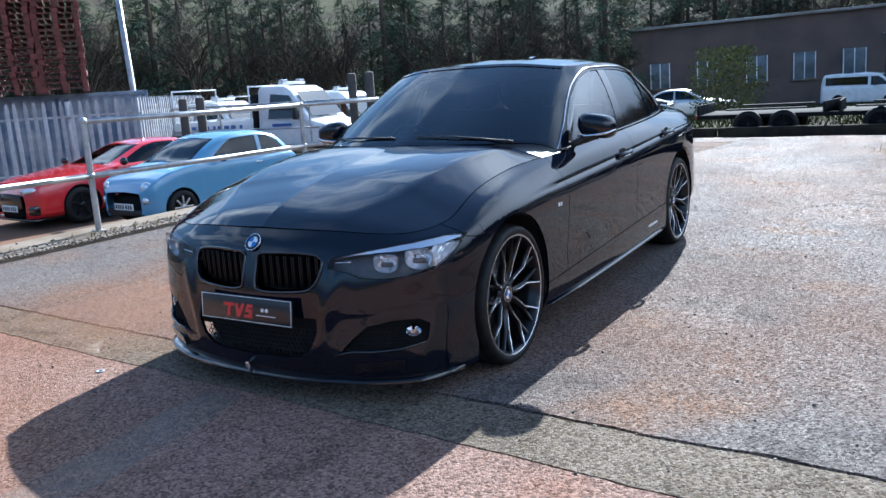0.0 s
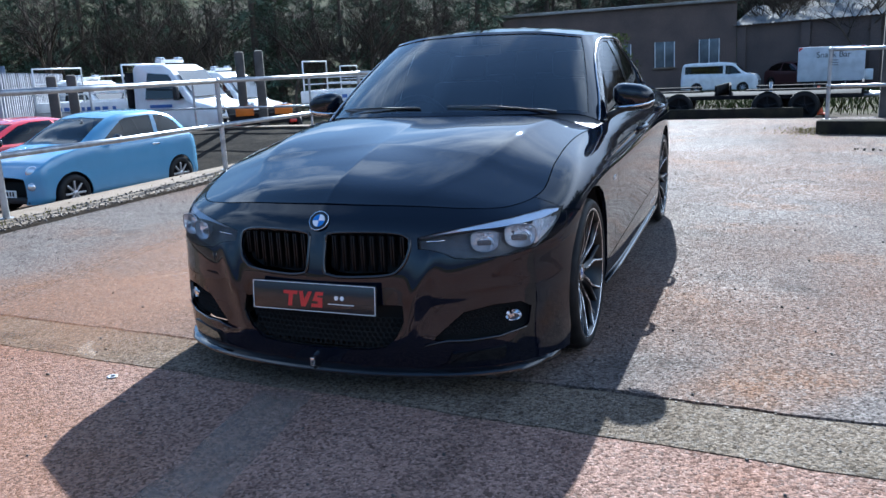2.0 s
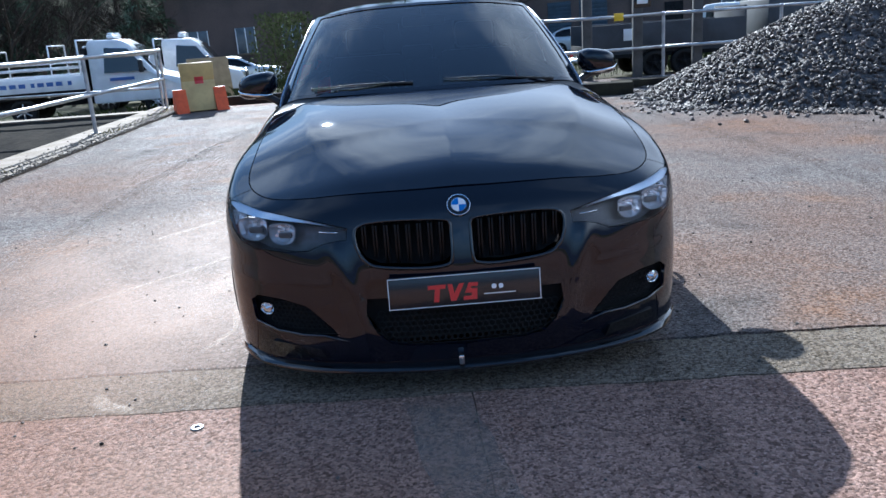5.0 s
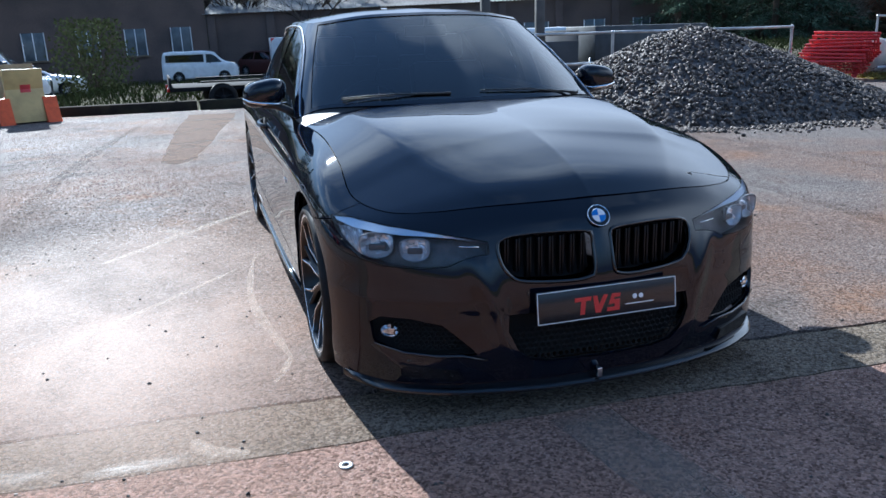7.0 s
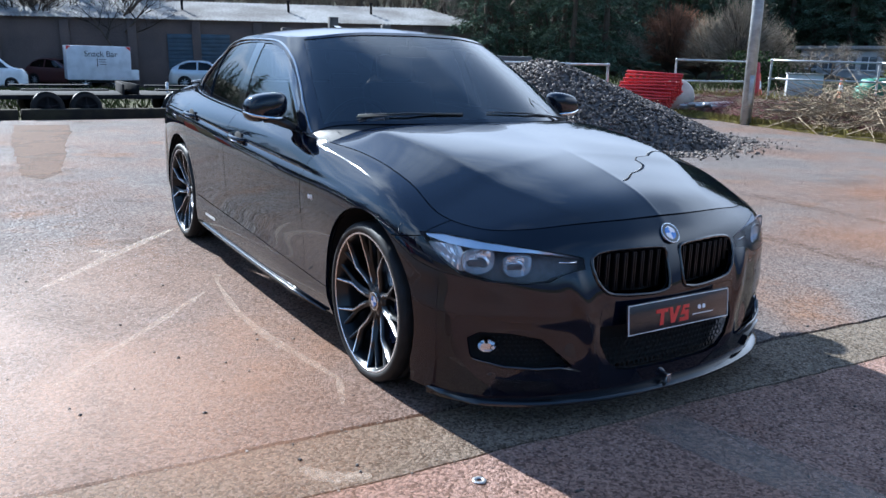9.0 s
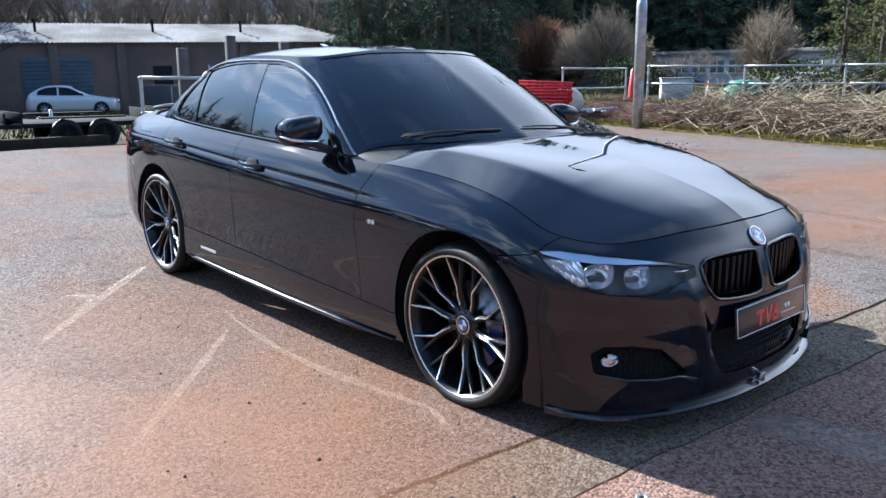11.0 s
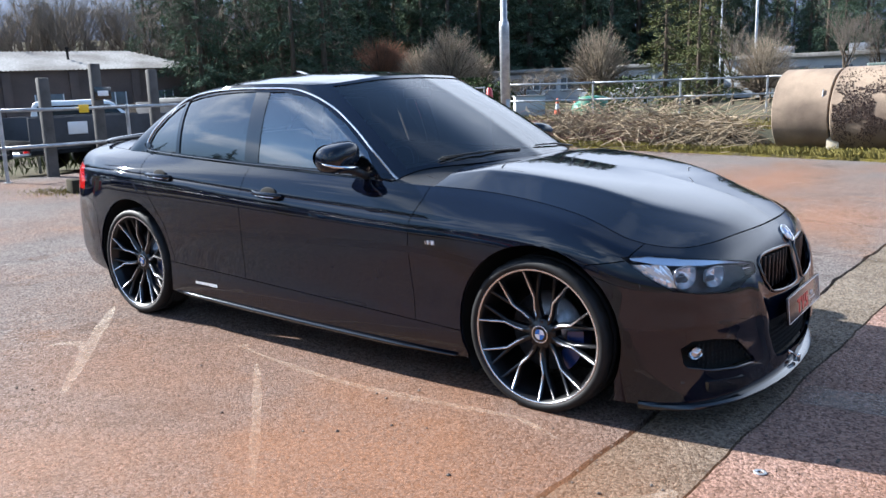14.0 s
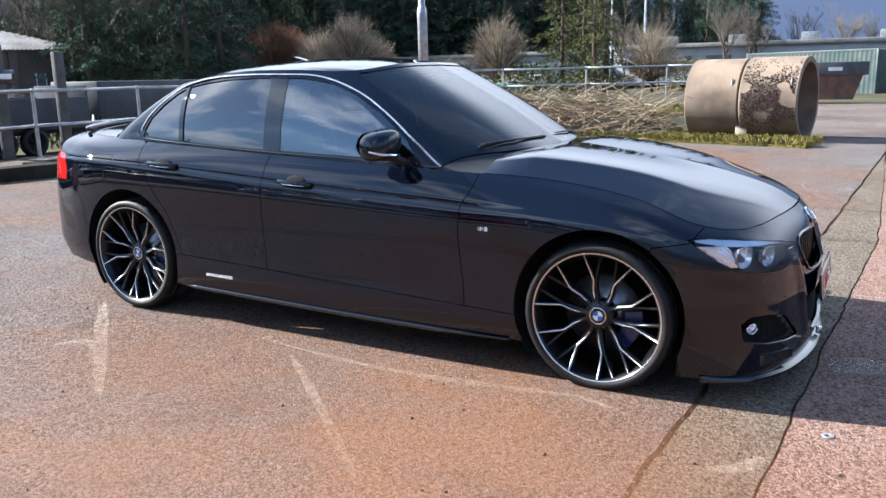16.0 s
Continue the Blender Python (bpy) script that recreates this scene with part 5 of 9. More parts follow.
# door mirrors
for sx in (-1, 1):
    def mirror_point(u, v, k=1.0):
        a, b = 2 * math.pi * u, math.pi * (v - 0.5)
        c, s = math.cos(a), math.sin(a)
        e = abs(math.cos(b)) ** 0.55
        x = 0.118 * (abs(c) ** 0.7 * (1 if c > 0 else -1)) * e
        z = 0.062 * (abs(s) ** 0.8 * (1 if s > 0 else -1)) * e
        y = 0.075 * (abs(math.sin(b)) ** 0.8 * (1 if b > 0 else -1))
        if y < 0:
            x, z = x * (1 + 0.2 * y / 0.075 * 0.6), z
        z += 0.016 * (x / 0.118) * -1 + (0.008 if s > 0 else 0)
        return (sx * (0.918 + 0.9 * x), 1.03 + y + 0.10 * abs(x + 0.118) * 0.4, 1.005 + z)
    bm = sheet(mirror_point, [i / 28 for i in range(29)], [j / 16 for j in range(17)])
    bmesh.ops.recalc_face_normals(bm, faces=bm.faces[:])
    mirror = part("door_mirror", bm, PAINT, car, "gloss black door mirror")
    bm = bmesh.new()
    tube(bm, [(sx * 0.820, 0.995, 0.960), (sx * 0.868, 0.968, 0.957), (sx * 0.938, 0.960, 0.963), (sx * 0.998, 0.985, 0.973), (sx * 1.026, 1.03, 0.985)], [0.004, 0.0075, 0.008, 0.0075, 0.004], 8)
    part("indicator_strip", bm, CHROME, mirror, "bright indicator strip")
    bm = bmesh.new()
    tube(bm, [(sx * 0.79, 0.965, 0.905), (sx * 0.83, 0.985, 0.93), (sx * 0.875, 1.01, 0.950), (sx * 0.93, 1.02, 0.958)], [0.020, 0.018, 0.020, 0.024], 10)
    part("mirror_stalk", bm, PLASTIC, mirror)
    bm = bmesh.new()
    lathe(bm, [(0.0005, 0.0), (0.9, 0.0), (1.0, -0.02)], 30, "y")
    bmesh.ops.transform(bm, matrix=Matrix.Translation((sx * 0.918, 1.112, 1.005)) @ Matrix.Diagonal((0.09, 0.2, 0.058, 1)), verts=bm.verts[:])
    part("mirror_glass", bm, material("mirror_silver", (0.8, 0.8, 0.8), 0.02, 1.0) if sx < 0 else bpy.data.materials["mirror_silver"], mirror)


# door handles over dark patches for their shaded cups, and flank badges
for sx in (-1, 1):
    for y, z in ((1.57, 0.805), (2.49, 0.862)):
        x = flank(y, z)
        bm = bmesh.new()
        tube(bm, [(sx * (x - 0.004), y - 0.105, z - 0.006), (sx * (x + 0.020), y - 0.085, z - 0.004), (sx * (x + 0.032), y - 0.03, z), (sx * (x + 0.033), y + 0.04, z + 0.003), (sx * (x + 0.022), y + 0.09, z + 0.006), (sx * (x - 0.002), y + 0.11, z + 0.008)],
             [0.010, 0.0135, 0.014, 0.014, 0.013, 0.010], 10)
        handle = part("door_handle", bm, PAINT, car, "black pull handle")
        # flat near-black bulge that colours in the shade of the handle's hollow
        bm = bmesh.new()
        bmesh.ops.create_uvsphere(bm, u_segments=24, v_segments=10, radius=1.0, matrix=Matrix.Translation((sx * x, y, z)) @ Matrix.Diagonal((0.0045, 0.062, 0.036, 1)))
        part("handle_cup", bm, DARK, handle)
        bm = bmesh.new()
        tube(bm, [(sx * (x + 0.034), y - 0.075, z - 0.010), (sx * (x + 0.046), y - 0.02, z - 0.008), (sx * (x + 0.046), y + 0.05, z - 0.004)], 0.0025, 6)
        part("handle_trim", bm, CHROME, handle)
    x = flank(0.53, 0.655)
    badge = part("flank_badge", boxed((sx * x - 0.003, 0.505, 0.646), (sx * x + 0.003, 0.520, 0.664), 0.001), WHITE, car, "small chrome wing badge")
    for k in range(3):
        part("badge_bar", boxed((sx * x - 0.003, 0.524 + 0.011 * k, 0.646), (sx * x + 0.003, 0.531 + 0.011 * k, 0.664), 0.001), (CHROME, WHITE, CHROME)[k], badge)
    x = flank(2.1, 0.27) + 0.001
    for k in range(12):
        part("skirt_lettering", boxed((sx * x - 0.002, 2.03 + 0.0155 * k, 0.262 + 0.0003 * k), (sx * x + 0.0015, 2.040 + 0.0155 * k + (0.006 if k > 10 else 0), 0.279)), WHITE, car)
    bm = bmesh.new()
    tube(bm, [(sx * (flank(y, 0.17) + 0.004), y, z) for y, z in ((0.42, 0.160), (0.8, 0.160), (1.3, 0.166), (1.8, 0.176), (2.3, 0.188), (2.42, 0.192))], [0.006, 0.012, 0.013, 0.013, 0.012, 0.005], 8)
    part("skirt_blade", bm, GLOSS, car, "gloss black sill blade")
    lens = piece(shell, (10,))
    bm = lens if sx > 0 else mirrored(lens)
    part("tail_lamp", rim(bm, 0.001, 0.02), REDLENS, car, "red tail lamp")
    # liner inside each wheel arch
    for y0, z0 in ((0.02, WHEEL_Z), (2.81, REAR_Z)):
        bm = bmesh.new()
        ring = [(y0 + 0.385 * math.cos(q), z0 + 0.012 + 0.385 * math.sin(q)) for q in (math.pi * (1.2 - 1.4 * j / 24) for j in range(25))]
        a, b = [bm.verts.new((sx * 0.865, y, z)) for y, z in ring], [bm.verts.new((sx * 0.56, y, z)) for y, z in ring]
        for i in range(24):
            bm.faces.new((a[i], a[i + 1], b[i + 1], b[i]))
        bm.faces.new(b)
        part("arch_liner", bm, DARK, car)
bm = boxed((-0.55, -0.5, 0.15), (0.55, 3.1, 0.18), 0.01)
part("underbody", bm, DARK, car)
bm = bmesh.new()
prism(bm, [(2.10, 1.402), (2.28, 1.388), (2.27, 1.425), (2.24, 1.438)], -0.02, 0.02, "x")
part("roof_aerial", bm, GLOSS, car, "shark fin roof aerial")

# wheels: five pairs of kinked spokes with a machined face
tyre = bmesh.new()
lathe(tyre, [(0.274, 0.098), (0.281, 0.109), (0.292, 0.1145), (0.303, 0.1130), (0.313, 0.106), (0.3195, 0.094), (0.3235, 0.075), (0.3235, 0.062), (0.3190, 0.060), (0.3190, 0.054), (0.3245, 0.052), (0.3250, 0.012), (0.3195, 0.010), (0.3195, -0.010), (0.3250, -0.012),
             (0.3245, -0.052), (0.3190, -0.054), (0.3190, -0.060), (0.3235, -0.062), (0.320, -0.09), (0.300, -0.112), (0.265, -0.1)], 72)
# cross grooves over both shoulders of the tread
tyre.verts.ensure_lookup_table()
for row in (5, 6, 7, 18, 19):
    for j in range(0, 72, 3):
        v = tyre.verts[row * 72 + j]
        v.co.y, v.co.z = v.co.y * 0.982, v.co.z * 0.982
barrel = lathe(bmesh.new(), [(0.274, 0.098), (0.2795, 0.106), (0.2795, 0.109), (0.2735, 0.110)], 72)
lipface = lathe(bmesh.new(), [(0.2795, 0.1095), (0.2735, 0.1100), (0.2722, 0.1075)], 72)
well = lathe(bmesh.new(), [(0.2722, 0.1075), (0.2690, 0.1035), (0.263, 0.095), (0.250, 0.05), (0.238, -0.02), (0.240, -0.1)], 60)


def spoke(bm, pts, lift, drop):
    """A bar along (radius, angle, face height, half width)."""
    rows = []
    for r, q, x, w in pts:
        c, s = math.cos(radians(q)), math.sin(radians(q))
        rows.append([bm.verts.new((x + h, r * c - k * s, r * s + k * c)) for k, h in ((-w, lift), (w, lift), (w * 1.25, drop), (-w * 1.25, drop))])
    for a, b in zip(rows, rows[1:]):
        for j in range(4):
            bm.faces.new((a[j], a[(j + 1) % 4], b[(j + 1) % 4], b[j]))
    bm.faces.new(rows[0])
    bm.faces.new(rows[-1][::-1])


arms = []
for side in (-1, 1):
    line = [(0.050, side * 15, 0.060, 0.0095), (0.078, side * 13.5, 0.068, 0.0088), (0.112, side * 15.8, 0.077, 0.0074), (0.152, side * 19.8, 0.087, 0.0062), (0.160, side * 20.0, 0.089, 0.0060), (0.168, side * 19.6, 0.091, 0.0058), (0.272, side * 13.6, 0.1045, 0.0052)]
    bm = bmesh.new()
    spoke(bm, line, 0.0, -0.034)
    k = len(bm.faces)
    spoke(bm, [(r, q, x, 0.0031 if r > 0.1 else 0.0022) for r, q, x, w in line[1:]], 0.0016, -0.004)
    bm.faces.ensure_lookup_table()
    for f in bm.faces[k:]:
        f.material_index = 1
    arms.append(bm)
    # plain black arm beside it, set further in
    bm = bmesh.new()
    spoke(bm, [(0.060, side * 18, 0.052, 0.0085), (0.110, side * 18.5, 0.066, 0.0072), (0.158, side * 21.5, 0.080, 0.0060), (0.268, side * 28.5, 0.098, 0.0046)], 0.0, -0.028)
    arms.append(bm)
hub = lathe(bmesh.new(), [(0.0005, 0.066), (0.030, 0.066), (0.036, 0.062), (0.060, 0.060), (0.068, 0.048), (0.070, 0.0)], 40)
for q in range(5):
    a = radians(11 + 72 * q)
    lathe_at = lathe(bmesh.new(), [(0.0005, 0.058), (0.007, 0.058), (0.008, 0.050)], 12)
    bmesh.ops.translate(lathe_at, vec=(0.004, 0.052 * math.cos(a), 0.052 * math.sin(a)), verts=lathe_at.verts[:])
    tmp = bpy.data.meshes.new("nut")
    lathe_at.to_mesh(tmp)
    hub.from_mesh(tmp)
    bpy.data.meshes.remove(tmp)
disc = lathe(bmesh.new(), [(0.06, 0.012), (0.085, 0.012), (0.088, 0.0), (0.165, 0.0), (0.165, -0.022), (0.06, -0.022)], 48)
cal = bmesh.new()
for r0, r1 in ((0.105, 0.178),):
    outline = [(r1 * math.cos(q), r1 * math.sin(q)) for q in (radians(118 + 6 * j) for j in range(13))] + [(r0 * math.cos(q), r0 * math.sin(q)) for q in (radians(190 - 6 * j) for j in range(13))]
    prism(cal, outline, -0.05, 0.028, "x")
first = None
for y0, z0, grow in ((0.02, WHEEL_Z, 1), (2.81, REAR_Z, 1)):
    for sx in (1, -1):
        # slight differences in how each wheel came to rest
        m = Matrix.Translation((sx * (0.782 if y0 < 1 else 0.782), y0, z0)) @ (pose(0, 0, 0) if sx > 0 else pose(0, 0, 0, 0, 0, 180))
        spin = pose(0, 0, 0, {(0.02, 1): 14, (0.02, -1): 0, (2.81, 1): 40, (2.81, -1): 24}[(y0, sx)])
        if not first:
            wheel = part("wheel", well, RIMBLACK, car, "black twin-spoke alloy wheel with a machined face")
            first = [wheel]
            for name, bm, mat in (("tyre", tyre, RUBBER), ("rim_edge", barrel, RIMBLACK), ("rim_lip", lipface, SILVER), ("hub", hub, RIMBLACK), ("brake_disc", disc, STEEL), ("brake_caliper", cal, BLUECAL)):
                first.append(part(name, bm, mat, wheel))
            for bm in arms:
                one = part("spoke", bm, (RIMBLACK, SILVER), wheel)
                for k in range(5):
                    o = one if k == 0 else share(one, wheel)
                    o.matrix_basis = pose(0, 0, 0, 43.5 + 72 * k)
                    first.append(o)
        else:
            wheel = share(first[0], car)
            tagged(wheel, "black twin-spoke alloy wheel with a machined face")
            for o in first[1:]:
                share(o, wheel, o.matrix_basis.copy() if o.name.startswith("spoke") else None)
        wheel.matrix_basis = m @ spin
        for o in wheel.children:
            if o.name.startswith("brake_caliper"):
                o.matrix_basis = spin.inverted() @ (pose(0, 0, 0) if sx > 0 else pose(0, 0, 0, 180, 0, 0)) @ pose(0, 0, 0)
        cap = part("hub_badge", lathe(bmesh.new(), [(0.0005, 0.0685), (0.033, 0.0685), (0.037, 0.067), (0.038, 0.06)], 32), GLOSS, wheel, "hub cap with blue and white quarters")
        for k in range(4):
            bm = bmesh.new()
            pts = [(0, 0)] + [(0.0215 * math.cos(q), 0.0215 * math.sin(q)) for q in (math.pi / 2 * (k + j / 8) for j in range(9))]
            prism(bm, pts, 0.0680, 0.0694, "x")
            part("badge_quarter", bm, (WHITE, BLUE)[k % 2], wheel)
        part("badge_ring", lathe(bmesh.new(), [(0.033, 0.0690), (0.035, 0.0700), (0.037, 0.0685)], 32), CHROME, wheel)

# wipers
for sx, pts in ((1, ((0.60, 0.66, 0.951), (0.30, 0.60, 0.985), (0.05, 0.585, 0.992))), (-1, ((-0.10, 0.585, 0.985), (-0.38, 0.62, 0.990), (-0.60, 0.70, 0.980)))):
    bm = bmesh.new()
    tube(bm, [(x, y - 0.02, z + 0.012) for x, y, z in pts], [0.007, 0.005, 0.0035], 6)
    wiper = part("wiper", bm, PLASTIC, car, "black wiper at rest")
    bm = bmesh.new()
    tube(bm, [(x, y - 0.004, z + 0.002) for x, y, z in pts], 0.0045, 6)
    part("wiper_blade", bm, RUBBER, wiper)

# cabin fittings behind the glass
bm = bmesh.new()
prism(bm, [(0.62, 0.60), (0.62, 0.90), (0.80, 0.945), (1.05, 0.925), (1.12, 0.85), (1.10, 0.6)], -0.70, 0.70, "x")
part("dashboard", bm, LEATHER, car)
bm = bmesh.new()
tube(bm, [(-0.36 + 0.185 * math.cos(q), 1.19 - 0.07 * math.sin(q), 0.86 + 0.172 * math.sin(q)) for q in (2 * math.pi * j / 30 for j in range(30))], 0.016, 8, closed=True)
box(bm, (-0.44, 1.13, 0.82), (-0.28, 1.19, 0.90), 0.02)
box(bm, (-0.54, 1.17, 0.85), (-0.18, 1.20, 0.875), 0.01)
part("steering_wheel", bm, LEATHER, car, "dark leather steering wheel on the driver's side")
for x in (-0.36, 0.36):
    bm = boxed((x - 0.25, 1.35, 0.38), (x + 0.25, 1.90, 0.52), 0.05)
    seat = part("front_seat", bm, LEATHER, car, "dark leather front seat")
    part("backrest", boxed((-0.25, -0.06, 0), (0.25, 0.07, 0.62), 0.05, m=Matrix.Translation((x, 1.88, 0.50)) @ pose(0, 0, 0, -18)), LEATHER, seat)
    part("headrest", boxed((-0.13, -0.045, 0), (0.13, 0.045, 0.17), 0.04, m=Matrix.Translation((x, 2.09, 1.10)) @ pose(0, 0, 0, -10)), LEATHER, seat)
bm = boxed((-0.66, 2.25, 0.38), (0.66, 2.75, 0.52), 0.05)
bench = part("rear_seat", bm, LEATHER, car, "dark leather rear bench")
part("backrest", boxed((-0.66, -0.06, 0), (0.66, 0.06, 0.55), 0.05, m=Matrix.Translation((0, 2.76, 0.50)) @ pose(0, 0, 0, -22)), LEATHER, bench)
for x in (-0.4, 0, 0.4):
    part("headrest", boxed((x - 0.12, 2.93, 1.0), (x + 0.12, 3.01, 1.12), 0.03), LEATHER, bench)
part("rear_shelf", boxed((-0.62, 2.95, 0.985), (0.62, 3.20, 1.005), 0.01), LEATHER, car)
part("cabin_floor", boxed((-0.78, 0.6, 0.28), (0.78, 2.95, 0.31), 0.01), LEATHER, car)
bm = bmesh.new()
box(bm, (-0.12, 1.275, 1.255), (0.12, 1.30, 1.315), 0.012)
box(bm, (-0.012, 1.262, 1.30), (0.012, 1.285, 1.355), 0.004)
part("rear_view_mirror", bm, PLASTIC, car)
for s in (shell, cabin):
    s.free()

# ---- railings, posts, barriers ----
def railing(name, pts, heights, radius, label, post_every=None, post_z=0.0, low=None):
    """Tubular railing: posts at the points, level bars between them at the given heights."""
    top = thing(name, label, "railing")
    for p in pts:
        bm = bmesh.new()
        tube(bm, [(p[0], p[1], p[2] - 0.02), (p[0], p[1], p[2] + heights[0])], radius * 1.05, 12)
        tube(bm, [(p[0], p[1], p[2] - 0.0), (p[0], p[1], p[2] + 0.012)], radius * 2.2, 12)
        for h in heights:
            bmesh.ops.create_uvsphere(bm, u_segments=12, v_segments=8, radius=radius * 1.45, matrix=Matrix.Translation((p[0], p[1], p[2] + h)))
        part("post", bm, GALV, top)
    for i, (a, b) in enumerate(zip(pts, pts[1:])):
        for k, h in enumerate(heights):
            bm = bmesh.new()
            mid = (Vector(a) + Vector(b)) / 2 + Vector((0, 0, h - 0.006))
            tube(bm, [(a[0], a[1], a[2] + h), mid, (b[0], b[1], b[2] + h)], radius, 12)
            part("bar", bm, GALV, top)
    return top


near = railing("railing", [(-4.75, y, 0.03) for y in (1.87, 5.13, 8.97, 12.95)], (1.11, 0.565), 0.029, "grey galvanised tube railing along the coping")
bm = bmesh.new()
tube(bm, [(-4.75, 1.87, 0.595), (-4.76, 0.2, 0.60), (-4.76, -2.2, 0.59)], 0.029, 12)
part("bar", bm, GALV, near)
bm = bmesh.new()
tube(bm, [(-4.76, -2.2, 0.0), (-4.76, -2.2, 0.6)], 0.03, 12)
part("post", bm, GALV, near)
railing("railing", [(-4.9 - 3.3 * k, 13.2, -0.04) for k in range(0, 7)], (1.13, 0.46), 0.026, "grey tube railing on the end wall")
railing("railing", [(2.64 + 2.35 * k, 12.08 + 0.10 * k, 0.0) for k in range(0, 5)], (1.17, 0.56), 0.03, "grey tube railing at the yard's far edge")
railing("railing", [(14.6 + 2.6 * k * 0.99, 12.6 - 0.25 * k, 0.30) for k in range(0, 2)], (1.05, 0.5), 0.026, "grey tube railing on the bank")
railing("railing", [(17.5, 11.8, 0.36), (19.0, 9.6, 0.36), (20.4, 7.4, 0.38), (21.6, 5.2, 0.40), (22.6, 3.0, 0.40)], (1.05, 0.55), 0.028, "grey tube railing above the brushwood bank")

DARKSTEEL = material("dark_steel", (0.022, 0.022, 0.024), 0.9, 0.0, specular=0.08, vary=0.4, size=5, fine=0.2)
YELLOW = material("yellow_plastic", (0.75, 0.48, 0.02), 0.45, fine=0.1)
REDPLASTIC = material("red_plastic", (0.60, 0.045, 0.05), 0.45, vary=0.3, size=6, fine=0.12)
ORANGE = material("cone_orange", (0.70, 0.10, 0.02), 0.5, fine=0.12, vary=0.2, size=10)
WHITEPAINT = material("white_vehicle_paint", (0.78, 0.79, 0.80), 0.25, 0, 0.6, vary=0.15, size=3, fine=0.03)
RUST = material("rusty_steel", (0.16, 0.075, 0.045), 0.8, tint=(0.07, 0.05, 0.045), size=3, fine=0.3, bump=0.002, bump_size=50)

DARKSTONE = material("dark_stone", (0.085, 0.078, 0.072), 0.85, vary=0.4, size=4, fine=0.2)
# grey upright stanchions with a sign
for x, y, h in ((3.55, 12.35, 1.75), (4.55, 12.4, 2.0), (5.75, 12.45, 1.9)):
    bm = boxed((-0.09, -0.06, 0), (0.09, 0.06, h), 0.012)
    o = tagged(part("stanchion", bm, material("stanchion_grey", (0.085, 0.08, 0.075), 0.8, vary=0.4, size=4, fine=0.2, bump=0.003, bump_size=40) if x == 3.55 else bpy.data.materials["stanchion_grey"]), "grey concrete post at the yard's edge", "post", "concrete posts")
    o.matrix_basis = pose(x, y, -0.05)
# dark weathered posts behind the end wall
for x, y, top_z in ((-10.35, 13.62, 1.74), (-9.85, 13.70, 1.75), (-13.34, 10.65, 1.35), (-13.05, 10.94, 1.36)):
    bm = boxed((-0.11, -0.06, 0), (0.11, 0.06, top_z + 0.62), 0.05)
    o = tagged(part("stanchion", bm, DARKSTONE), "dark weathered upright post in the lower yard", "post", "dark posts")
    o.matrix_basis = pose(x, y, -0.62, 0, 0, 40)
sign = tagged(part("sign", boxed((-0.16, -0.012, -0.11), (0.16, 0.012, 0.11), 0.006), GLOSS), "small black sign board fixed to a post", "sign")
sign.matrix_basis = pose(4.62, 12.31, 1.42)
part("white_mark", boxed((-0.11, -0.016, -0.045), (0.10, -0.012, 0.045), 0.002), WHITEPAINT, sign)
flag = tagged(part("marker_tag", boxed((-0.09, -0.01, -0.08), (0.09, 0.01, 0.06), 0.005), YELLOW), "yellow tag tied to the railing", "tag")
flag.matrix_basis = pose(4.10, 12.09, 1.17)

# block kerb by the gap
bm = boxed((-0.62, -0.16, -0.03), (0.62, 0.16, 0.19), 0.02)
o = tagged(part("kerb_block", bm, material("dark_kerb", (0.026, 0.022, 0.019), 1.0, specular=0.06, tint=(0.045, 0.04, 0.026), size=4, bump=0.006, bump_size=30, fine=0.3)), "dark weathered concrete kerb block", "kerb block")
o.matrix_basis = pose(2.95, 9.45, 0, 0, 0, -14)
bm = boxed((-1.0, -0.14, -0.03), (1.0, 0.14, 0.13), 0.02)
o = tagged(part("kerb_block", bm, bpy.data.materials["dark_kerb"]), "long dark concrete kerb block behind the gravel", "kerb block")
o.matrix_basis = pose(4.5, 10.4, 0, 0, 0, 5)
for x0, x1 in ((-4.2, -1.1), (-1.05, 2.3)):
    bm = boxed((x0, 12.86, -0.12), (x1, 13.1, 0.16), 0.02)
    tagged(part("sleeper", bm, bpy.data.materials["dark_kerb"]), "dark baulk of timber along the yard's far edge", "sleeper", "edge baulks")


def cone(m, size=0.75):
    c = thing("traffic_cone", "orange and white traffic cone", "traffic cone", m, "traffic cones")
    k = size / 0.75
    part("base", boxed((-0.2 * k, -0.2 * k, 0), (0.2 * k, 0.2 * k, 0.04 * k), 0.01), ORANGE, c)
    part("body", lathe(bmesh.new(), [(0.15 * k, 0.04 * k), (0.09 * k, 0.30 * k), (0.035 * k, 0.74 * k), (0.02 * k, 0.75 * k)], 20, "z"), ORANGE, c)
    part("sleeve", lathe(bmesh.new(), [(0.105 * k, 0.25 * k), (0.068 * k, 0.50 * k)], 20, "z"), WHITEPAINT, c, "white reflective sleeve")
    return c


for x, y, z, s in ((2.7, 15.6, -0.17, 0.6), (19.3, 13.5, 0.33, 0.7), (20.5, 12.6, 0.34, 0.6), (21.7, 12.3, 0.34, 0.6), (22.8, 12.2, 0.34, 0.5)):
    cone(pose(x, y, z, 0, 0, random.uniform(0, 90)), s)
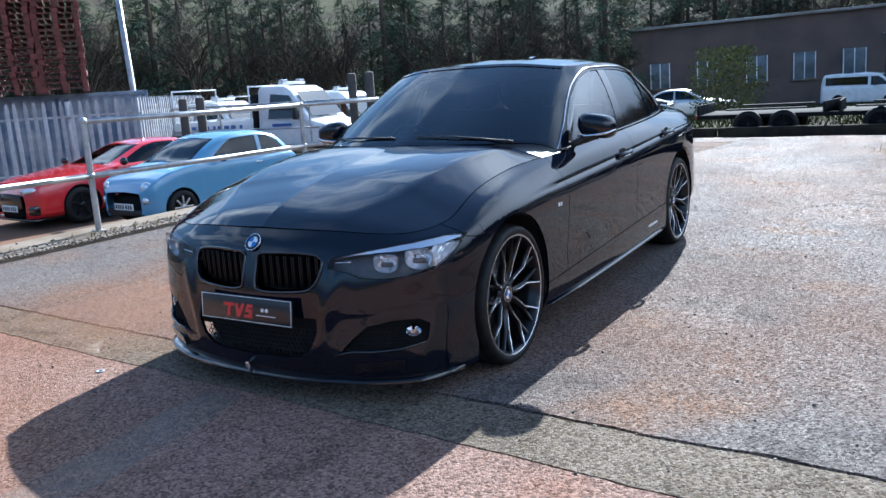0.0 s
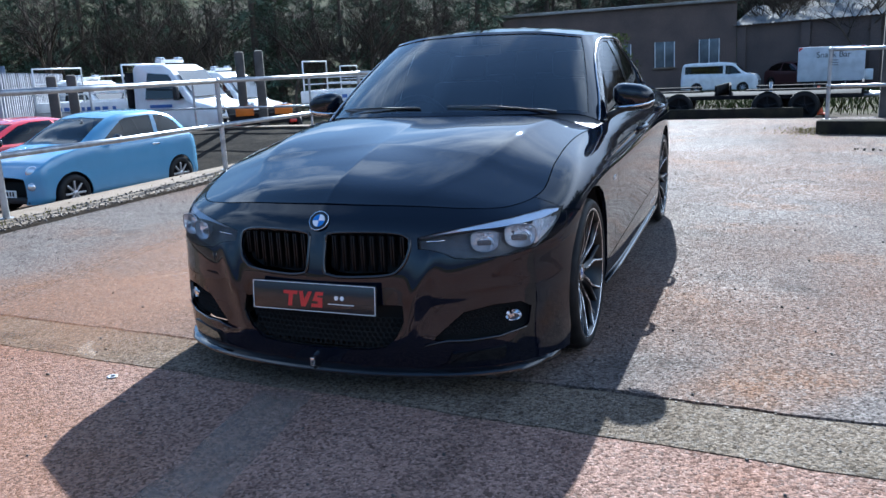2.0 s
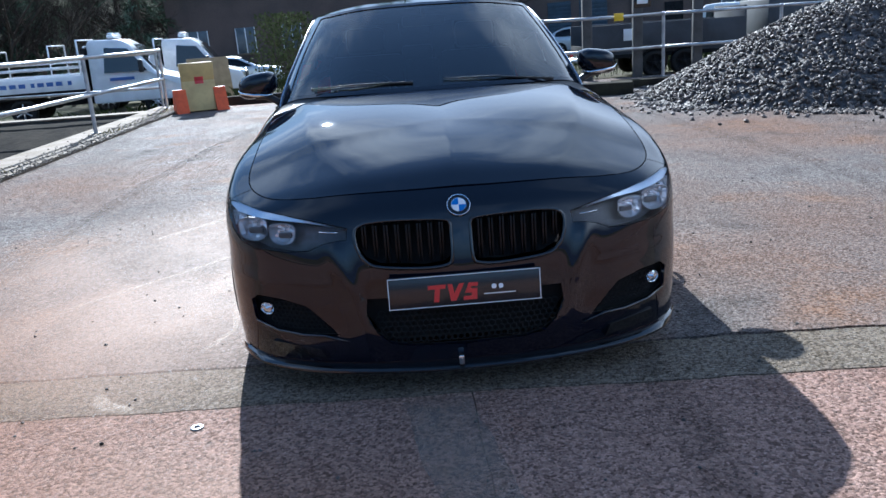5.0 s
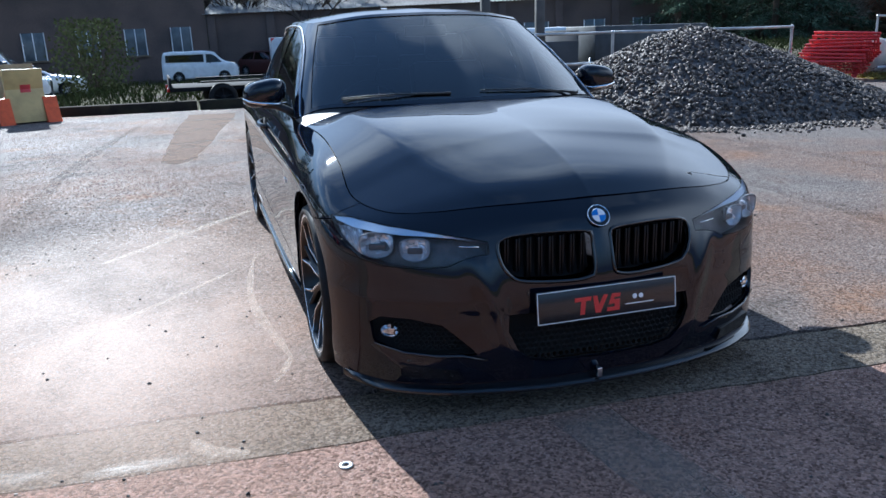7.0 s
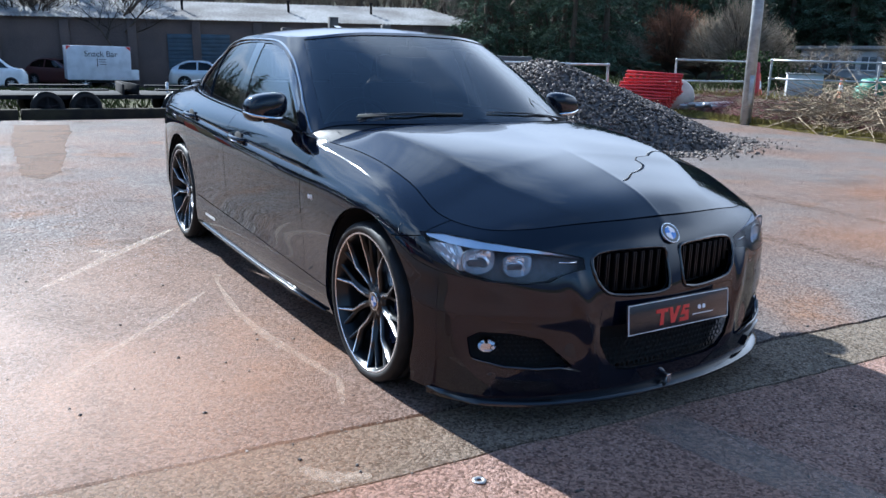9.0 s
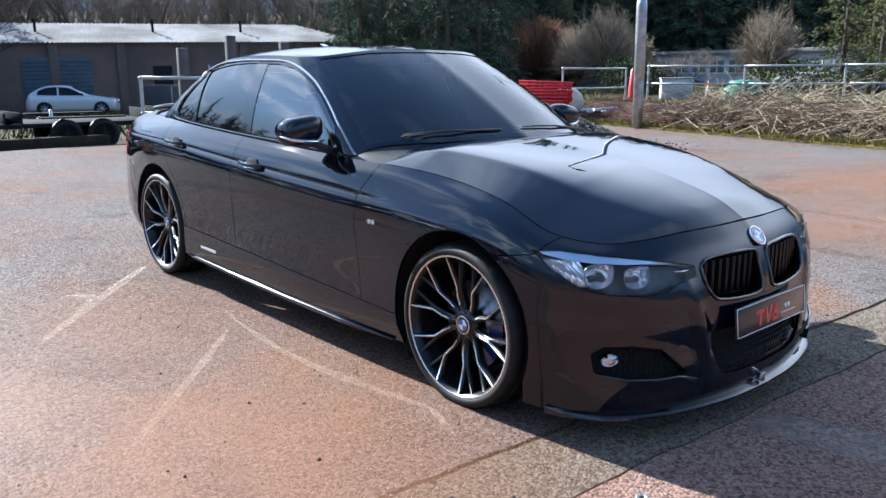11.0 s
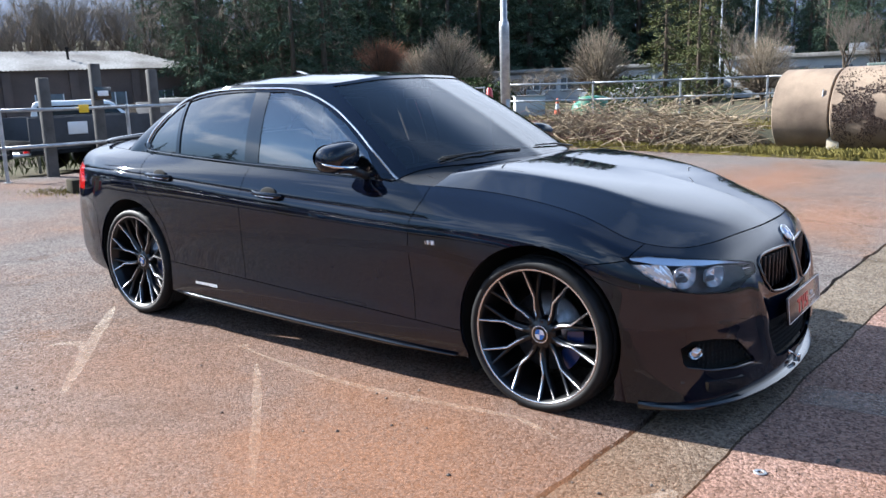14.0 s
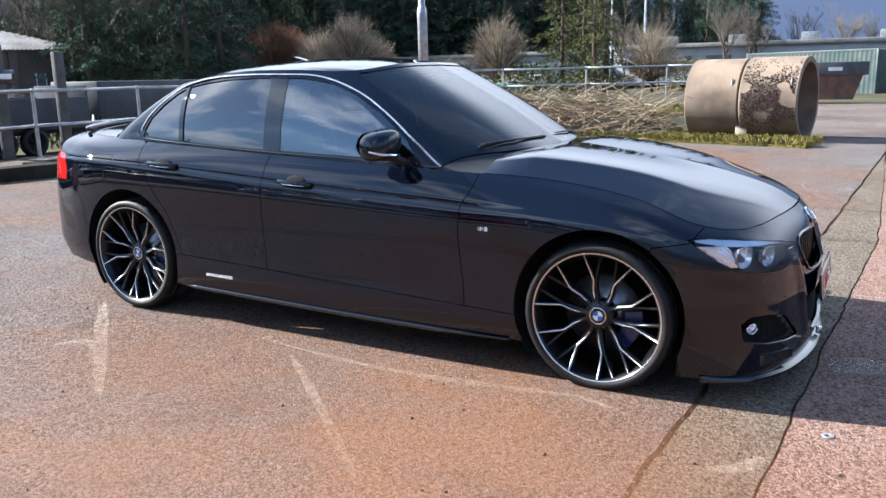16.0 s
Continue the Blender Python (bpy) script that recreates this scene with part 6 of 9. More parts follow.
# folding roadworks board on red feet at the end of the coping
SIGNFACE = material("buff_sign_face", (0.55, 0.40, 0.16), 0.5, vary=0.2, size=5, fine=0.08)
folding = thing("roadworks_sign", "folding buff roadworks board on red plastic feet", "road sign", pose(-3.85, 11.95, 0.0, 0, 0, 22))
for lean, y in ((16, -0.16), (-16, 0.16)):
    board = part("board", boxed((-0.30, -0.012, 0.02), (0.30, 0.012, 0.92), 0.01, m=Matrix.Translation((0, y, 0)) @ pose(0, 0, 0, -lean)), SIGNFACE, folding)
    part("dark_mark", boxed((-0.06, -0.017, 0.52), (0.10, -0.011, 0.66), 0.002, m=Matrix.Translation((0, y, 0)) @ pose(0, 0, 0, -lean)), REDPLASTIC, board)
for x in (-0.36, 0.36):
    bm = bmesh.new()
    prism(bm, [(-0.26, 0.0), (0.26, 0.0), (0.20, 0.10), (0.06, 0.42), (-0.06, 0.42), (-0.20, 0.10)], x - 0.11, x + 0.11, "x")
    part("foot", bm, ORANGE, folding, "orange-red plastic foot")
bm = bmesh.new()
lathe(bm, [(0.15, 0.0), (0.14, 0.5), (0.09, 1.05), (0.05, 1.10)], 16, "z")
o = tagged(part("barrier_post", bm, REDPLASTIC), "tall red plastic barrier post", "barrier post")
o.matrix_basis = pose(18.6, 13.1, 0.25)

# ---- gravel heap ----
PEBBLE = material("pebbles", (0.120, 0.096, 0.080), 0.6, specular=0.22, random_vary=0.88, island=True, fine=0.15, fine_size=90)


def heap_z(x, y):
    dx, dy = x - 6.05, y - 7.75
    q = math.atan2(dy, dx)
    r = math.hypot(dx, dy)
    reach = 2.55 + 0.95 * max(0, math.cos(q - 0.05)) - 0.15 * max(0, -math.sin(q)) + 0.35 * max(0, math.sin(q)) + 0.22 * noise.noise(Vector((math.cos(q) * 1.5, math.sin(q) * 1.5, 4)))
    f = r / reach
    if f >= 1.15:
        return -0.05
    return 1.36 * max(0.0, 1 - f) ** 0.92 * (1 + 0.0) - 0.10 * math.exp(-(r / 0.35) ** 2) + 0.03 * noise.noise(Vector((x * 2, y * 2, 0)))


bm = sheet(lambda x, y: (x, y, heap_z(x, y) - 0.02), np.arange(3.0, 10.2, 0.12), np.arange(4.9, 11.2, 0.12))
tagged(part("gravel_heap", bm, material("gravel_core", (0.07, 0.058, 0.052), 0.8, fine=0.5, fine_size=30, bump=0.03, bump_size=22, tint=(0.12, 0.10, 0.09), size=9)), "heap of dark rounded gravel on the yard", "gravel heap", kind="stuff")


def on_heap(g):
    x, y = g.uniform(3.1, 10.0), g.uniform(5.0, 10.4)
    z = heap_z(x, y)
    return (x, y, z) if z > 0.0 else None


scatter("heap_pebbles", 15500, on_heap, (0.020, 0.046), PEBBLE, "dark wet pebbles heaped on the yard", 0.75)


def heap_foot(g):
    q = g.uniform(-3.1, 0.6)
    r = 2.55 + 0.95 * max(0, math.cos(q)) + abs(g.normal(0, 0.35))
    return (6.05 + r * math.cos(q), 7.75 + r * math.sin(q) * 0.93, 0.012)


scatter("heap_stragglers", 900, heap_foot, (0.014, 0.04), PEBBLE, "pebbles strayed from the heap")

# stacked red barriers and tubes behind the heap
def barrier(m):
    b = thing("road_barrier", "red plastic road barrier leaning in a stack", "road barrier", m, "stacked barriers")
    for z in (0.03, 0.45, 0.92):
        part("rail", boxed((-1.0, -0.03, z), (1.0, 0.03, z + 0.09), 0.015), REDPLASTIC, b)
    bar = part("bar", boxed((0, -0.02, 0.05), (0.05, 0.02, 0.98), 0.008), REDPLASTIC, b)
    for k, x in enumerate(np.linspace(-0.97, 0.9, 9)):
        o = bar if k == 0 else share(bar, b)
        o.matrix_basis = pose(x, 0, 0)
    for x in (-0.7, 0.7):
        part("foot", boxed((x - 0.06, -0.25, 0), (x + 0.06, 0.25, 0.05), 0.01), REDPLASTIC, b)
    return b


first_barrier = barrier(pose(12.7, 11.9, 0.12, 62, 0, -52))
first_barrier.scale = (0.68, 0.62, 0.62)
for k in range(1, 9):
    copy_thing(first_barrier, pose(12.7 + 0.04 * k, 11.9 - 0.015 * k, 0.12 + 0.055 * k, 62 - 2.5 * k, 2 * math.sin(k), -52 + 3 * math.sin(2.2 * k)))
o = tagged(part("drum_lid", lathe(bmesh.new(), [(0.0005, 0.0), (0.42, 0.0), (0.46, 0.08), (0.42, 0.2), (0.0005, 0.22)], 28, "y"), material("cream_plastic", (0.6, 0.55, 0.45), 0.5, vary=0.2, size=4, fine=0.1)), "cream round drum beside the barriers", "drum")
o.matrix_basis = pose(13.5, 11.5, 0.42, 0, 0, -40)
for k in range(5):
    bm = bmesh.new()
    tube(bm, [(0, 0, 0), (1.5, 0.02, 0.0), (3.2, 0.0, 0.01)], 0.045, 10)
    o = tagged(part("steel_tube", bm, GALV), "loose galvanised scaffold tube on the bank", "tube", "scaffold tubes")
    o.matrix_basis = pose(13.0 + 0.15 * k, 10.9 - 0.11 * k, 0.26 + 0.04 * (k % 2), 0, -1.5, -12 + 2.0 * k)

# ---- lamp posts ----
def lamp_post(m, h, base, top, joint, label, head=True):
    p = thing("lamp_post", label, "lamp post", m)
    bm = bmesh.new()
    tube(bm, [(0, 0, -0.1), (0, 0, joint), (0, 0, joint + 0.12), (0, 0, joint + 0.13), (0, 0, h)], [base, base, base * 0.9, top, top * 0.8], 16)
    part("pole", bm, GALV, p)
    part("door", boxed((-0.05, -base - 0.006, 0.5), (0.05, -base + 0.02, 1.1), 0.004), GALV, p)
    if head:
        bm = bmesh.new()
        tube(bm, [(0, 0, h - 0.05), (0, -0.2, h + 0.12), (0, -0.9, h + 0.2)], 0.035, 10)
        part("arm", bm, GALV, p)
        part("lantern", boxed((-0.13, -1.45, h + 0.13), (0.13, -0.8, h + 0.27), 0.05), material("lantern_grey", (0.3, 0.3, 0.3), 0.5) if "lantern_grey" not in bpy.data.materials else bpy.data.materials["lantern_grey"], p)
    return p


lamp_post(pose(12.58, 8.66, -0.05, 0, -0.6, -30), 8.0, 0.115, 0.075, 2.75, "tall grey steel lamp post at the yard's kerb")
lamp_post(pose(-17.6, 12.7, -0.85, 0, -2.0, 30), 8.5, 0.10, 0.085, 1.5, "tall grey steel lamp post behind the container")
lamp_post(pose(52, 16.5, 0.3), 7.0, 0.10, 0.06, 1.2, "pale street lamp near the offices")
lamp_post(pose(47, 12.8, 0.3), 10.5, 0.12, 0.08, 1.2, "tall pale street lamp near the offices", False)

# ---- brushwood bank ----
bm = sheet(lambda u, v: (bank_line(u) + 0.10 + v * 1.5 + 0.12 * noise.noise(Vector((u * 1.3, v * 2, 3))), u, -0.02 + 0.48 * (math.sin(min(v, 1) * math.pi / 2) ** 0.8) * min(1, max(0.05, (u - 2.4) / 1.2)) + 0.07 * noise.noise(Vector((u * 2.1, v * 3, 0)))),
           np.arange(2.2, 12.6, 0.15), np.linspace(0, 1, 12))
tagged(part("bank", bm, EARTH, None, "low bare earth bank behind the kerb"), kind="structure", category="bank")
bm = bmesh.new()
edge_pts = [(bank_line(y) - 0.35 + 0.04 * noise.noise(Vector((y * 2, 0, 9))), y) for y in np.arange(0.2, 12.4, 0.3)]
prism(bm, edge_pts + [(x + 0.55 + 1.3 * min(1, max(0, (4.2 - y) / 1.5)), y) for x, y in edge_pts[::-1]], -0.05, 0.04, "z")
tagged(part("kerb", bm, material("mossy_verge", (0.17, 0.14, 0.03), 1.0, specular=0.06, tint=(0.10, 0.085, 0.05), size=4, bump=0.02, bump_size=30, fine=0.4, fine_size=60), None, "mossy low kerb at the yard's edge", smooth=False), kind="structure", category="kerb")

TWIG = material("dry_twigs", (0.27, 0.215, 0.15), 1.0, specular=0.06, random_vary=0.45, island=True, fine=0.2)
REDTWIG = material("red_twigs", (0.15, 0.065, 0.068), 1.0, specular=0.06, random_vary=0.45, island=True, fine=0.2)


def brush(name, count, y0, y1, mat, label, up=0.55, length=(0.35, 1.3), seed=3, radius=0.007, off=(0.0, 1.3)):
    rng = random.Random(seed)
    bm = bmesh.new()
    for _ in range(count):
        y = rng.uniform(y0, y1)
        x = bank_line(y) + rng.uniform(*off)
        z = 0.02 + 0.78 * min(1, (x - bank_line(y)) / 1.2) * rng.uniform(0.2, 1.0) + rng.uniform(0, 0.18)
        L, q, e = rng.uniform(*length), rng.uniform(0, 2 * math.pi), rng.uniform(-0.15, up)
        d = Vector((math.cos(q) * math.cos(e), math.sin(q) * math.cos(e), math.sin(e)))
        bend = Vector((rng.uniform(-0.3, 0.3), rng.uniform(-0.3, 0.3), rng.uniform(-0.08, 0.26))) * L
        p = Vector((x, y, z))
        tube(bm, [p - d * L * 0.4, p + bend * 0.6, p + d * L * 0.6], [radius, radius * 0.8, radius * 0.35], 3, caps=False)
    return tagged(part(name, bm, mat, None, label), kind="stuff")


brush("brushwood", 760, 3.4, 8.2, TWIG, "heap of pale cut brushwood on the bank", 0.7, (0.7, 2.2), 3, 0.012, (0.0, 1.1))
brush("loose_sticks", 520, 2.7, 8.6, TWIG, "thin broken sticks among the brushwood", 0.5, (0.25, 0.8), 13, 0.007, (-0.2, 1.0))
brush("bramble", 1300, 4.6, 11.6, REDTWIG, "tangle of dark red bramble stems on the bank", 0.8, (0.2, 0.8), 7, 0.005, (-0.1, 0.9))


def tufts(name, count, place, mat, label, h=(0.05, 0.16), seed=11):
    rng = random.Random(seed)
    bm = bmesh.new()
    for _ in range(count):
        x, y, z = place(rng)
        q, L, lean = rng.uniform(0, 6.28), rng.uniform(*h), rng.uniform(0.1, 0.9)
        w = 0.004 + 0.02 * L
        d = Vector((math.cos(q), math.sin(q), 0))
        s = Vector((-d.y, d.x, 0)) * w
        p = Vector((x, y, z))
        t = p + d * L * lean + Vector((0, 0, L))
        m = p + d * L * lean * 0.35 + Vector((0, 0, L * 0.6))
        v = [bm.verts.new(c) for c in (p - s, p + s, m + s * 0.7, t, m - s * 0.7)]
        bm.faces.new(v)
    return tagged(part(name, bm, mat, None, label, smooth=False), kind="stuff")


tufts("pipe_grass", 2600, lambda g: (lambda y: (bank_line(y) + g.uniform(-0.2, 1.0), y, 0.035))(g.uniform(0.0, 3.2)), GRASS, "dry grass round the pipe rings", (0.03, 0.14), 14)
tufts("verge_grass", 9000, lambda g: (lambda y: (bank_line(y) + g.gauss(-0.1, 0.14), y, 0.02))(g.uniform(0.1, 12.3)), GRASS, "dry yellow-green grass along the kerb")
tufts("coping_moss", 260, lambda g: (-4.42 - abs(g.gauss(0, 0.12)), g.choice((2.1, 5.0, 8.9, 11.5, 12.6)) + g.gauss(0, 0.5), 0.035), GRASS, "sparse moss and weeds on the coping", (0.01, 0.05), 5)
tufts("gap_grass", 700, lambda g: (2.35 + g.gauss(0, 0.22), 9.85 + g.gauss(0, 0.3), 0.0), GRASS, "brown grass by the kerb block", (0.01, 0.04), 6)
tufts("field_grass", 12000, lambda g: (lambda x, y: (x, y, height(x, y)))(g.uniform(-8, 26), g.uniform(15, 34)), material("meadow_grass", (0.05, 0.06, 0.022), 1.0, specular=0.06, random_vary=0.4, island=True, fine=0.2), "rough green grass beyond the yard", (0.1, 0.35), 8)
tufts("bank_grass", 3500, lambda g: (lambda y: (bank_line(y) + 1.5 + abs(g.gauss(0, 1.6)), y, 0.36))(g.uniform(1.5, 14)), GRASS, "tussocky dry grass on top of the bank", (0.05, 0.2), 9)

# ---- concrete pipe rings ----
PIPE = material("pipe_concrete", (0.27, 0.20, 0.14), 0.85, tint=(0.13, 0.092, 0.065), size=1.3, bump=0.004, bump_size=45, fine=0.18, fine_size=90)
axis = Vector((0.16, 0.987, 0)).normalized()
for k, (along, length, radius) in enumerate(((0.0, 1.02, 0.775), (1.08, 0.98, 0.765))):
    bm = lathe(bmesh.new(), [(radius - 0.10, 0.0), (radius - 0.012, 0.0), (radius, 0.012), (radius, length - 0.012), (radius - 0.012, length), (radius - 0.10, length)], 64, "y", closed=True)
    bmesh.ops.recalc_face_normals(bm, faces=bm.faces[:])
    ringed = tagged(part("concrete_pipe", bm, PIPE), ("buff concrete pipe ring with a dark mossy stain on its flank" if k == 0 else "plain buff concrete pipe ring lying on its side"), "concrete pipe", "pipe rings")
    p = Vector((12.30, 0.36, radius - 0.03)) + axis * along
    ringed.matrix_basis = Matrix.Translation(p) @ pose(0, 0, 0, 0, 0, math.degrees(math.atan2(axis.y, axis.x)) - 90 + (0 if k == 0 else 2))
    if k == 0:
        # moss and dirt clinging to the flank
        rng = random.Random(4)
        bm = bmesh.new()
        for _ in range(4200):
            a, q = rng.uniform(0.04, length - 0.04), math.pi - 0.05 + rng.gauss(0, 0.42)
            if noise.noise(Vector((a * 3, q * 3, 1))) < -0.22:
                continue
            stone_mesh(bm, ((radius + 0.002) * math.cos(q), a, (radius + 0.002) * math.sin(q)), rng.uniform(0.005, 0.017), 0.4)
        part("moss", bm, material("dark_moss", (0.045, 0.025, 0.018), 0.9, random_vary=0.5, island=True, fine=0.3), ringed, "dark dry moss on the concrete")
        tagged(bpy.data.objects["moss"], kind="stuff")
    bm = bmesh.new()
    tube(bm, [(-radius + 0.09, length * 0.12, 0.05), (-radius + 0.06, length * 0.12, 0.12), (-radius + 0.06, length * 0.12, 0.34), (-radius + 0.09, length * 0.12, 0.4)], 0.012, 8)
    part("step_iron", bm, GALV, ringed)
ends = lathe(bmesh.new(), [(0.0005, 0.0), (0.66, 0.0), (0.66, 0.06), (0.0005, 0.06)], 40, "y")
part("base", ends, PIPE, ringed).matrix_basis = pose(0, 0.90, 0)
o = tagged(part("packing_board", boxed((-0.02, -0.10, 0), (0.02, 0.10, 0.55), 0.004), material("pale_board", (0.5, 0.42, 0.3), 0.7, vary=0.2, size=8, fine=0.2)), "pale board wedged between the pipe rings", "board")
o.matrix_basis = pose(11.78, 1.42, -0.02, 0, 24, 10)

# ---- other vehicles ----
ALLOY = material("dull_alloy", (0.5, 0.5, 0.52), 0.35, 0.8, fine=0.1)
CARGLASS = glass("car_glass", (0.10, 0.12, 0.12), 1.5)
HEADCLEAR = material("lamp_silver", (0.72, 0.74, 0.76), 0.12, 0.7, 0.8, fine=0.08)
PLATEWHITE = material("plate_white", (0.75, 0.75, 0.72), 0.35, fine=0.05)
PLATEBAR = material("plate_bar", (0.02, 0.02, 0.02), 0.5, fine=0.1)


def plain_wheel(parent, m, r, width, rim_mat, spokes=8):
    w = part("wheel", lathe(bmesh.new(), [(r * 0.68, width * 0.45), (r * 0.8, width * 0.5), (r * 0.95, width * 0.42), (r, width * 0.2), (r, -width * 0.3), (r * 0.9, -width * 0.5), (r * 0.6, -width * 0.5)], 36), RUBBER, parent)
    w.matrix_basis = m
    part("rim", lathe(bmesh.new(), [(r * 0.70, width * 0.46), (r * 0.66, width * 0.44), (r * 0.62, width * 0.2), (r * 0.18, width * 0.18)], 32), DARKSTEEL, w)
    bm = bmesh.new()
    for k in range(spokes):
        a = 2 * math.pi * k / spokes
        box(bm, (width * 0.28, -r * 0.055, r * 0.05), (width * 0.42, r * 0.055, r * 0.67), 0.008, m=pose(0, 0, 0, math.degrees(a)))
    lathe(bm, [(0.0005, width * 0.46), (r * 0.14, width * 0.46), (r * 0.18, width * 0.36), (r * 0.18, width * 0.2)], 20)
    part("spokes", bm, rim_mat, w)
    return w


def small_car(name, label, m, paint, keys, wheels, r, track, windows, nose, rim_mat, glass_mat=None, spokes=8, plate=True, group=""):
    """A road car: sections (along, half width, belt height, roof height, roof half width), cut for arches and glass. Its nose is at -y."""
    car_ = thing(name, label, "car", m, group)
    at = spline(keys)
    y0, y1 = keys[0][0], keys[-1][0]

    def point(y, v):
        w, zb, zr, wr = at(y)
        prof = [(w * 0.90, 0.20), (w * 0.985, 0.27), (w, 0.42), (w * 0.995, zb * 0.80), (w * 0.965, zb * 0.96)]
        if zr - zb > 0.03:
            prof += [(w * 0.93, zb + 0.01), (wr + (w * 0.93 - wr) * 0.52, zb + (zr - zb) * 0.56), (wr * 0.98, zr - 0.05 * min(1, (zr - zb) * 3)), (wr * 0.6, zr - 0.004), (0.0, zr + 0.008)]
        else:
            prof += [(w * 0.93, zb + 0.005), (w * 0.85, zb + 0.012), (w * 0.7, zb + 0.02), (w * 0.4, max(zb + 0.03, zr)), (0.0, max(zb + 0.035, zr))]
        k = v * (len(prof) - 1)
        i = min(int(k), len(prof) - 2)
        u = k - i
        l = [np.array(prof[min(max(j, 0), len(prof) - 1)]) for j in (i - 1, i, i + 1, i + 2)]
        x, z = 0.5 * (2 * l[1] + (l[2] - l[0]) * u + (2 * l[0] - 5 * l[1] + 4 * l[2] - l[3]) * u * u + (3 * l[1] - l[0] - 3 * l[2] + l[3]) * u**3)
        return Vector((max(0.0, x) if v < 1 else 0.0, y, z))

    body = orient(sheet(point, np.linspace(y0, y1, 70), np.linspace(0, 1, 37)), (0, (y0 + y1) / 2, 0.5))
    side = lambda c: c.x > track * 0.55
    for y in wheels:
        score(body, arch(y, r, r * 1.13, 1.0, 18), 9, where=side)
    for outline, mark, axes, where in windows:
        score(body, outline, mark, axes, where=where, over=(0,))
    part("body", rim(piece(body, (0,), both=True), 0.0, 0.02), paint, car_)
    for mark, nm in ((3, "windscreen"), (4, "side_window"), (5, "rear_side_window"), (6, "rear_window")):
        pc = piece(body, (mark,))
        if pc.faces:
            if nm in ("windscreen", "rear_window"):
                pc.free()
                part(nm, pushed(piece(body, (mark,), both=True), -0.006), glass_mat or CARGLASS, car_)
            else:
                part(nm, mirrored(pushed(pc, -0.006)), glass_mat or CARGLASS, car_)
                part(nm, pushed(pc, -0.006), glass_mat or CARGLASS, car_)
        else:
            pc.free()
    nosey = np.array([f.calc_center_median() for f in body.faces if f.calc_center_median().y < y0 + 1.2])

    def front(x, z):
        return float(nosey[np.argmin((nosey[:, 0] - abs(x)) ** 2 + (nosey[:, 2] - z) ** 2), 1])
    nose(car_, front)
    for y in wheels:
        for sx in (1, -1):
            plain_wheel(car_, Matrix.Translation((sx * track, y, r)) @ pose(0, 0, 0, 0, 0, 0 if sx > 0 else 180), r, 0.2, rim_mat, spokes)
            bm = bmesh.new()
            ring = [(y + r * 1.14 * math.cos(q), r + r * 1.14 * math.sin(q)) for q in (math.pi * (1.15 - 1.3 * j / 16) for j in range(17))]
            bm.faces.new([bm.verts.new((sx * (track - 0.16), a, b)) for a, b in ring])
            part("arch_liner", bm, DARK, car_)
    part("underbody", boxed((-track * 0.95, y0 + 0.25, 0.16), (track * 0.95, y1 - 0.2, 0.5), 0.03), DARK, car_)
    part("seat", boxed((-0.5, wheels[0] + 1.1, 0.45), (0.5, wheels[0] + 1.35, 1.0), 0.08), LEATHER, car_)
    for sx in (1, -1):
        ym = wheels[0] + 0.85
        zb = at(ym)[1]
        bm = bmesh.new()
        bmesh.ops.create_uvsphere(bm, u_segments=14, v_segments=8, radius=1, matrix=Matrix.Translation((sx * (at(ym)[0] + 0.09), ym, zb + 0.08)) @ Matrix.Diagonal((0.10, 0.06, 0.075, 1)))
        part("door_mirror", bm, GLOSS, car_)
        yh = wheels[0] + 1.75
        part("door_handle", boxed((sx * at(yh)[0] - 0.012, yh - 0.08, zb - 0.10), (sx * at(yh)[0] + 0.012, yh + 0.08, zb - 0.075), 0.008), CHROME if "blue" in label else paint, car_)
    if plate:
        z = 0.36
        pl = part("number_plate", boxed((-0.26, front(0, z) - 0.03, z - 0.055), (0.26, front(0, z) - 0.012, z + 0.055), 0.004), PLATEWHITE, car_)
        for k in range(7):
            x = -0.225 + 0.065 * k + (0.02 if k > 3 else 0)
            part("bar", boxed((x, front(0, z) - 0.0325, z - 0.035), (x + 0.038, front(0, z) - 0.029, z + 0.035)), PLATEBAR, pl)
    body.free()
    return car_


def ball_lamp(parent, x, y, z, r, mat, name="headlamp", turn=0.0, tall=1.0):
    bm = bmesh.new()
    bmesh.ops.create_uvsphere(bm, u_segments=20, v_segments=10, radius=1, matrix=Matrix.Translation((x, y, z)) @ pose(0, 0, 0, 0, 0, turn) @ Matrix.Diagonal((r, r * 0.5, r * tall, 1)))
    return part(name, bm, mat, parent)


SKYBLUE = material("pale_blue_paint", (0.115, 0.29, 0.46), 0.25, 0, 0.9, fine=0.05, vary=0.06, size=3)
RED = material("bright_red_paint", (0.52, 0.012, 0.018), 0.25, 0, 0.9, fine=0.05, vary=0.08, size=3)


def blue_nose(c, front):
    for sx in (1, -1):
        ball_lamp(c, sx * 0.56, front(0.56, 0.66) + 0.03, 0.66, 0.115, HEADCLEAR, turn=sx * 25)
        ball_lamp(c, sx * 0.58, front(0.58, 0.47) + 0.01, 0.47, 0.062, HEADCLEAR, "side_lamp", sx * 25)
    part("chrome_bar", boxed((-0.22, front(0, 0.62) - 0.012, 0.605), (0.22, front(0, 0.62) + 0.01, 0.62), 0.004), CHROME, c)
    part("lower_grille", boxed((-0.52, front(0.3, 0.26) - 0.02, 0.21), (0.52, front(0.2, 0.26) + 0.08, 0.31), 0.02), PLASTIC, c, "black lower grille")


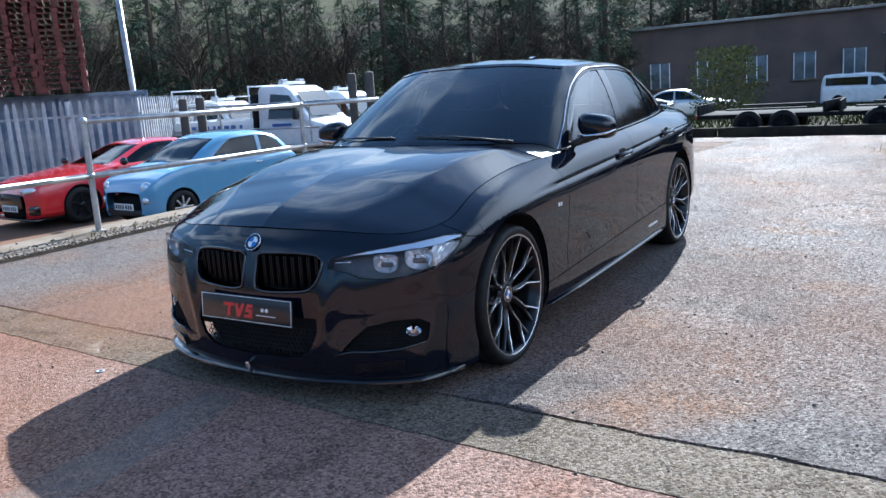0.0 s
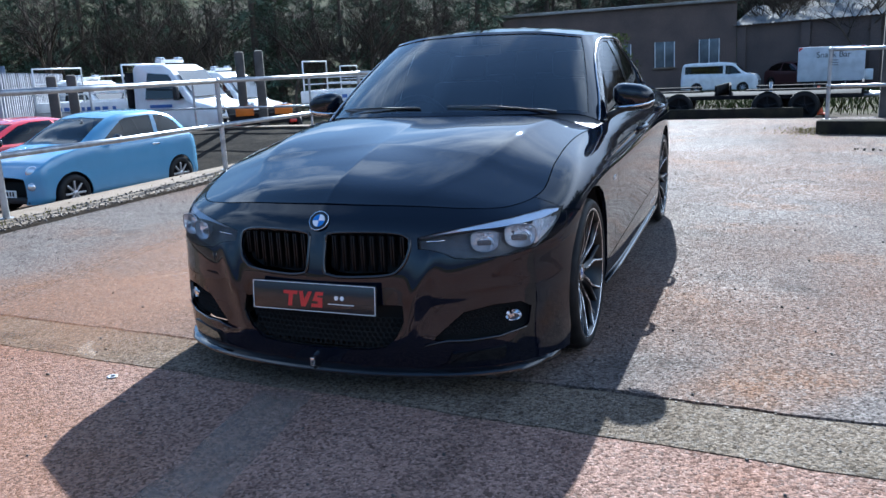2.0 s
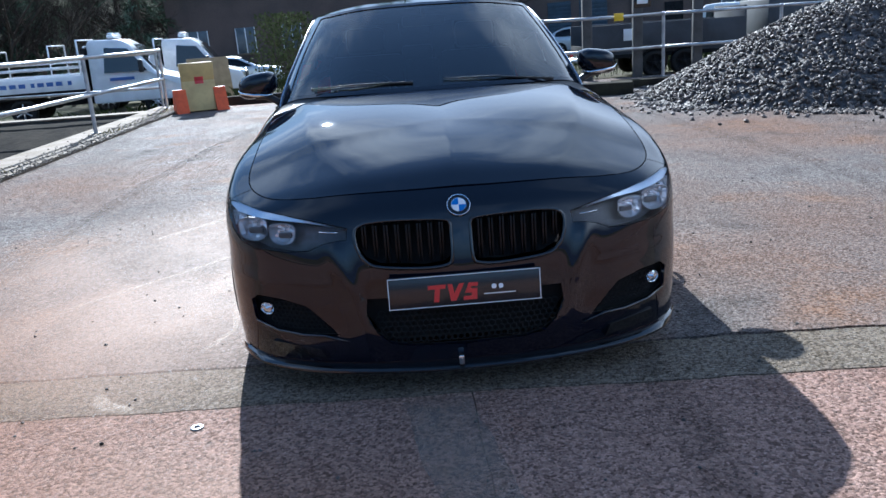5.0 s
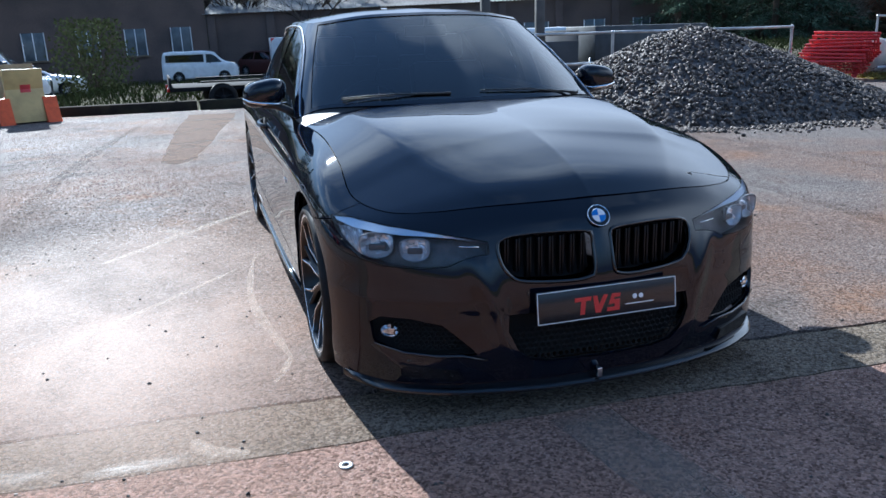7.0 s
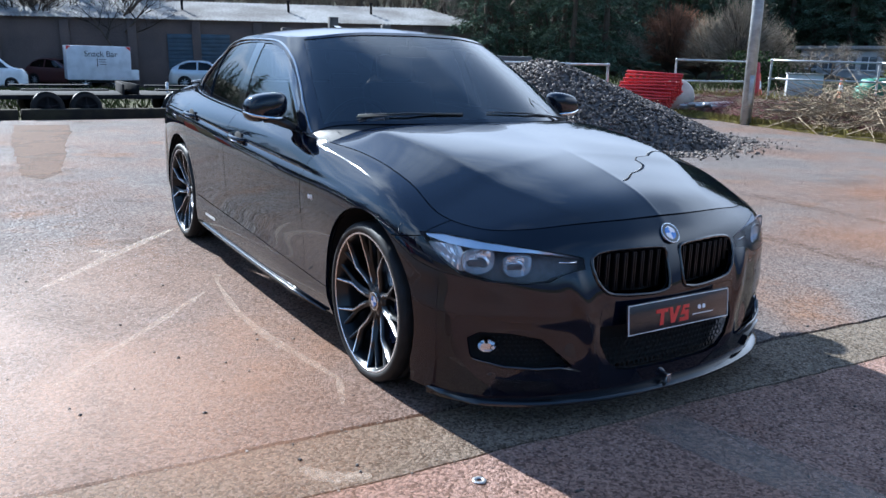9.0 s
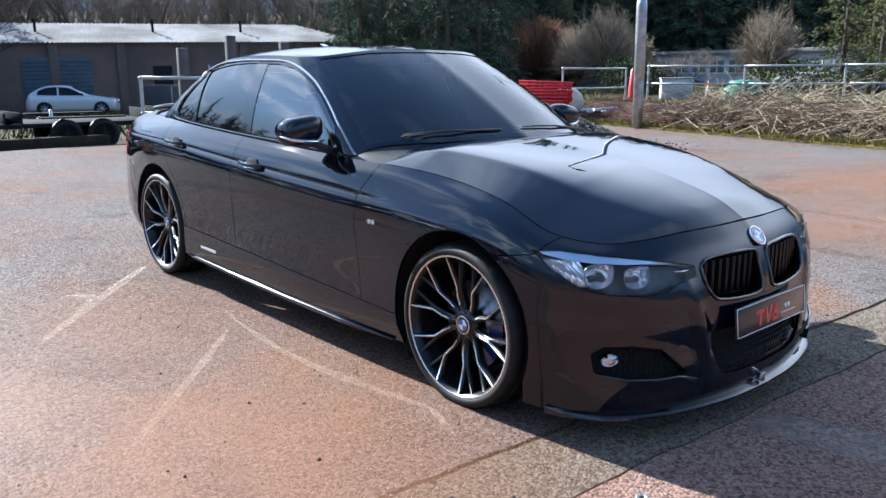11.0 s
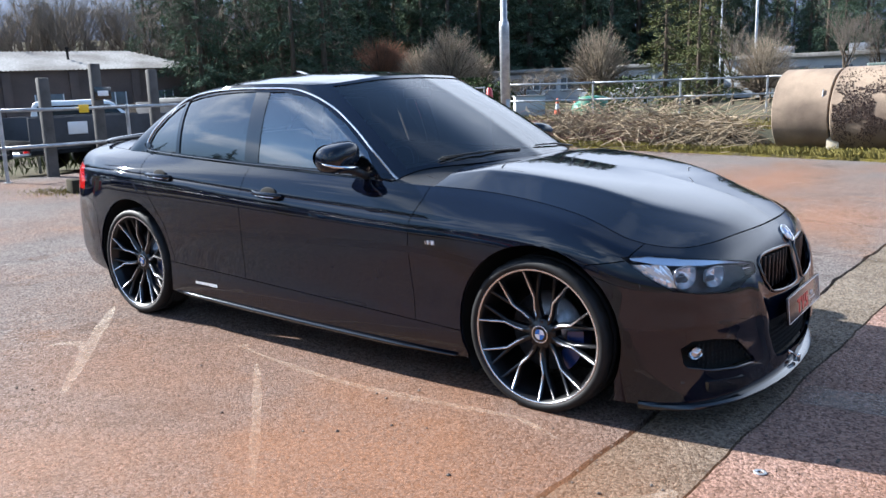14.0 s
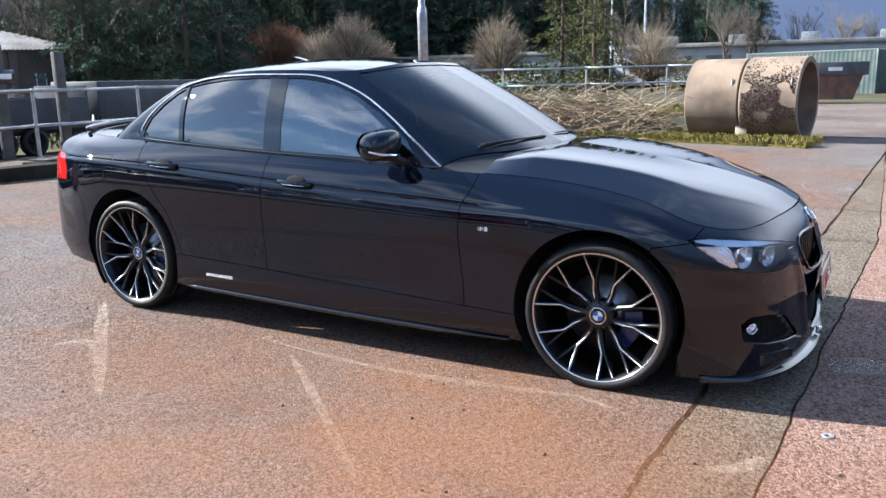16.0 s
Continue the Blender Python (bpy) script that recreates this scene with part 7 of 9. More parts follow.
small_car("hatchback_car", "pale blue three-door hatchback parked in the sunken yard", pose(-8.36, 6.62, -0.655, 0, 0, -4), SKYBLUE,
          [(-1.77, 0.50, 0.58, 0.60, 0.40), (-1.70, 0.66, 0.68, 0.70, 0.45), (-1.45, 0.76, 0.84, 0.86, 0.5), (-1.05, 0.80, 0.94, 0.97, 0.55), (-0.80, 0.81, 0.97, 1.05, 0.58), (-0.45, 0.815, 0.965, 1.26, 0.60), (-0.05, 0.815, 0.96, 1.415, 0.61), (0.5, 0.815, 0.965, 1.455, 0.615),
           (1.0, 0.81, 0.975, 1.42, 0.60), (1.35, 0.79, 0.98, 1.30, 0.57), (1.60, 0.74, 0.94, 1.02, 0.55), (1.72, 0.66, 0.84, 0.87, 0.5), (1.78, 0.52, 0.62, 0.64, 0.4)],
          (-1.15, 1.15), 0.295, 0.715,
          [([(-0.50, 0.985), (-0.28, 1.13), (0.02, 1.31), (0.14, 1.345), (0.68, 1.36), (0.66, 0.99), (0.2, 0.985)], 4, "yz", lambda c: c.x > 0.52),
           ([(0.75, 0.99), (0.77, 1.355), (1.0, 1.335), (1.22, 1.22), (1.36, 1.05), (1.30, 1.0)], 5, "yz", lambda c: c.x > 0.50),
           ([(0.0, 1.02), (0.62, 1.0), (0.52, 1.36), (0.0, 1.385)], 3, "xz", lambda c: c.y < 0.05),
           ([(0.0, 1.04), (0.55, 1.04), (0.45, 1.33), (0.0, 1.34)], 6, "xz", lambda c: c.y > 1.1)], blue_nose, ALLOY).scale = (0.95, 0.94, 0.95)


def red_nose(c, front):
    for sx in (1, -1):
        bm = bmesh.new()
        tube(bm, [(sx * 0.48, front(0.48, 0.66) - 0.01, 0.655), (sx * 0.64, front(0.64, 0.66) - 0.005, 0.67), (sx * 0.80, front(0.8, 0.68) + 0.02, 0.70)], [0.035, 0.055, 0.03], 10)
        part("headlamp", bm, HEADCLEAR, c)
        part("side_intake", boxed((sx * 0.66 - 0.16, front(0.66, 0.36) - 0.015, 0.26), (sx * 0.66 + 0.16, front(0.66, 0.36) + 0.12, 0.42), 0.03), GLOSS, c, "gloss black side intake")
    part("grille", boxed((-0.40, front(0.1, 0.5) - 0.015, 0.33), (0.40, front(0.1, 0.5) + 0.08, 0.66), 0.04), GLOSS, c, "gloss black front grille")
    part("lower_lip", boxed((-0.8, front(0.4, 0.22) - 0.03, 0.15), (0.8, front(0.4, 0.22) + 0.2, 0.19), 0.015), GLOSS, c)


small_car("coupe_car", "bright red two-door coupe with black wheels parked in the sunken yard", pose(-10.55, 6.55, -0.655, 0, 0, -4), RED,
          [(-2.30, 0.58, 0.60, 0.62, 0.40), (-2.22, 0.76, 0.70, 0.72, 0.45), (-1.95, 0.88, 0.78, 0.80, 0.5), (-1.4, 0.91, 0.86, 0.89, 0.55), (-0.80, 0.915, 0.93, 0.96, 0.58), (-0.35, 0.915, 0.945, 1.14, 0.58), (0.10, 0.915, 0.945, 1.31, 0.58), (0.6, 0.915, 0.95, 1.365, 0.585),
           (1.1, 0.91, 0.965, 1.335, 0.57), (1.6, 0.91, 0.98, 1.19, 0.55), (1.95, 0.90, 0.985, 1.03, 0.55), (2.2, 0.85, 0.95, 0.97, 0.5), (2.33, 0.70, 0.70, 0.72, 0.4)],
          (-1.42, 1.36), 0.335, 0.80,
          [([(-0.55, 0.965), (-0.22, 1.10), (0.15, 1.25), (0.40, 1.295), (0.82, 1.30), (0.86, 0.97)], 4, "yz", lambda c: c.x > 0.52),
           ([(0.92, 0.975), (0.88, 1.30), (1.2, 1.26), (1.5, 1.14), (1.66, 1.01)], 5, "yz", lambda c: c.x > 0.50),
           ([(0.0, 0.99), (0.66, 0.975), (0.52, 1.28), (0.0, 1.30)], 3, "xz", lambda c: c.y < 0.25),
           ([(0.0, 1.04), (0.55, 1.03), (0.45, 1.28), (0.0, 1.30)], 6, "xz", lambda c: c.y > 1.2)], red_nose, RIMBLACK, spokes=5).scale = (0.95, 0.94, 0.95)


def plain_nose(c, front):
    for sx in (1, -1):
        ball_lamp(c, sx * 0.62, front(0.62, 0.68) + 0.03, 0.68, 0.14, HEADCLEAR, turn=sx * 25, tall=0.6)
    part("grille", boxed((-0.35, front(0, 0.5) - 0.01, 0.40), (0.35, front(0, 0.5) + 0.08, 0.56), 0.02), PLASTIC, c)


SALOON = [(-2.1, 0.60, 0.62, 0.64, 0.4), (-2.0, 0.78, 0.72, 0.74, 0.45), (-1.5, 0.87, 0.84, 0.87, 0.5), (-0.85, 0.88, 0.93, 0.98, 0.57), (-0.35, 0.88, 0.94, 1.22, 0.58), (0.1, 0.88, 0.94, 1.41, 0.59), (0.7, 0.88, 0.95, 1.46, 0.6), (1.3, 0.88, 0.96, 1.40, 0.58), (1.75, 0.86, 0.96, 1.2, 0.56), (2.0, 0.80, 0.92, 0.98, 0.5), (2.12, 0.64, 0.66, 0.68, 0.4)]
SALOON_GLASS = [([(-0.55, 0.97), (-0.2, 1.15), (0.15, 1.33), (0.62, 1.385), (0.62, 0.975)], 4, "yz", lambda c: c.x > 0.5), ([(0.70, 0.975), (0.70, 1.385), (1.2, 1.345), (1.55, 1.20), (1.6, 1.0)], 5, "yz", lambda c: c.x > 0.5),
                ([(0.0, 1.0), (0.64, 0.99), (0.54, 1.36), (0.0, 1.38)], 3, "xz", lambda c: c.y < 0.2), ([(0.0, 1.05), (0.55, 1.04), (0.45, 1.35), (0.0, 1.37)], 6, "xz", lambda c: c.y > 1.2)]
VAN = [(-2.35, 0.70, 0.80, 0.84, 0.5), (-2.25, 0.86, 0.98, 1.02, 0.6), (-1.75, 0.93, 1.16, 1.22, 0.7), (-1.35, 0.94, 1.18, 1.45, 0.72), (-0.9, 0.945, 1.16, 1.82, 0.76), (-0.4, 0.945, 1.15, 1.93, 0.80), (1.0, 0.945, 1.15, 1.94, 0.81), (2.1, 0.94, 1.15, 1.92, 0.80), (2.30, 0.93, 1.14, 1.88, 0.79), (2.40, 0.90, 1.10, 1.74, 0.76), (2.47, 0.84, 1.0, 1.40, 0.7)]
VAN_GLASS = [([(-1.35, 1.22), (-0.95, 1.60), (-0.75, 1.72), (-0.35, 1.74), (-0.35, 1.2)], 4, "yz", lambda c: c.x > 0.6), ([(-0.2, 1.24), (-0.2, 1.73), (2.2, 1.72), (2.2, 1.26)], 5, "yz", lambda c: c.x > 0.6), ([(0.0, 1.25), (0.74, 1.25), (0.68, 1.78), (0.0, 1.80)], 3, "xz", lambda c: c.y < -0.6)]
SILVERPAINT = material("silver_paint", (0.5, 0.52, 0.54), 0.3, 0.5, 0.8, fine=0.05)
DARKPAINT = material("dark_red_paint", (0.07, 0.02, 0.02), 0.3, 0.1, 0.8, fine=0.05)


def yard_z(x, y):
    return height(x, y) + 0.005


small_car("minibus", "white minibus parked side-on before the brick depot", pose(-0.30, 41.2, yard_z(-0.3, 41), 0, 0, 84), WHITEPAINT, VAN, (-1.45, 1.45), 0.33, 0.82, VAN_GLASS, plain_nose, ALLOY, plate=False).scale = (0.78, 0.78, 0.80)
small_car("estate_car", "dark red car parked before the brick depot", pose(3.6, 44.2, yard_z(3.6, 44), 0, 0, 40), DARKPAINT, SALOON, (-1.25, 1.3), 0.32, 0.76, SALOON_GLASS, plain_nose, ALLOY, plate=False, group="far parked cars")
small_car("estate_car", "silver car parked beside the brick depot", pose(10.2, 40.5, yard_z(10, 40), 0, 0, 70), SILVERPAINT, SALOON, (-1.25, 1.3), 0.32, 0.76, SALOON_GLASS, plain_nose, ALLOY, plate=False, group="far parked cars")
small_car("estate_car", "silver car half hidden by the hedge", pose(-7.5, 36.5, yard_z(-7, 36), 0, 0, 95), SILVERPAINT, SALOON, (-1.25, 1.3), 0.32, 0.76, SALOON_GLASS, plain_nose, ALLOY, plate=False, group="far parked cars")
small_car("delivery_van", "white delivery van parked by the depot's end", pose(16.5, 33.5, yard_z(16, 33), 0, 0, 60), WHITEPAINT, VAN, (-1.45, 1.45), 0.33, 0.82, VAN_GLASS, plain_nose, ALLOY, plate=False)


def truck(m, label, bed_len=3.3, sign=True, boards=False):
    """A white dropside pick-up: cab, deck with sides, headboard frame, beacon bar. Its nose is at -y."""
    t = thing("flatbed_truck", label, "truck", m, "works trucks")
    prof = [(-2.05, 0.42), (-2.10, 0.72), (-2.02, 0.98), (-1.35, 1.16), (-0.72, 1.98), (-0.50, 2.12), (0.35, 2.14), (0.42, 2.02), (0.42, 0.42)]
    bm = bmesh.new()
    rows = []
    outline = [(y, z) for y, z in prof]
    for sx in (-1, 1):
        rows.append([bm.verts.new((sx * (0.98 if z < 1.2 else 0.98 - 0.16 * (z - 1.2) / 0.94), y, z)) for y, z in outline])
    n = len(outline)
    bm.faces.new(rows[0])
    bm.faces.new(rows[1][::-1])
    for i in range(n):
        bm.faces.new((rows[0][i], rows[1][i], rows[1][(i + 1) % n], rows[0][(i + 1) % n]))
    bmesh.ops.recalc_face_normals(bm, faces=bm.faces[:])
    bmesh.ops.bevel(bm, geom=bm.edges[:], offset=0.06, segments=2, profile=0.5, affect="EDGES")
    cab = part("cab", bm, WHITEPAINT, t, "white cab")
    bm = bmesh.new()
    w = [(-0.80, -1.30, 1.24), (0.80, -1.30, 1.24), (0.72, -0.78, 1.93), (-0.72, -0.78, 1.93)]
    bm.faces.new([bm.verts.new((x, y - 0.035, z + 0.03)) for x, y, z in w])
    part("windscreen", bm, GLOSS, cab)
    for sx in (-1, 1):
        bm = bmesh.new()
        pts = [(-1.12, 1.24), (-0.66, 1.86), (-0.05, 1.92), (0.02, 1.24)]
        prism(bm, [(y, z) for y, z in pts], sx * 0.90, sx * 0.99, "x")
        for v in bm.verts:
            v.co.x = sx * (0.995 - 0.155 * max(0, v.co.z - 1.2) / 0.94) + (0.006 * sx if abs(v.co.x) > 0.95 else -0.02 * sx)
        part("side_window", bm, GLOSS, cab)
        part("headlamp", boxed((sx * 0.80 - 0.15, -2.10, 0.80), (sx * 0.80 + 0.15, -1.95, 1.02), 0.04), HEADCLEAR, cab)
        part("door_mirror", boxed((sx * 1.12 - 0.08, -1.05, 1.2), (sx * 1.12 + 0.08, -0.93, 1.55), 0.03), PLASTIC, cab)
        part("door_stripe", boxed((sx * 0.995 - 0.006, -0.75, 1.02), (sx * 0.995 + 0.006, -0.10, 1.10)), material("sign_blue", (0.05, 0.12, 0.35), 0.4) if "sign_blue" not in bpy.data.materials else bpy.data.materials["sign_blue"], cab)
    part("grille", boxed((-0.55, -2.13, 0.62), (0.55, -2.0, 0.96), 0.03), PLASTIC, cab)
    part("bumper", boxed((-0.98, -2.14, 0.36), (0.98, -1.85, 0.62), 0.06), PLASTIC, cab)
    beacon = part("beacon_bar", boxed((-0.55, -0.30, 2.16), (0.55, -0.10, 2.25), 0.03), WHITEPAINT, t)
    for x in (-0.42, 0.42):
        part("beacon", boxed((x - 0.12, -0.28, 2.25), (x + 0.12, -0.12, 2.31), 0.02), HEADCLEAR, beacon)
    part("chassis", boxed((-0.42, -1.6, 0.42), (0.42, bed_len + 0.6, 0.62), 0.02), DARKSTEEL, t)
    deck = part("deck", boxed((-1.02, 0.52, 0.78), (1.02, bed_len + 0.62, 0.86), 0.01), DARKSTEEL, t)
    for sx in (-1, 1):
        part("dropside", boxed((sx * 1.02 - 0.02, 0.55, 0.86), (sx * 1.02 + 0.02, bed_len + 0.6, 1.24), 0.01), WHITEPAINT, deck)
        if sign:
            for k in range(9):
                y = 0.9 + k * 0.24
                part("side_print", boxed((sx * 1.042 - 0.004, y, 1.0), (sx * 1.042 + 0.004, y + (0.17 if k % 4 else 0.10), 1.11)), bpy.data.materials["sign_blue"], deck)
    part("tailboard", boxed((-1.02, bed_len + 0.58, 0.86), (1.02, bed_len + 0.62, 1.24), 0.01), WHITEPAINT, deck)
    part("headboard", boxed((-1.0, 0.50, 0.86), (1.0, 0.55, 1.95), 0.01), DARKSTEEL, deck)
    for y in (0.62, bed_len + 0.5):
        bm = bmesh.new()
        tube(bm, [(-0.98, y, 0.86), (-0.98, y, 2.16), (0.98, y, 2.16), (0.98, y, 0.86)], 0.028, 8)
        tube(bm, [(-0.98, y, 1.75), (0.98, y, 1.75)], 0.022, 8)
        part("goalpost_frame", bm, WHITEPAINT, deck, "white tube frame")
    for k in range(2):
        for sx in (-0.98, 0.98):
            bm = bmesh.new()
            tube(bm, [(sx, 0.62, 1.45 + 0.2 * k), (sx, bed_len + 0.5, 1.45 + 0.2 * k)], 0.02, 6)
            part("side_bar", bm, WHITEPAINT, deck)
    if boards:
        for x in (-0.55, 0.55):
            part("warning_board", boxed((x - 0.33, bed_len + 0.64, 0.5), (x + 0.33, bed_len + 0.67, 0.82), 0.01), YELLOW, deck, "orange rear warning board")
    for y in (-1.25, 2.3):
        for sx in (1, -1):
            plain_wheel(t, Matrix.Translation((sx * 0.84, y, 0.35)) @ pose(0, 0, 0, 0, 0, 0 if sx > 0 else 180), 0.35, 0.22, ALLOY, 6)
    return t


truck(pose(-13.56, 14.7, -0.58, 0, 0, 97), "white dropside works truck with tube frames", 2.9)
truck(pose(-15.36, 19.37, -0.82, 0, 0, 97), "white dropside works truck beside its twin")
truck(pose(-8.31, 20.69, -0.66, 0, 0, 97), "white dropside works truck with blue lettering on its side")
truck(pose(-7.3, 24.4, -0.74, 0, 0, 97), "white works truck parked behind another", sign=False)
truck(pose(-10.6, 27.4, -0.82, 0, 0, 97), "white works truck at the end of the row", sign=False)
truck(pose(-19.0, 17.2, -0.92, 0, 0, 97), "white dropside works truck behind the fence", sign=False)
o = tagged(part("plywood_sheet", boxed((-0.6, -0.02, 0), (0.6, 0.02, 1.3), 0.004), material("plywood", (0.42, 0.28, 0.14), 0.7, vary=0.25, size=5, fine=0.15)), "brown plywood sheet leaning by the trucks", "board")
o.matrix_basis = pose(-5.6, 21.0, -0.5, -12, 0, 25)


ORANGE_BOARD = material("warning_orange", (0.55, 0.15, 0.01), 0.4, fine=0.1)


GREYSTEEL = material("dull_grey_steel", (0.075, 0.078, 0.085), 0.8, specular=0.15, vary=0.3, size=2, fine=0.15)


def trailer(m, label, length=2.6, height_=0.55):
    t = thing("flat_trailer", label, "trailer", m, "flat trailers")
    bm = bmesh.new()
    box(bm, (-0.85, -length / 2, 0.42), (0.85, length / 2, 0.50), 0.01)
    part("deck", bm, DARKSTEEL, t)
    for y in (-length / 2, length / 2 - 0.04):
        part("end_board", boxed((-0.85, y, 0.5), (0.85, y + 0.04, 0.5 + height_ * 0.35), 0.005), DARKSTEEL, t)
    for y in (-0.32, 0.32):
        for sx in (1, -1):
            plain_wheel(t, Matrix.Translation((sx * 0.92, y, 0.28)) @ pose(0, 0, 0, 0, 0, 0 if sx > 0 else 180), 0.28, 0.17, DARKSTEEL, 5)
    bm = bmesh.new()
    tube(bm, [(-0.5, -length / 2, 0.44), (0, -length / 2 - 0.9, 0.42), (0.5, -length / 2, 0.44)], 0.035, 8)
    tube(bm, [(0, -length / 2 - 0.75, 0.05), (0, -length / 2 - 0.75, 0.7)], 0.03, 8)
    part("drawbar", bm, GALV, t)
    for sx in (1, -1):
        part("mudguard", boxed((sx * 0.92 - 0.11, -0.72, 0.58), (sx * 0.92 + 0.11, 0.72, 0.61), 0.01), DARKSTEEL, t)
        part("lamp", boxed((sx * 0.7 - 0.09, length / 2 + 0.0, 0.42), (sx * 0.7 + 0.09, length / 2 + 0.05, 0.50), 0.01), REDLENS, t)
    return t


rear = trailer(pose(-10.55, 14.55, -0.45, 0, 0, 222), "dark low trailer with orange warning boards behind the wall", 1.8)
for x in (-0.48, 0.48):
    part("warning_board", boxed((x - 0.22, 0.92, 0.64), (x + 0.22, 0.95, 0.88), 0.01), ORANGE_BOARD, rear, "orange warning board")
trailer(pose(-0.3, 14.3, -0.12, 0, 0, 92), "low black flat trailer at the yard's far edge")
trailer(pose(2.1, 14.2, -0.12, 0, 0, 84), "low black flat trailer with a white ramp")
o = tagged(part("loading_ramp", boxed((-0.08, -0.02, 0), (0.08, 0.02, 0.62), 0.006), WHITEPAINT), "white ramp board leaning on a trailer", "ramp")
o.matrix_basis = pose(1.35, 13.45, -0.05, 0, 38, 0)
plant_trailer = trailer(pose(5.6, 14.6, -0.12, 0, 0, 90), "dark plant trailer with red lamps beyond the railing", 3.4)
for y, z0, z1 in ((-0.86, 0.50, 1.12), (0.82, 0.50, 1.12)):
    part("side_board", boxed((y, -1.7, z0), (y + 0.04, 1.7, z1), 0.008), GREYSTEEL, plant_trailer, "dull grey steel side board")
part("front_board", boxed((-0.85, -1.70, 0.5), (0.85, -1.66, 1.35), 0.008), GREYSTEEL, plant_trailer)
part("white_notice", boxed((-0.885, 0.55, 0.78), (-0.865, 0.95, 1.02), 0.003), WHITEPAINT, plant_trailer)
trailer(pose(9.6, 15.2, -0.14, 0, 0, 88), "dark plant trailer beyond the railing", 3.0)
bm = boxed((-1.5, -0.85, 0), (1.5, 0.85, 0.95), 0.03)
o = tagged(part("machine_box", bm, material("plant_grey", (0.06, 0.065, 0.07), 0.6, vary=0.4, size=3, fine=0.2)), "dark grey machinery box on the plant trailer", "machine box")
o.matrix_basis = pose(9.6, 15.2, 0.36, 0, 0, -2)

# snack trailer
snack = thing("snack_trailer", "white catering trailer with a lettered side", "catering trailer", pose(4.76, 41.0, yard_z(5, 41) - 0.06, 0, 0, -3))
part("body", boxed((-1.62, 0, 0.5), (1.62, 2.0, 2.25), 0.04), material("off_white_panel", (0.66, 0.67, 0.70), 0.45, vary=0.2, size=2, fine=0.05), snack)
part("step_box", boxed((1.62, 0.3, 0.5), (2.05, 1.6, 1.05), 0.03), WHITEPAINT, snack)
for sx in (-1, 1):
    bm = bmesh.new()
    prism(bm, [(sx * 1.60, 2.23), (sx * 1.60, 2.02), (sx * 1.36, 2.23)], -0.01, 0.0, "y")
    part("corner_mark", bm, REDPRINT, snack)
    plain_wheel(snack, Matrix.Translation((sx * 0.75, 0.1, 0.3)) @ pose(0, 0, 0, 0, 0, -90), 0.3, 0.18, ALLOY, 5)
snack.scale = (0.92, 0.92, 0.95)
writing("lettering", "Snack Bar", 0.42, PLATEBAR, snack, pose(0.1, -0.012, 1.83, 90, 0, 0), "black lettering")
part("menu_print", boxed((-0.12, -0.012, 1.2), (-0.08, -0.002, 1.62)), PLATEBAR, snack)
for k in range(3):
    part("menu_print", boxed((0.0, -0.010, 1.30 + 0.12 * k), (0.35, -0.002, 1.33 + 0.12 * k)), PLATEBAR, snack)
part("chassis", boxed((-1.5, 0.1, 0.35), (1.5, 1.9, 0.52), 0.02), DARKSTEEL, snack)

# ---- palisade fence, container and pallets ----
fence = thing("palisade_fence", "grey steel palisade fence behind the parked cars", "fence")
PALE_MAT = material("weathered_palisade", (0.42, 0.43, 0.47), 0.5, 0.5, vary=0.3, size=4, fine=0.15, random_vary=0.15)
bm = bmesh.new()
prism(bm, [(-0.045, 0), (0.045, 0), (0.045, 2.22), (0.018, 2.40), (0.0, 2.36), (-0.018, 2.40), (-0.045, 2.22)], -0.012, 0.012, "y")
pale = None
for (x0, y0), (x1, y1), pitch in (((-20.5, 2.4), (-14.7, 10.5), 0.20), ((-14.7, 10.5), (-20.0, 17.4), 0.24)):
    L = math.hypot(x1 - x0, y1 - y0)
    turn = math.degrees(math.atan2(y1 - y0, x1 - x0))
    n = int(L / pitch)
    for k in range(n):
        m = pose(x0 + (x1 - x0) * k / n, y0 + (y1 - y0) * k / n, -0.92, 0, random.uniform(-0.8, 0.8), turn)
        if pale is None:
            pale = part("pale", bm, PALE_MAT, fence)
            pale.matrix_basis = m
        else:
            share(pale, fence, m)
    for z in (-0.3, 1.05):
        rail_bm = boxed((0, 0.014, z), (L, 0.06, z + 0.06), 0.004)
        part("rail", rail_bm, PALE_MAT, fence).matrix_basis = pose(x0, y0, 0, 0, 0, turn)
    for k in range(int(L / 2.75) + 1):
        part("post", boxed((k * 2.75 - 0.05, 0.06, -0.85), (k * 2.75 + 0.05, 0.14, 1.45), 0.006), PALE_MAT, fence).matrix_basis = pose(x0, y0, 0, 0, 0, turn)


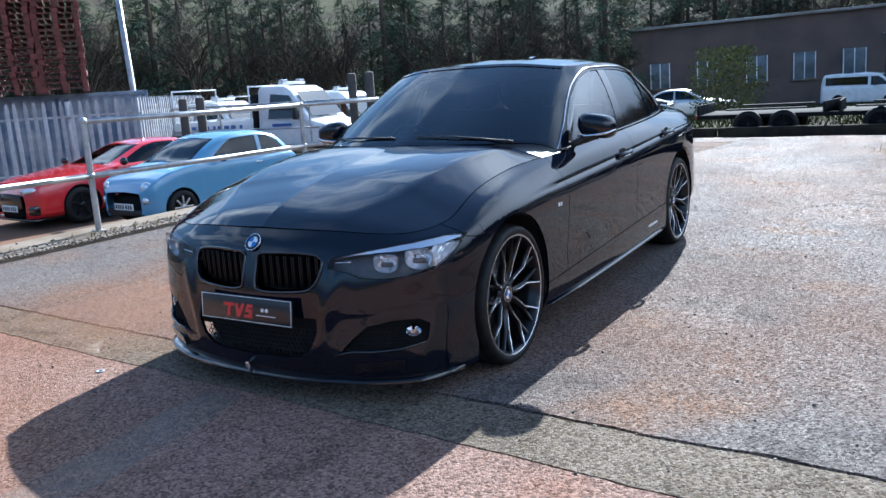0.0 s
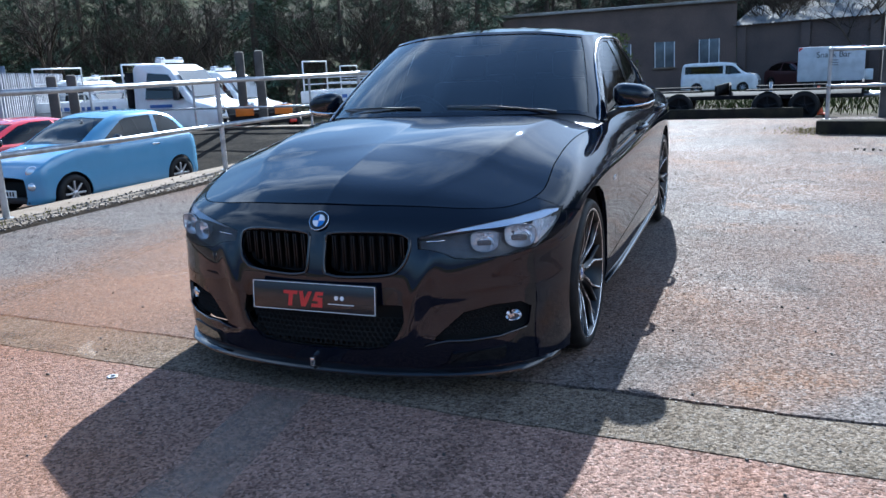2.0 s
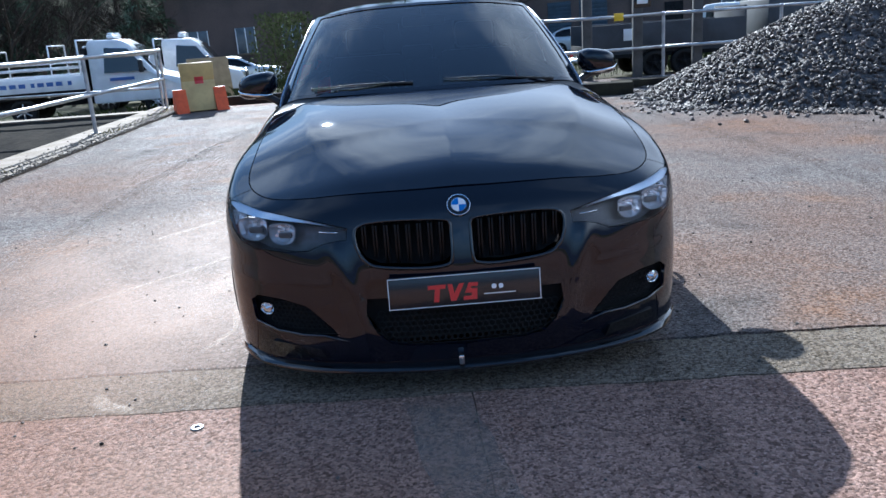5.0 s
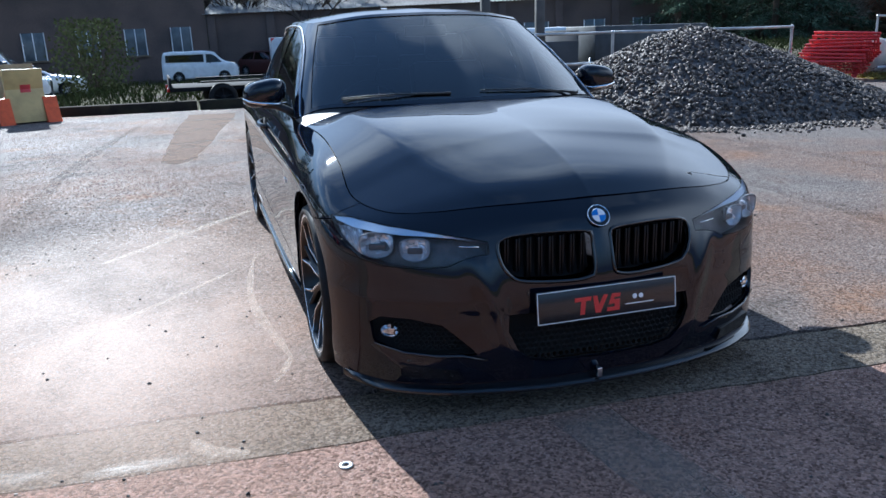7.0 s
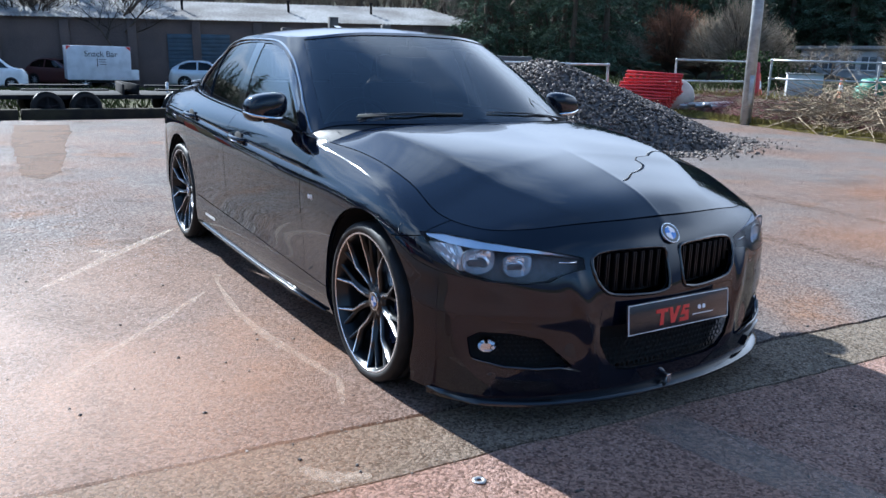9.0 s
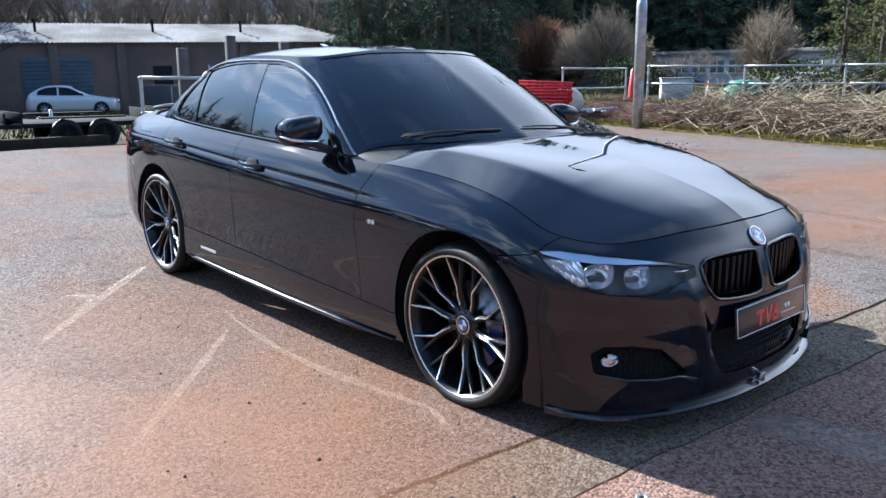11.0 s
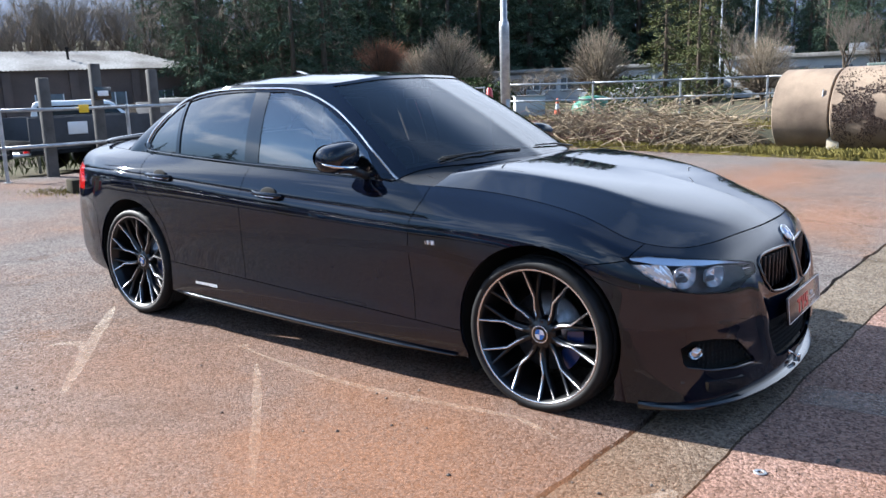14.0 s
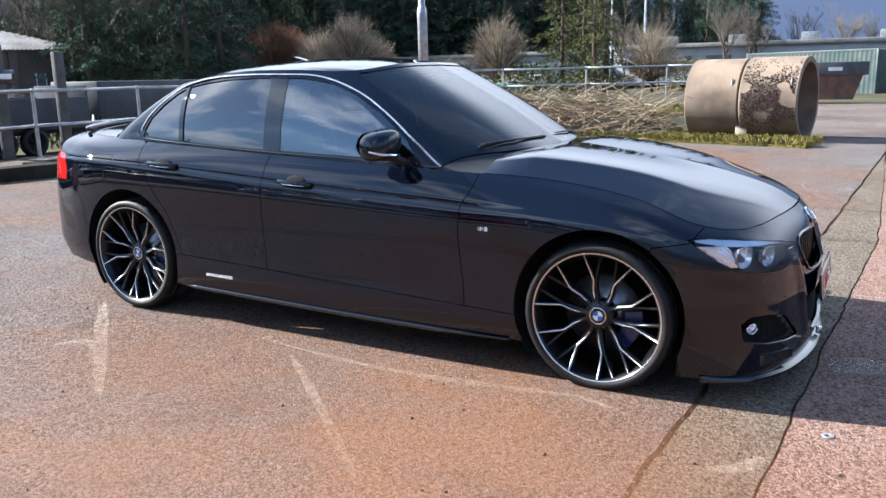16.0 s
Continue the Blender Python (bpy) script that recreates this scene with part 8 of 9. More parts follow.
def container(m, length, mat, label, tall=2.59):
    c = thing("shipping_container", label, "container", m)
    bm = bmesh.new()
    w, step = 2.44, 0.28
    for y, s in ((0.0, -1), (w, 1)):
        pts, x = [], 0.12
        while x < length - 0.12:
            pts += [(x, 0), (x + 0.07, 0), (x + 0.11, 0.036), (x + 0.18, 0.036), (x + 0.22, 0)]
            x += step
        lo = [bm.verts.new((px, y - s * d, 0.15)) for px, d in pts]
        hi = [bm.verts.new((px, y - s * d, tall - 0.1)) for px, d in pts]
        for i in range(len(pts) - 1):
            bm.faces.new((lo[i], lo[i + 1], hi[i + 1], hi[i]))
    part("side_panel", bm, mat, c)
    bm = boxed((0.02, 0.03, tall - 0.10), (length - 0.02, w - 0.03, tall - 0.05), 0.01)
    part("roof", bm, mat, c)
    for x in (0.0, length - 0.1):
        for y in (0, w - 0.1):
            part("corner_post", boxed((x, y, 0), (x + 0.1, y + 0.1, tall), 0.008), mat, c)
    for y in (0, w - 0.08):
        for z in (0.02, tall - 0.12):
            part("side_beam", boxed((0.1, y, z), (length - 0.1, y + 0.08, z + 0.12), 0.006), mat, c)
    for x in (0.01, length - 0.05):
        part("end_wall", boxed((x, 0.08, 0.1), (x + 0.04, w - 0.08, tall - 0.08), 0.006), mat, c)
    return c


BLUEGREY = material("faded_blue_steel", (0.09, 0.13, 0.20), 0.55, 0.2, tint=(0.30, 0.31, 0.33), size=1.2, fine=0.15, bump=0.002, bump_size=30)
GREENSTEEL = material("dark_green_steel", (0.035, 0.062, 0.060), 0.55, 0.2, tint=(0.07, 0.085, 0.08), size=1.5, fine=0.15)
container(pose(-23.6, 2.3, -0.92, 0, 0, 54.5), 12.19, BLUEGREY, "long faded blue shipping container behind the fence")


def pallet(m):
    p = thing("pallet", "red-brown timber pallet in a tall stack", "pallet", m, "stacked pallets")
    for k in range(7):
        part("top_board", boxed((0, 0.172 * k, 0.122), (1.2, 0.172 * k + 0.125, 0.144), 0.003), PALLET, p)
    for k in range(3):
        part("bearer", boxed((0, 0.5 * k, 0.022), (1.2, 0.5 * k + 0.14, 0.122), 0.004), PALLET, p)
        part("bottom_board", boxed((0, 0.5 * k, 0.0), (1.2, 0.5 * k + 0.14, 0.022), 0.003), PALLET, p)
    return p


PALLET = material("red_pallet_timber", (0.17, 0.045, 0.035), 0.75, vary=0.4, size=6, fine=0.25, random_vary=0.3)
first_pallet = pallet(pose(-16.75, 10.55, 1.70, 0, 0, 144.5))
for col in range(4):
    for k in range(17):
        if col or k:
            copy_thing(first_pallet, pose(-16.75 - 0.68 * col + random.uniform(-0.03, 0.03), 10.55 - 0.955 * col + random.uniform(-0.03, 0.03), 1.70 + 0.145 * k, 0, 0, 144.5 + random.uniform(-1.5, 1.5)))

container(pose(47.4, 6.8, -0.42, 0, 0, -128.9), 9.0, GREENSTEEL, "dark green shipping container across the side road")
skip = thing("skip", "grey and rust-red waste skip beside the container", "skip", pose(29.5, 1.0, 0.02, 0, 0, -82))
skip.scale = (0.66, 0.85, 1.05)
bm = bmesh.new()
prism(bm, [(-1.6, 1.35), (-1.0, 0.12), (1.0, 0.12), (1.6, 1.35)], -0.85, 0.85, "y")
part("hull", bm, RUST, skip)
part("rim_band", boxed((-1.66, -0.9, 0.95), (1.66, 0.9, 1.40), 0.03), material("skip_grey", (0.07, 0.08, 0.09), 0.6, vary=0.4, size=2, fine=0.2), skip)
part("side_mark", boxed((-0.35, -0.905, 1.10), (0.35, -0.9, 1.22)), WHITEPAINT, skip)
palisade = thing("palisade_gate", "pale steel palisade gate beside the container", "gate", pose(41.5, -1.2, 0, 0, 0, -100))
for k in range(14):
    share(pale, palisade, pose(0.18 * k, 0, 0))
part("rail", boxed((-0.05, 0.014, 0.5), (2.5, 0.06, 0.56), 0.004), PALE_MAT, palisade)
part("rail", boxed((-0.05, 0.014, 1.8), (2.5, 0.06, 1.86), 0.004), PALE_MAT, palisade)

# green water tank and tarpaulin
tank = thing("water_tank", "green plastic tank with netting on the bank", "tank", pose(19.6, 9.9, 0.36, 0, 0, 30))
GREENP = material("green_plastic", (0.02, 0.16, 0.10), 0.5, vary=0.3, size=4, fine=0.15)
part("drum", lathe(bmesh.new(), [(0.0005, 0.0), (0.42, 0.0), (0.46, 0.05), (0.47, 0.55), (0.42, 0.62), (0.1, 0.66), (0.0005, 0.66)], 24, "z"), GREENP, tank)
bm = bmesh.new()
bmesh.ops.create_icosphere(bm, subdivisions=3, radius=0.5, matrix=Matrix.Translation((0.75, 0.2, 0.22)) @ Matrix.Diagonal((1.0, 0.9, 0.6, 1)))
for v in bm.verts:
    v.co += v.normal * 0.09 * noise.noise(v.co * 4)
part("netting", bm, GREENP, tank, "crumpled green netting")

# ---- depot and other buildings ----
BRICK = material("dark_brick", (0.150, 0.112, 0.097), 1.0, specular=0.06, tint=(0.105, 0.085, 0.078), size=0.6, bump=0.004, bump_size=30, fine=0.3, fine_size=25)
ROOF = material("grey_corrugated_sheet", (0.30, 0.295, 0.285), 1.0, specular=0.06, tint=(0.17, 0.16, 0.15), size=0.35, fine=0.2, fine_size=8)
WINDOW = material("dusty_glazing", (0.13, 0.15, 0.165), 0.25, fine=0.1, vary=0.4, size=1.5)
depot = thing("depot", "long dark brick depot with a grey corrugated roof", "building", pose(0.36, 45.4, -0.75, 0, -1.0, -13.5))
LEN, DEEP, EAVE, RIDGE = 27.0, 9.0, 3.4, 4.55
for lo, hi in (((0, 0, -1), (LEN, 0.3, EAVE)), ((0, DEEP, -1), (LEN, DEEP + 0.3, EAVE)), ((0, 0.3, -1), (0.3, DEEP, EAVE)), ((LEN - 0.3, 0.3, -1), (LEN, DEEP, EAVE))):
    part("wall", boxed(lo, hi, 0), BRICK, depot)


def corrugated(length, depth, z0, z1, hip, flip):
    bm = bmesh.new()
    n = int(length / 0.11)
    lo, hi = [], []
    for i in range(n + 1):
        x = length * i / n
        wave = 0.03 * math.cos(math.pi * i)
        f = 1.0 if x < length - hip else max(0.0, (length - x) / hip)
        y0, y1 = (-0.3, depth / 2) if not flip else (depth + 0.6, depth / 2)
        lo.append(bm.verts.new((x - 0.2, y0, z0 + wave)))
        hi.append(bm.verts.new((x - 0.2, y0 + (y1 - y0) * f, z0 + (z1 - z0) * f + wave)))
    for i in range(n):
        bm.faces.new((lo[i], lo[i + 1], hi[i + 1], hi[i]))
    return bm


roof = part("roof", corrugated(LEN + 0.4, DEEP, EAVE - 0.05, RIDGE, 2.6, False), ROOF, depot, "weathered grey corrugated roof")
part("roof", corrugated(LEN + 0.4, DEEP, EAVE - 0.05, RIDGE, 2.6, True), ROOF, depot)
for x in (9.5, 15.5, 20.5):
    part("flue", lathe(bmesh.new(), [(0.07, -0.3), (0.07, 0.55), (0.11, 0.57), (0.11, 0.65)], 12, "z"), DARKSTEEL, roof).matrix_basis = pose(x, 2.2, 4.0)
for x0, x1, z0, z1, mat, nm in ((3.6, 3.75, 0, 2.9, GALV, "downpipe"), (8.6, 11.9, 0, 2.6, material("blue_shutter", (0.04, 0.07, 0.10), 0.5, fine=0.15, vary=0.3, size=2), "roller_door"), (15.0, 16.0, 0, 2.1, DARKSTEEL, "door"),
                                (18.0, 19.4, 1.0, 2.1, WINDOW, "window"), (21.5, 22.7, 1.0, 2.1, WINDOW, "window"), (24.4, 25.4, 1.2, 2.1, WINDOW, "window")):
    o = part(nm, boxed((x0, -0.06, z0), (x1, 0.02, z1), 0.01), mat, depot)
    if nm == "window":
        for k in range(3):
            part("bar", boxed((x0 + (x1 - x0) * k / 2 - 0.03, -0.10, z0), (x0 + (x1 - x0) * k / 2 + 0.03, -0.06, z1)), WHITEPAINT, o)
    if nm == "roller_door":
        for k in range(12):
            part("slat", boxed((x0, -0.085, z0 + 0.21 * k), (x1, -0.06, z0 + 0.21 * k + 0.19), 0.008), bpy.data.materials["blue_shutter"], o)
for k in range(9):
    part("pier", boxed((3.3 * k, -0.16, -1), (3.3 * k + 0.45, 0.0, EAVE - 0.15), 0.01), BRICK, depot)
hall = thing("brick_hall", "taller flat-topped dark brick hall", "building", pose(-12.6, 43.6, -0.75, 0, -1.0, 7.5))
for lo, hi in (((0, 0, -1), (13.0, 0.3, 4.45)), ((0, 0.3, -1), (0.3, 8.7, 4.45)), ((12.7, 0.3, -1), (13.0, 8.7, 4.45)), ((0, 8.7, -1), (13.0, 9, 4.45))):
    part("wall", boxed(lo, hi), BRICK, hall)
part("roof", boxed((-0.2, -0.25, 4.45), (13.2, 9.2, 4.6), 0.02), ROOF, hall)
for k, x in enumerate((1.0, 3.6, 6.2, 8.6, 11.0)):
    o = part("window", boxed((x, -0.05, 1.1), (x + 1.1, 0.02, 2.5), 0.01), WINDOW, hall)
    part("sill", boxed((x - 0.1, -0.14, 1.0), (x + 1.2, 0.0, 1.1), 0.01), CONC, o)
    for j in range(3):
        part("bar", boxed((x + 0.53 * j, -0.08, 1.1), (x + 0.53 * j + 0.05, -0.05, 2.5)), WHITEPAINT, o)
office = thing("office_block", "long low pale office building behind the trees", "building", pose(55.1, 36.9, -0.2, 0, 0, -100.5))
PALEWALL = material("pale_cladding", (0.40, 0.42, 0.44), 0.6, vary=0.2, size=0.8, fine=0.06)
part("wall", boxed((0, 0, 0), (16, 8, 2.75), 0.03), PALEWALL, office)
part("roof", boxed((-0.3, -0.35, 2.75), (16.3, 8.3, 3.0), 0.03), ROOF, office)
for k in range(9):
    o = part("window", boxed((0.5 + 1.75 * k, -0.04, 1.35), (1.75 + 1.75 * k, 0.02, 2.25), 0.01), WINDOW, office)
    part("frame", boxed((1.10 + 1.75 * k, -0.07, 1.35), (1.16 + 1.75 * k, -0.04, 2.25)), WHITEPAINT, o)
    part("sill", boxed((0.45 + 1.75 * k, -0.10, 1.27), (1.80 + 1.75 * k, 0.0, 1.35), 0.01), WHITEPAINT, o)
for p, turn, w, nm in (((76, 22, 0.2), -75, 24, "low grey office wing behind the railings"), ((58, 5, 0.2), -88, 26, "low pale works building across the road")):
    b = thing("works_building", nm, "building", pose(*p, 0, 0, turn))
    part("wall", boxed((-w / 2, 0, 0), (w / 2, 8, 2.7), 0.03), PALEWALL, b)
    part("roof", boxed((-w / 2 - 0.3, -0.3, 2.7), (w / 2 + 0.3, 8.3, 3.0), 0.03), ROOF, b)
    for k in range(8):
        part("window", boxed((-w / 2 + 1.2 + 2.8 * k, -0.04, 1.0), (-w / 2 + 3.0 + 2.8 * k, 0.02, 2.1), 0.01), WINDOW, b)
    for k in range(4):
        part("vent", boxed((-w / 2 + 3 + 5 * k, 2, 3.0), (-w / 2 + 4.2 + 5 * k, 3.2, 3.6), 0.03), GALV, b)

# ---- trees ----
BARK = material("grey_bark", (0.12, 0.095, 0.075), 1.0, specular=0.06, fine=0.3, fine_size=30, vary=0.3, size=3)
TWIGS = material("bare_twigs", (0.17, 0.145, 0.120), 1.0, specular=0.06, random_vary=0.3, island=True, fine=0.2)
BROWNTWIGS = material("russet_twigs", (0.26, 0.14, 0.09), 1.0, specular=0.06, random_vary=0.3, island=True, fine=0.2)
NEEDLES = material("spruce_needles", (0.078, 0.112, 0.074), 1.0, specular=0.06, random_vary=0.5, island=True, fine=0.3)
PINES = material("pine_needles", (0.105, 0.115, 0.05), 1.0, specular=0.06, random_vary=0.45, island=True, fine=0.3)
IVY = material("hedge_leaves", (0.05, 0.07, 0.03), 1.0, specular=0.06, random_vary=0.5, island=True, fine=0.2)


def bare_tree(name, label, seed, h, spread, twig_mat, trunk_share=0.25, limbs=6, depth=4, lean_up=0.55, group="bare trees"):
    """Trunk, limbs and fine twigs, each level shorter and thinner."""
    rng = random.Random(seed)
    trunk, crown = bmesh.new(), bmesh.new()

    def grow(p, d, L, r, level):
        bm_ = trunk if level < 2 else crown
        mid = p + d * L * 0.5 + Vector((rng.uniform(-1, 1), rng.uniform(-1, 1), rng.uniform(-0.3, 0.6))) * L * 0.07
        end = p + d * L + Vector((rng.uniform(-1, 1), rng.uniform(-1, 1), rng.uniform(-0.2, 0.8))) * L * 0.10
        tube(bm_, [p, mid, end], [r, r * 0.8, r * 0.55], 5 if level < 2 else 3, caps=False)
        if level >= depth:
            return
        n = limbs if level == 0 else rng.randint(3, 5) if level < 3 else rng.randint(2, 4)
        for k in range(n):
            t = rng.uniform(0.35, 1.0) if level else rng.uniform(0.45, 1.0)
            base = (p * (1 - 2 * t) + mid * 2 * t) if t < 0.5 else (mid * (2 - 2 * t) + end * (2 * t - 1))
            q = rng.uniform(0, 6.283)
            side = Vector((math.cos(q), math.sin(q), rng.uniform(-0.1, 0.5)))
            nd = (d * lean_up + side * spread * (0.7 if level else 0.8)).normalized()
            nd.z = max(nd.z, -0.15)
            grow(base, nd, L * rng.uniform(0.52, 0.72), max(0.006, r * rng.uniform(0.38, 0.55)), level + 1)

    grow(Vector((0, 0, -0.1)), Vector((rng.uniform(-0.05, 0.05), rng.uniform(-0.05, 0.05), 1)).normalized(), h * (trunk_share + 0.15), h * 0.013, 0)
    t = thing(name, label, "tree", None, group)
    part("trunk", trunk, BARK, t)
    part("crown", crown, twig_mat, t, "bare twigs")
    return t


def conifer(name, label, seed, h, width, mat, base=0.1, dense=1.0, group="conifers"):
    """A trunk with drooping boughs, each a spray of many small needle blades."""
    rng = random.Random(seed)
    trunk, crown = bmesh.new(), bmesh.new()
    tube(trunk, [(0, 0, -0.2), (0.05, 0, h * 0.5), (0, 0, h * 0.97)], [h * 0.018, h * 0.011, 0.02], 7)
    count = int(95 * dense)
    for i in range(count):
        f = base + (1 - base) * (i + rng.random()) / count
        z, reach = h * f, width * (1 - f) ** 0.8 * rng.uniform(0.65, 1.15) + 0.15
        q = rng.uniform(0, 6.283)
        d = Vector((math.cos(q), math.sin(q), 0))
        s = Vector((-d.y, d.x, 0))
        tip = Vector((0, 0, z)) + d * reach + Vector((0, 0, -reach * rng.uniform(0.1, 0.45)))
        root = Vector((0, 0, z))
        tube(trunk, [root, tip], [0.03, 0.008], 3, caps=False)
        n = max(10, int(reach * 58 * dense))
        for k in range(n):
            t = (k + rng.random()) / n
            p = root.lerp(tip, 0.15 + 0.9 * t) + s * rng.uniform(-1, 1) * reach * 0.22 * (1.1 - t) + Vector((0, 0, rng.uniform(-0.15, 0.15)))
            L, w = rng.uniform(0.12, 0.34) * (0.5 + h / 16), rng.uniform(0.012, 0.03) * (0.5 + h / 16)
            a = (d * rng.uniform(0.2, 1) + s * rng.uniform(-1, 1) + Vector((0, 0, rng.uniform(-0.9, 0.4)))).normalized()
            b = a.cross(Vector((rng.uniform(-1, 1), rng.uniform(-1, 1), 1))).normalized() * w
            v = [crown.verts.new(c) for c in (p - b * 0.5, p + a * L * 0.5 - b, p + a * L, p + a * L * 0.5 + b)]
            crown.faces.new(v)
    t = thing(name, label, "tree", None, group)
    part("trunk", trunk, BARK, t)
    part("crown", crown, mat, t, "dark needle boughs" if mat is NEEDLES else "thin olive needle boughs")
    return t


PALETWIGS = material("pale_twigs", (0.27, 0.225, 0.17), 1.0, specular=0.06, random_vary=0.35, island=True, fine=0.2)


def twig_dome(name, label, seed, w, h, mat, count, group):
    """A many-stemmed bare tree: fine stems that fan out from a short trunk and fork into a rounded crown."""
    rng = random.Random(seed)
    trunk, crown = bmesh.new(), bmesh.new()
    tube(trunk, [(0, 0, -0.2), (0.03, 0.02, h * 0.25), (0.0, 0.05, h * 0.65)], [0.15, 0.10, 0.03], 7)
    for _ in range(count):
        q, e = rng.uniform(0, 6.283), math.asin(rng.uniform(-0.45, 1.0))
        k = rng.uniform(0.72, 1.06) * (1 + 0.16 * noise.noise(Vector((math.cos(q) * 2.2, math.sin(q) * 2.2, e * 2 + seed))))
        tip = Vector((w * k * math.cos(q) * math.cos(e), w * k * math.sin(q) * math.cos(e), h * (0.45 + 0.53 * k * math.sin(e))))
        root = Vector((rng.gauss(0, 0.06), rng.gauss(0, 0.06), h * (0.14 + 0.46 * rng.random() * max(0.15, math.sin(e)))))
        mid = root.lerp(tip, 0.55) + Vector((0, 0, h * 0.05)) + Vector((rng.gauss(0, 0.1), rng.gauss(0, 0.1), 0)) * w * 0.4
        if rng.random() < 0.12:
            tube(trunk, [root, mid, tip], [0.035, 0.022, 0.006], 4, caps=False)
        else:
            tube(crown, [root.lerp(mid, 0.7), mid, tip], [0.012, 0.011, 0.005], 3, caps=False)
        for _ in range(2):
            p = mid.lerp(tip, rng.uniform(0.2, 0.9))
            d = (tip - mid).normalized() + Vector((rng.uniform(-1, 1), rng.uniform(-1, 1), rng.uniform(-0.4, 1))) * 0.8
            tube(crown, [p, p + d * rng.uniform(0.2, 0.5)], [0.009, 0.004], 3, caps=False)
    t = thing(name, label, "tree", None, group)
    part("trunk", trunk, BARK, t)
    part("crown", crown, mat, t, "fine bare twigs")
    return t


def by_bearing(x, y, bearing, dist):
    return x + dist * math.sin(radians(bearing)), y + dist * math.cos(radians(bearing))


# darker copy of the bare twigs: the wood's shade is in the colour
SHADETWIGS = material("shaded_twigs", (0.045, 0.037, 0.030), 1.0, specular=0.03, random_vary=0.3, island=True, fine=0.2)
WOOD = [bare_tree("bare_tree", "leafless tree of the crowded wood, shade put into its twig colour", s, 10.0, sp, SHADETWIGS, 0.25, 8, 5, 0.55, "wood trees") for s, sp in ((31, 0.7), (32, 0.85))]
BARE = [bare_tree("bare_tree", "leafless grey woodland tree", s, 10.0, sp, TWIGS, 0.25, 9, 5, 0.95) for s, sp in ((1, 0.60), (2, 0.5), (3, 0.66))]
RUSSET = [twig_dome("bare_tree", "leafless russet-twigged round tree", s, 3.1, 5.4, BROWNTWIGS, 2000, "russet trees") for s in (5, 6)]
OVAL = [twig_dome("bare_tree", "leafless pale-twigged oval tree", s, 2.0, 4.7, PALETWIGS, 900, "oval bare trees") for s in (17, 18)]
SMALL = [bare_tree("bare_tree", "small leafless tree with a forked crown", s, 4.5, 0.9, TWIGS, 0.22, 6, 5, 0.5, "small bare trees") for s in (8, 9)]
SPRUCE = [conifer("spruce_tree", "tall dark green spruce", s, 13.0, 2.6, NEEDLES, 0.06, d) for s, d in ((11, 1.0), (12, 1.15), (13, 0.9))]
PINE = [conifer("pine_tree", "tall thin olive pine", s, 10.0, 2.6, PINES, 0.12, 0.8, "pines") for s in (15, 16)]
used = set()


def plant(kinds, i, x, y, size, turn=None):
    """Stands a tree of that kind on the land: the model itself first, copies after it."""
    k = kinds[i % len(kinds)]
    m = pose(x, y, height(x, y) - 0.05, 0, 0, random.uniform(0, 360) if turn is None else turn)
    if k.name not in used:
        used.add(k.name)
        k.matrix_basis, k.scale = m, (size, size, size)
        return k
    o = copy_thing(k, m)
    o.scale = (size * random.uniform(0.93, 1.07), size * random.uniform(0.93, 1.07), size)
    return o


rng = random.Random(21)
n = 0
# dark wood behind the trucks and the brick hall
for b in np.arange(-66, 6, 1.55):
    for row in range(3):
        d = 50 + 9 * row + rng.uniform(-3, 3)
        x, y = by_bearing(2.5, -3.2, b + rng.uniform(-0.8, 0.8), d)
        if -13 < x < 1 and y < 54:
            y += 12
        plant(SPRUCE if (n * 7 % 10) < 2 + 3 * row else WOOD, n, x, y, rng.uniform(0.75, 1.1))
        n += 1
# bare wood behind the depot
for b in np.arange(4, 46, 1.4):
    for row in range(2):
        x, y = by_bearing(-3.0, -2, b + rng.uniform(-0.6, 0.6), 62 + 9 * row + rng.uniform(-3, 3))
        plant(BARE if b < 34 else SPRUCE, n, x, y, rng.uniform(0.85, 1.2))
        n += 1
# spruces at the depot's end and along the ridge
for b in np.arange(33.8, 47, 0.85):
    x, y = by_bearing(-3.9, -1, b + rng.uniform(-0.4, 0.4), 50 + rng.uniform(-4, 6))
    plant(BARE if n % 4 == 0 else SPRUCE, n, x, y, rng.uniform(0.75, 1.0))
    n += 1
for b in np.arange(46, 82, 0.85):
    for row in range(3):
        x, y = by_bearing(-3.9, -1, b + rng.uniform(-0.5, 0.5), 76 + 9 * row + rng.uniform(-4, 4))
        plant(SPRUCE, n, x, y, rng.uniform(0.85, 1.15) * (1.1 if b < 68 else 0.85))
        n += 1
for b, d, s in ((49.5, 62, 1.0), (51.2, 66, 0.85), (48.0, 68, 0.8)):
    plant(RUSSET, n, *by_bearing(-3.9, -1, b, d), s)
    n += 1
for b, d, s in ((44.5, 66, 0.9), (42.5, 68, 0.9),  (73.6, 52, 0.62), (75.8, 56, 0.6), (80, 60, 0.7), (82, 62, 0.65), (84.5, 75, 0.7), (87, 78, 0.7), (89, 80, 0.65)):
    plant(BARE, n, *by_bearing(-3.9, -1, b, d), s)
    n += 1
for b, d, s in ((60.4, 32, 0.62), (61.2, 34, 0.6), (76.8, 40, 0.75), (33, 42, 0.6)):
    plant(SMALL, n, *by_bearing(-3.9, -1, b, d), s)
    n += 1
for b, d, s in ((54.6, 45, 0.95), (52.6, 50, 0.85), (56.3, 48, 0.75), (64.9, 45, 0.92), (75.4, 50, 0.85), (46.6, 58, 0.8)):
    plant(OVAL, n, *by_bearing(-3.9, -1, b, d), s)
    n += 1
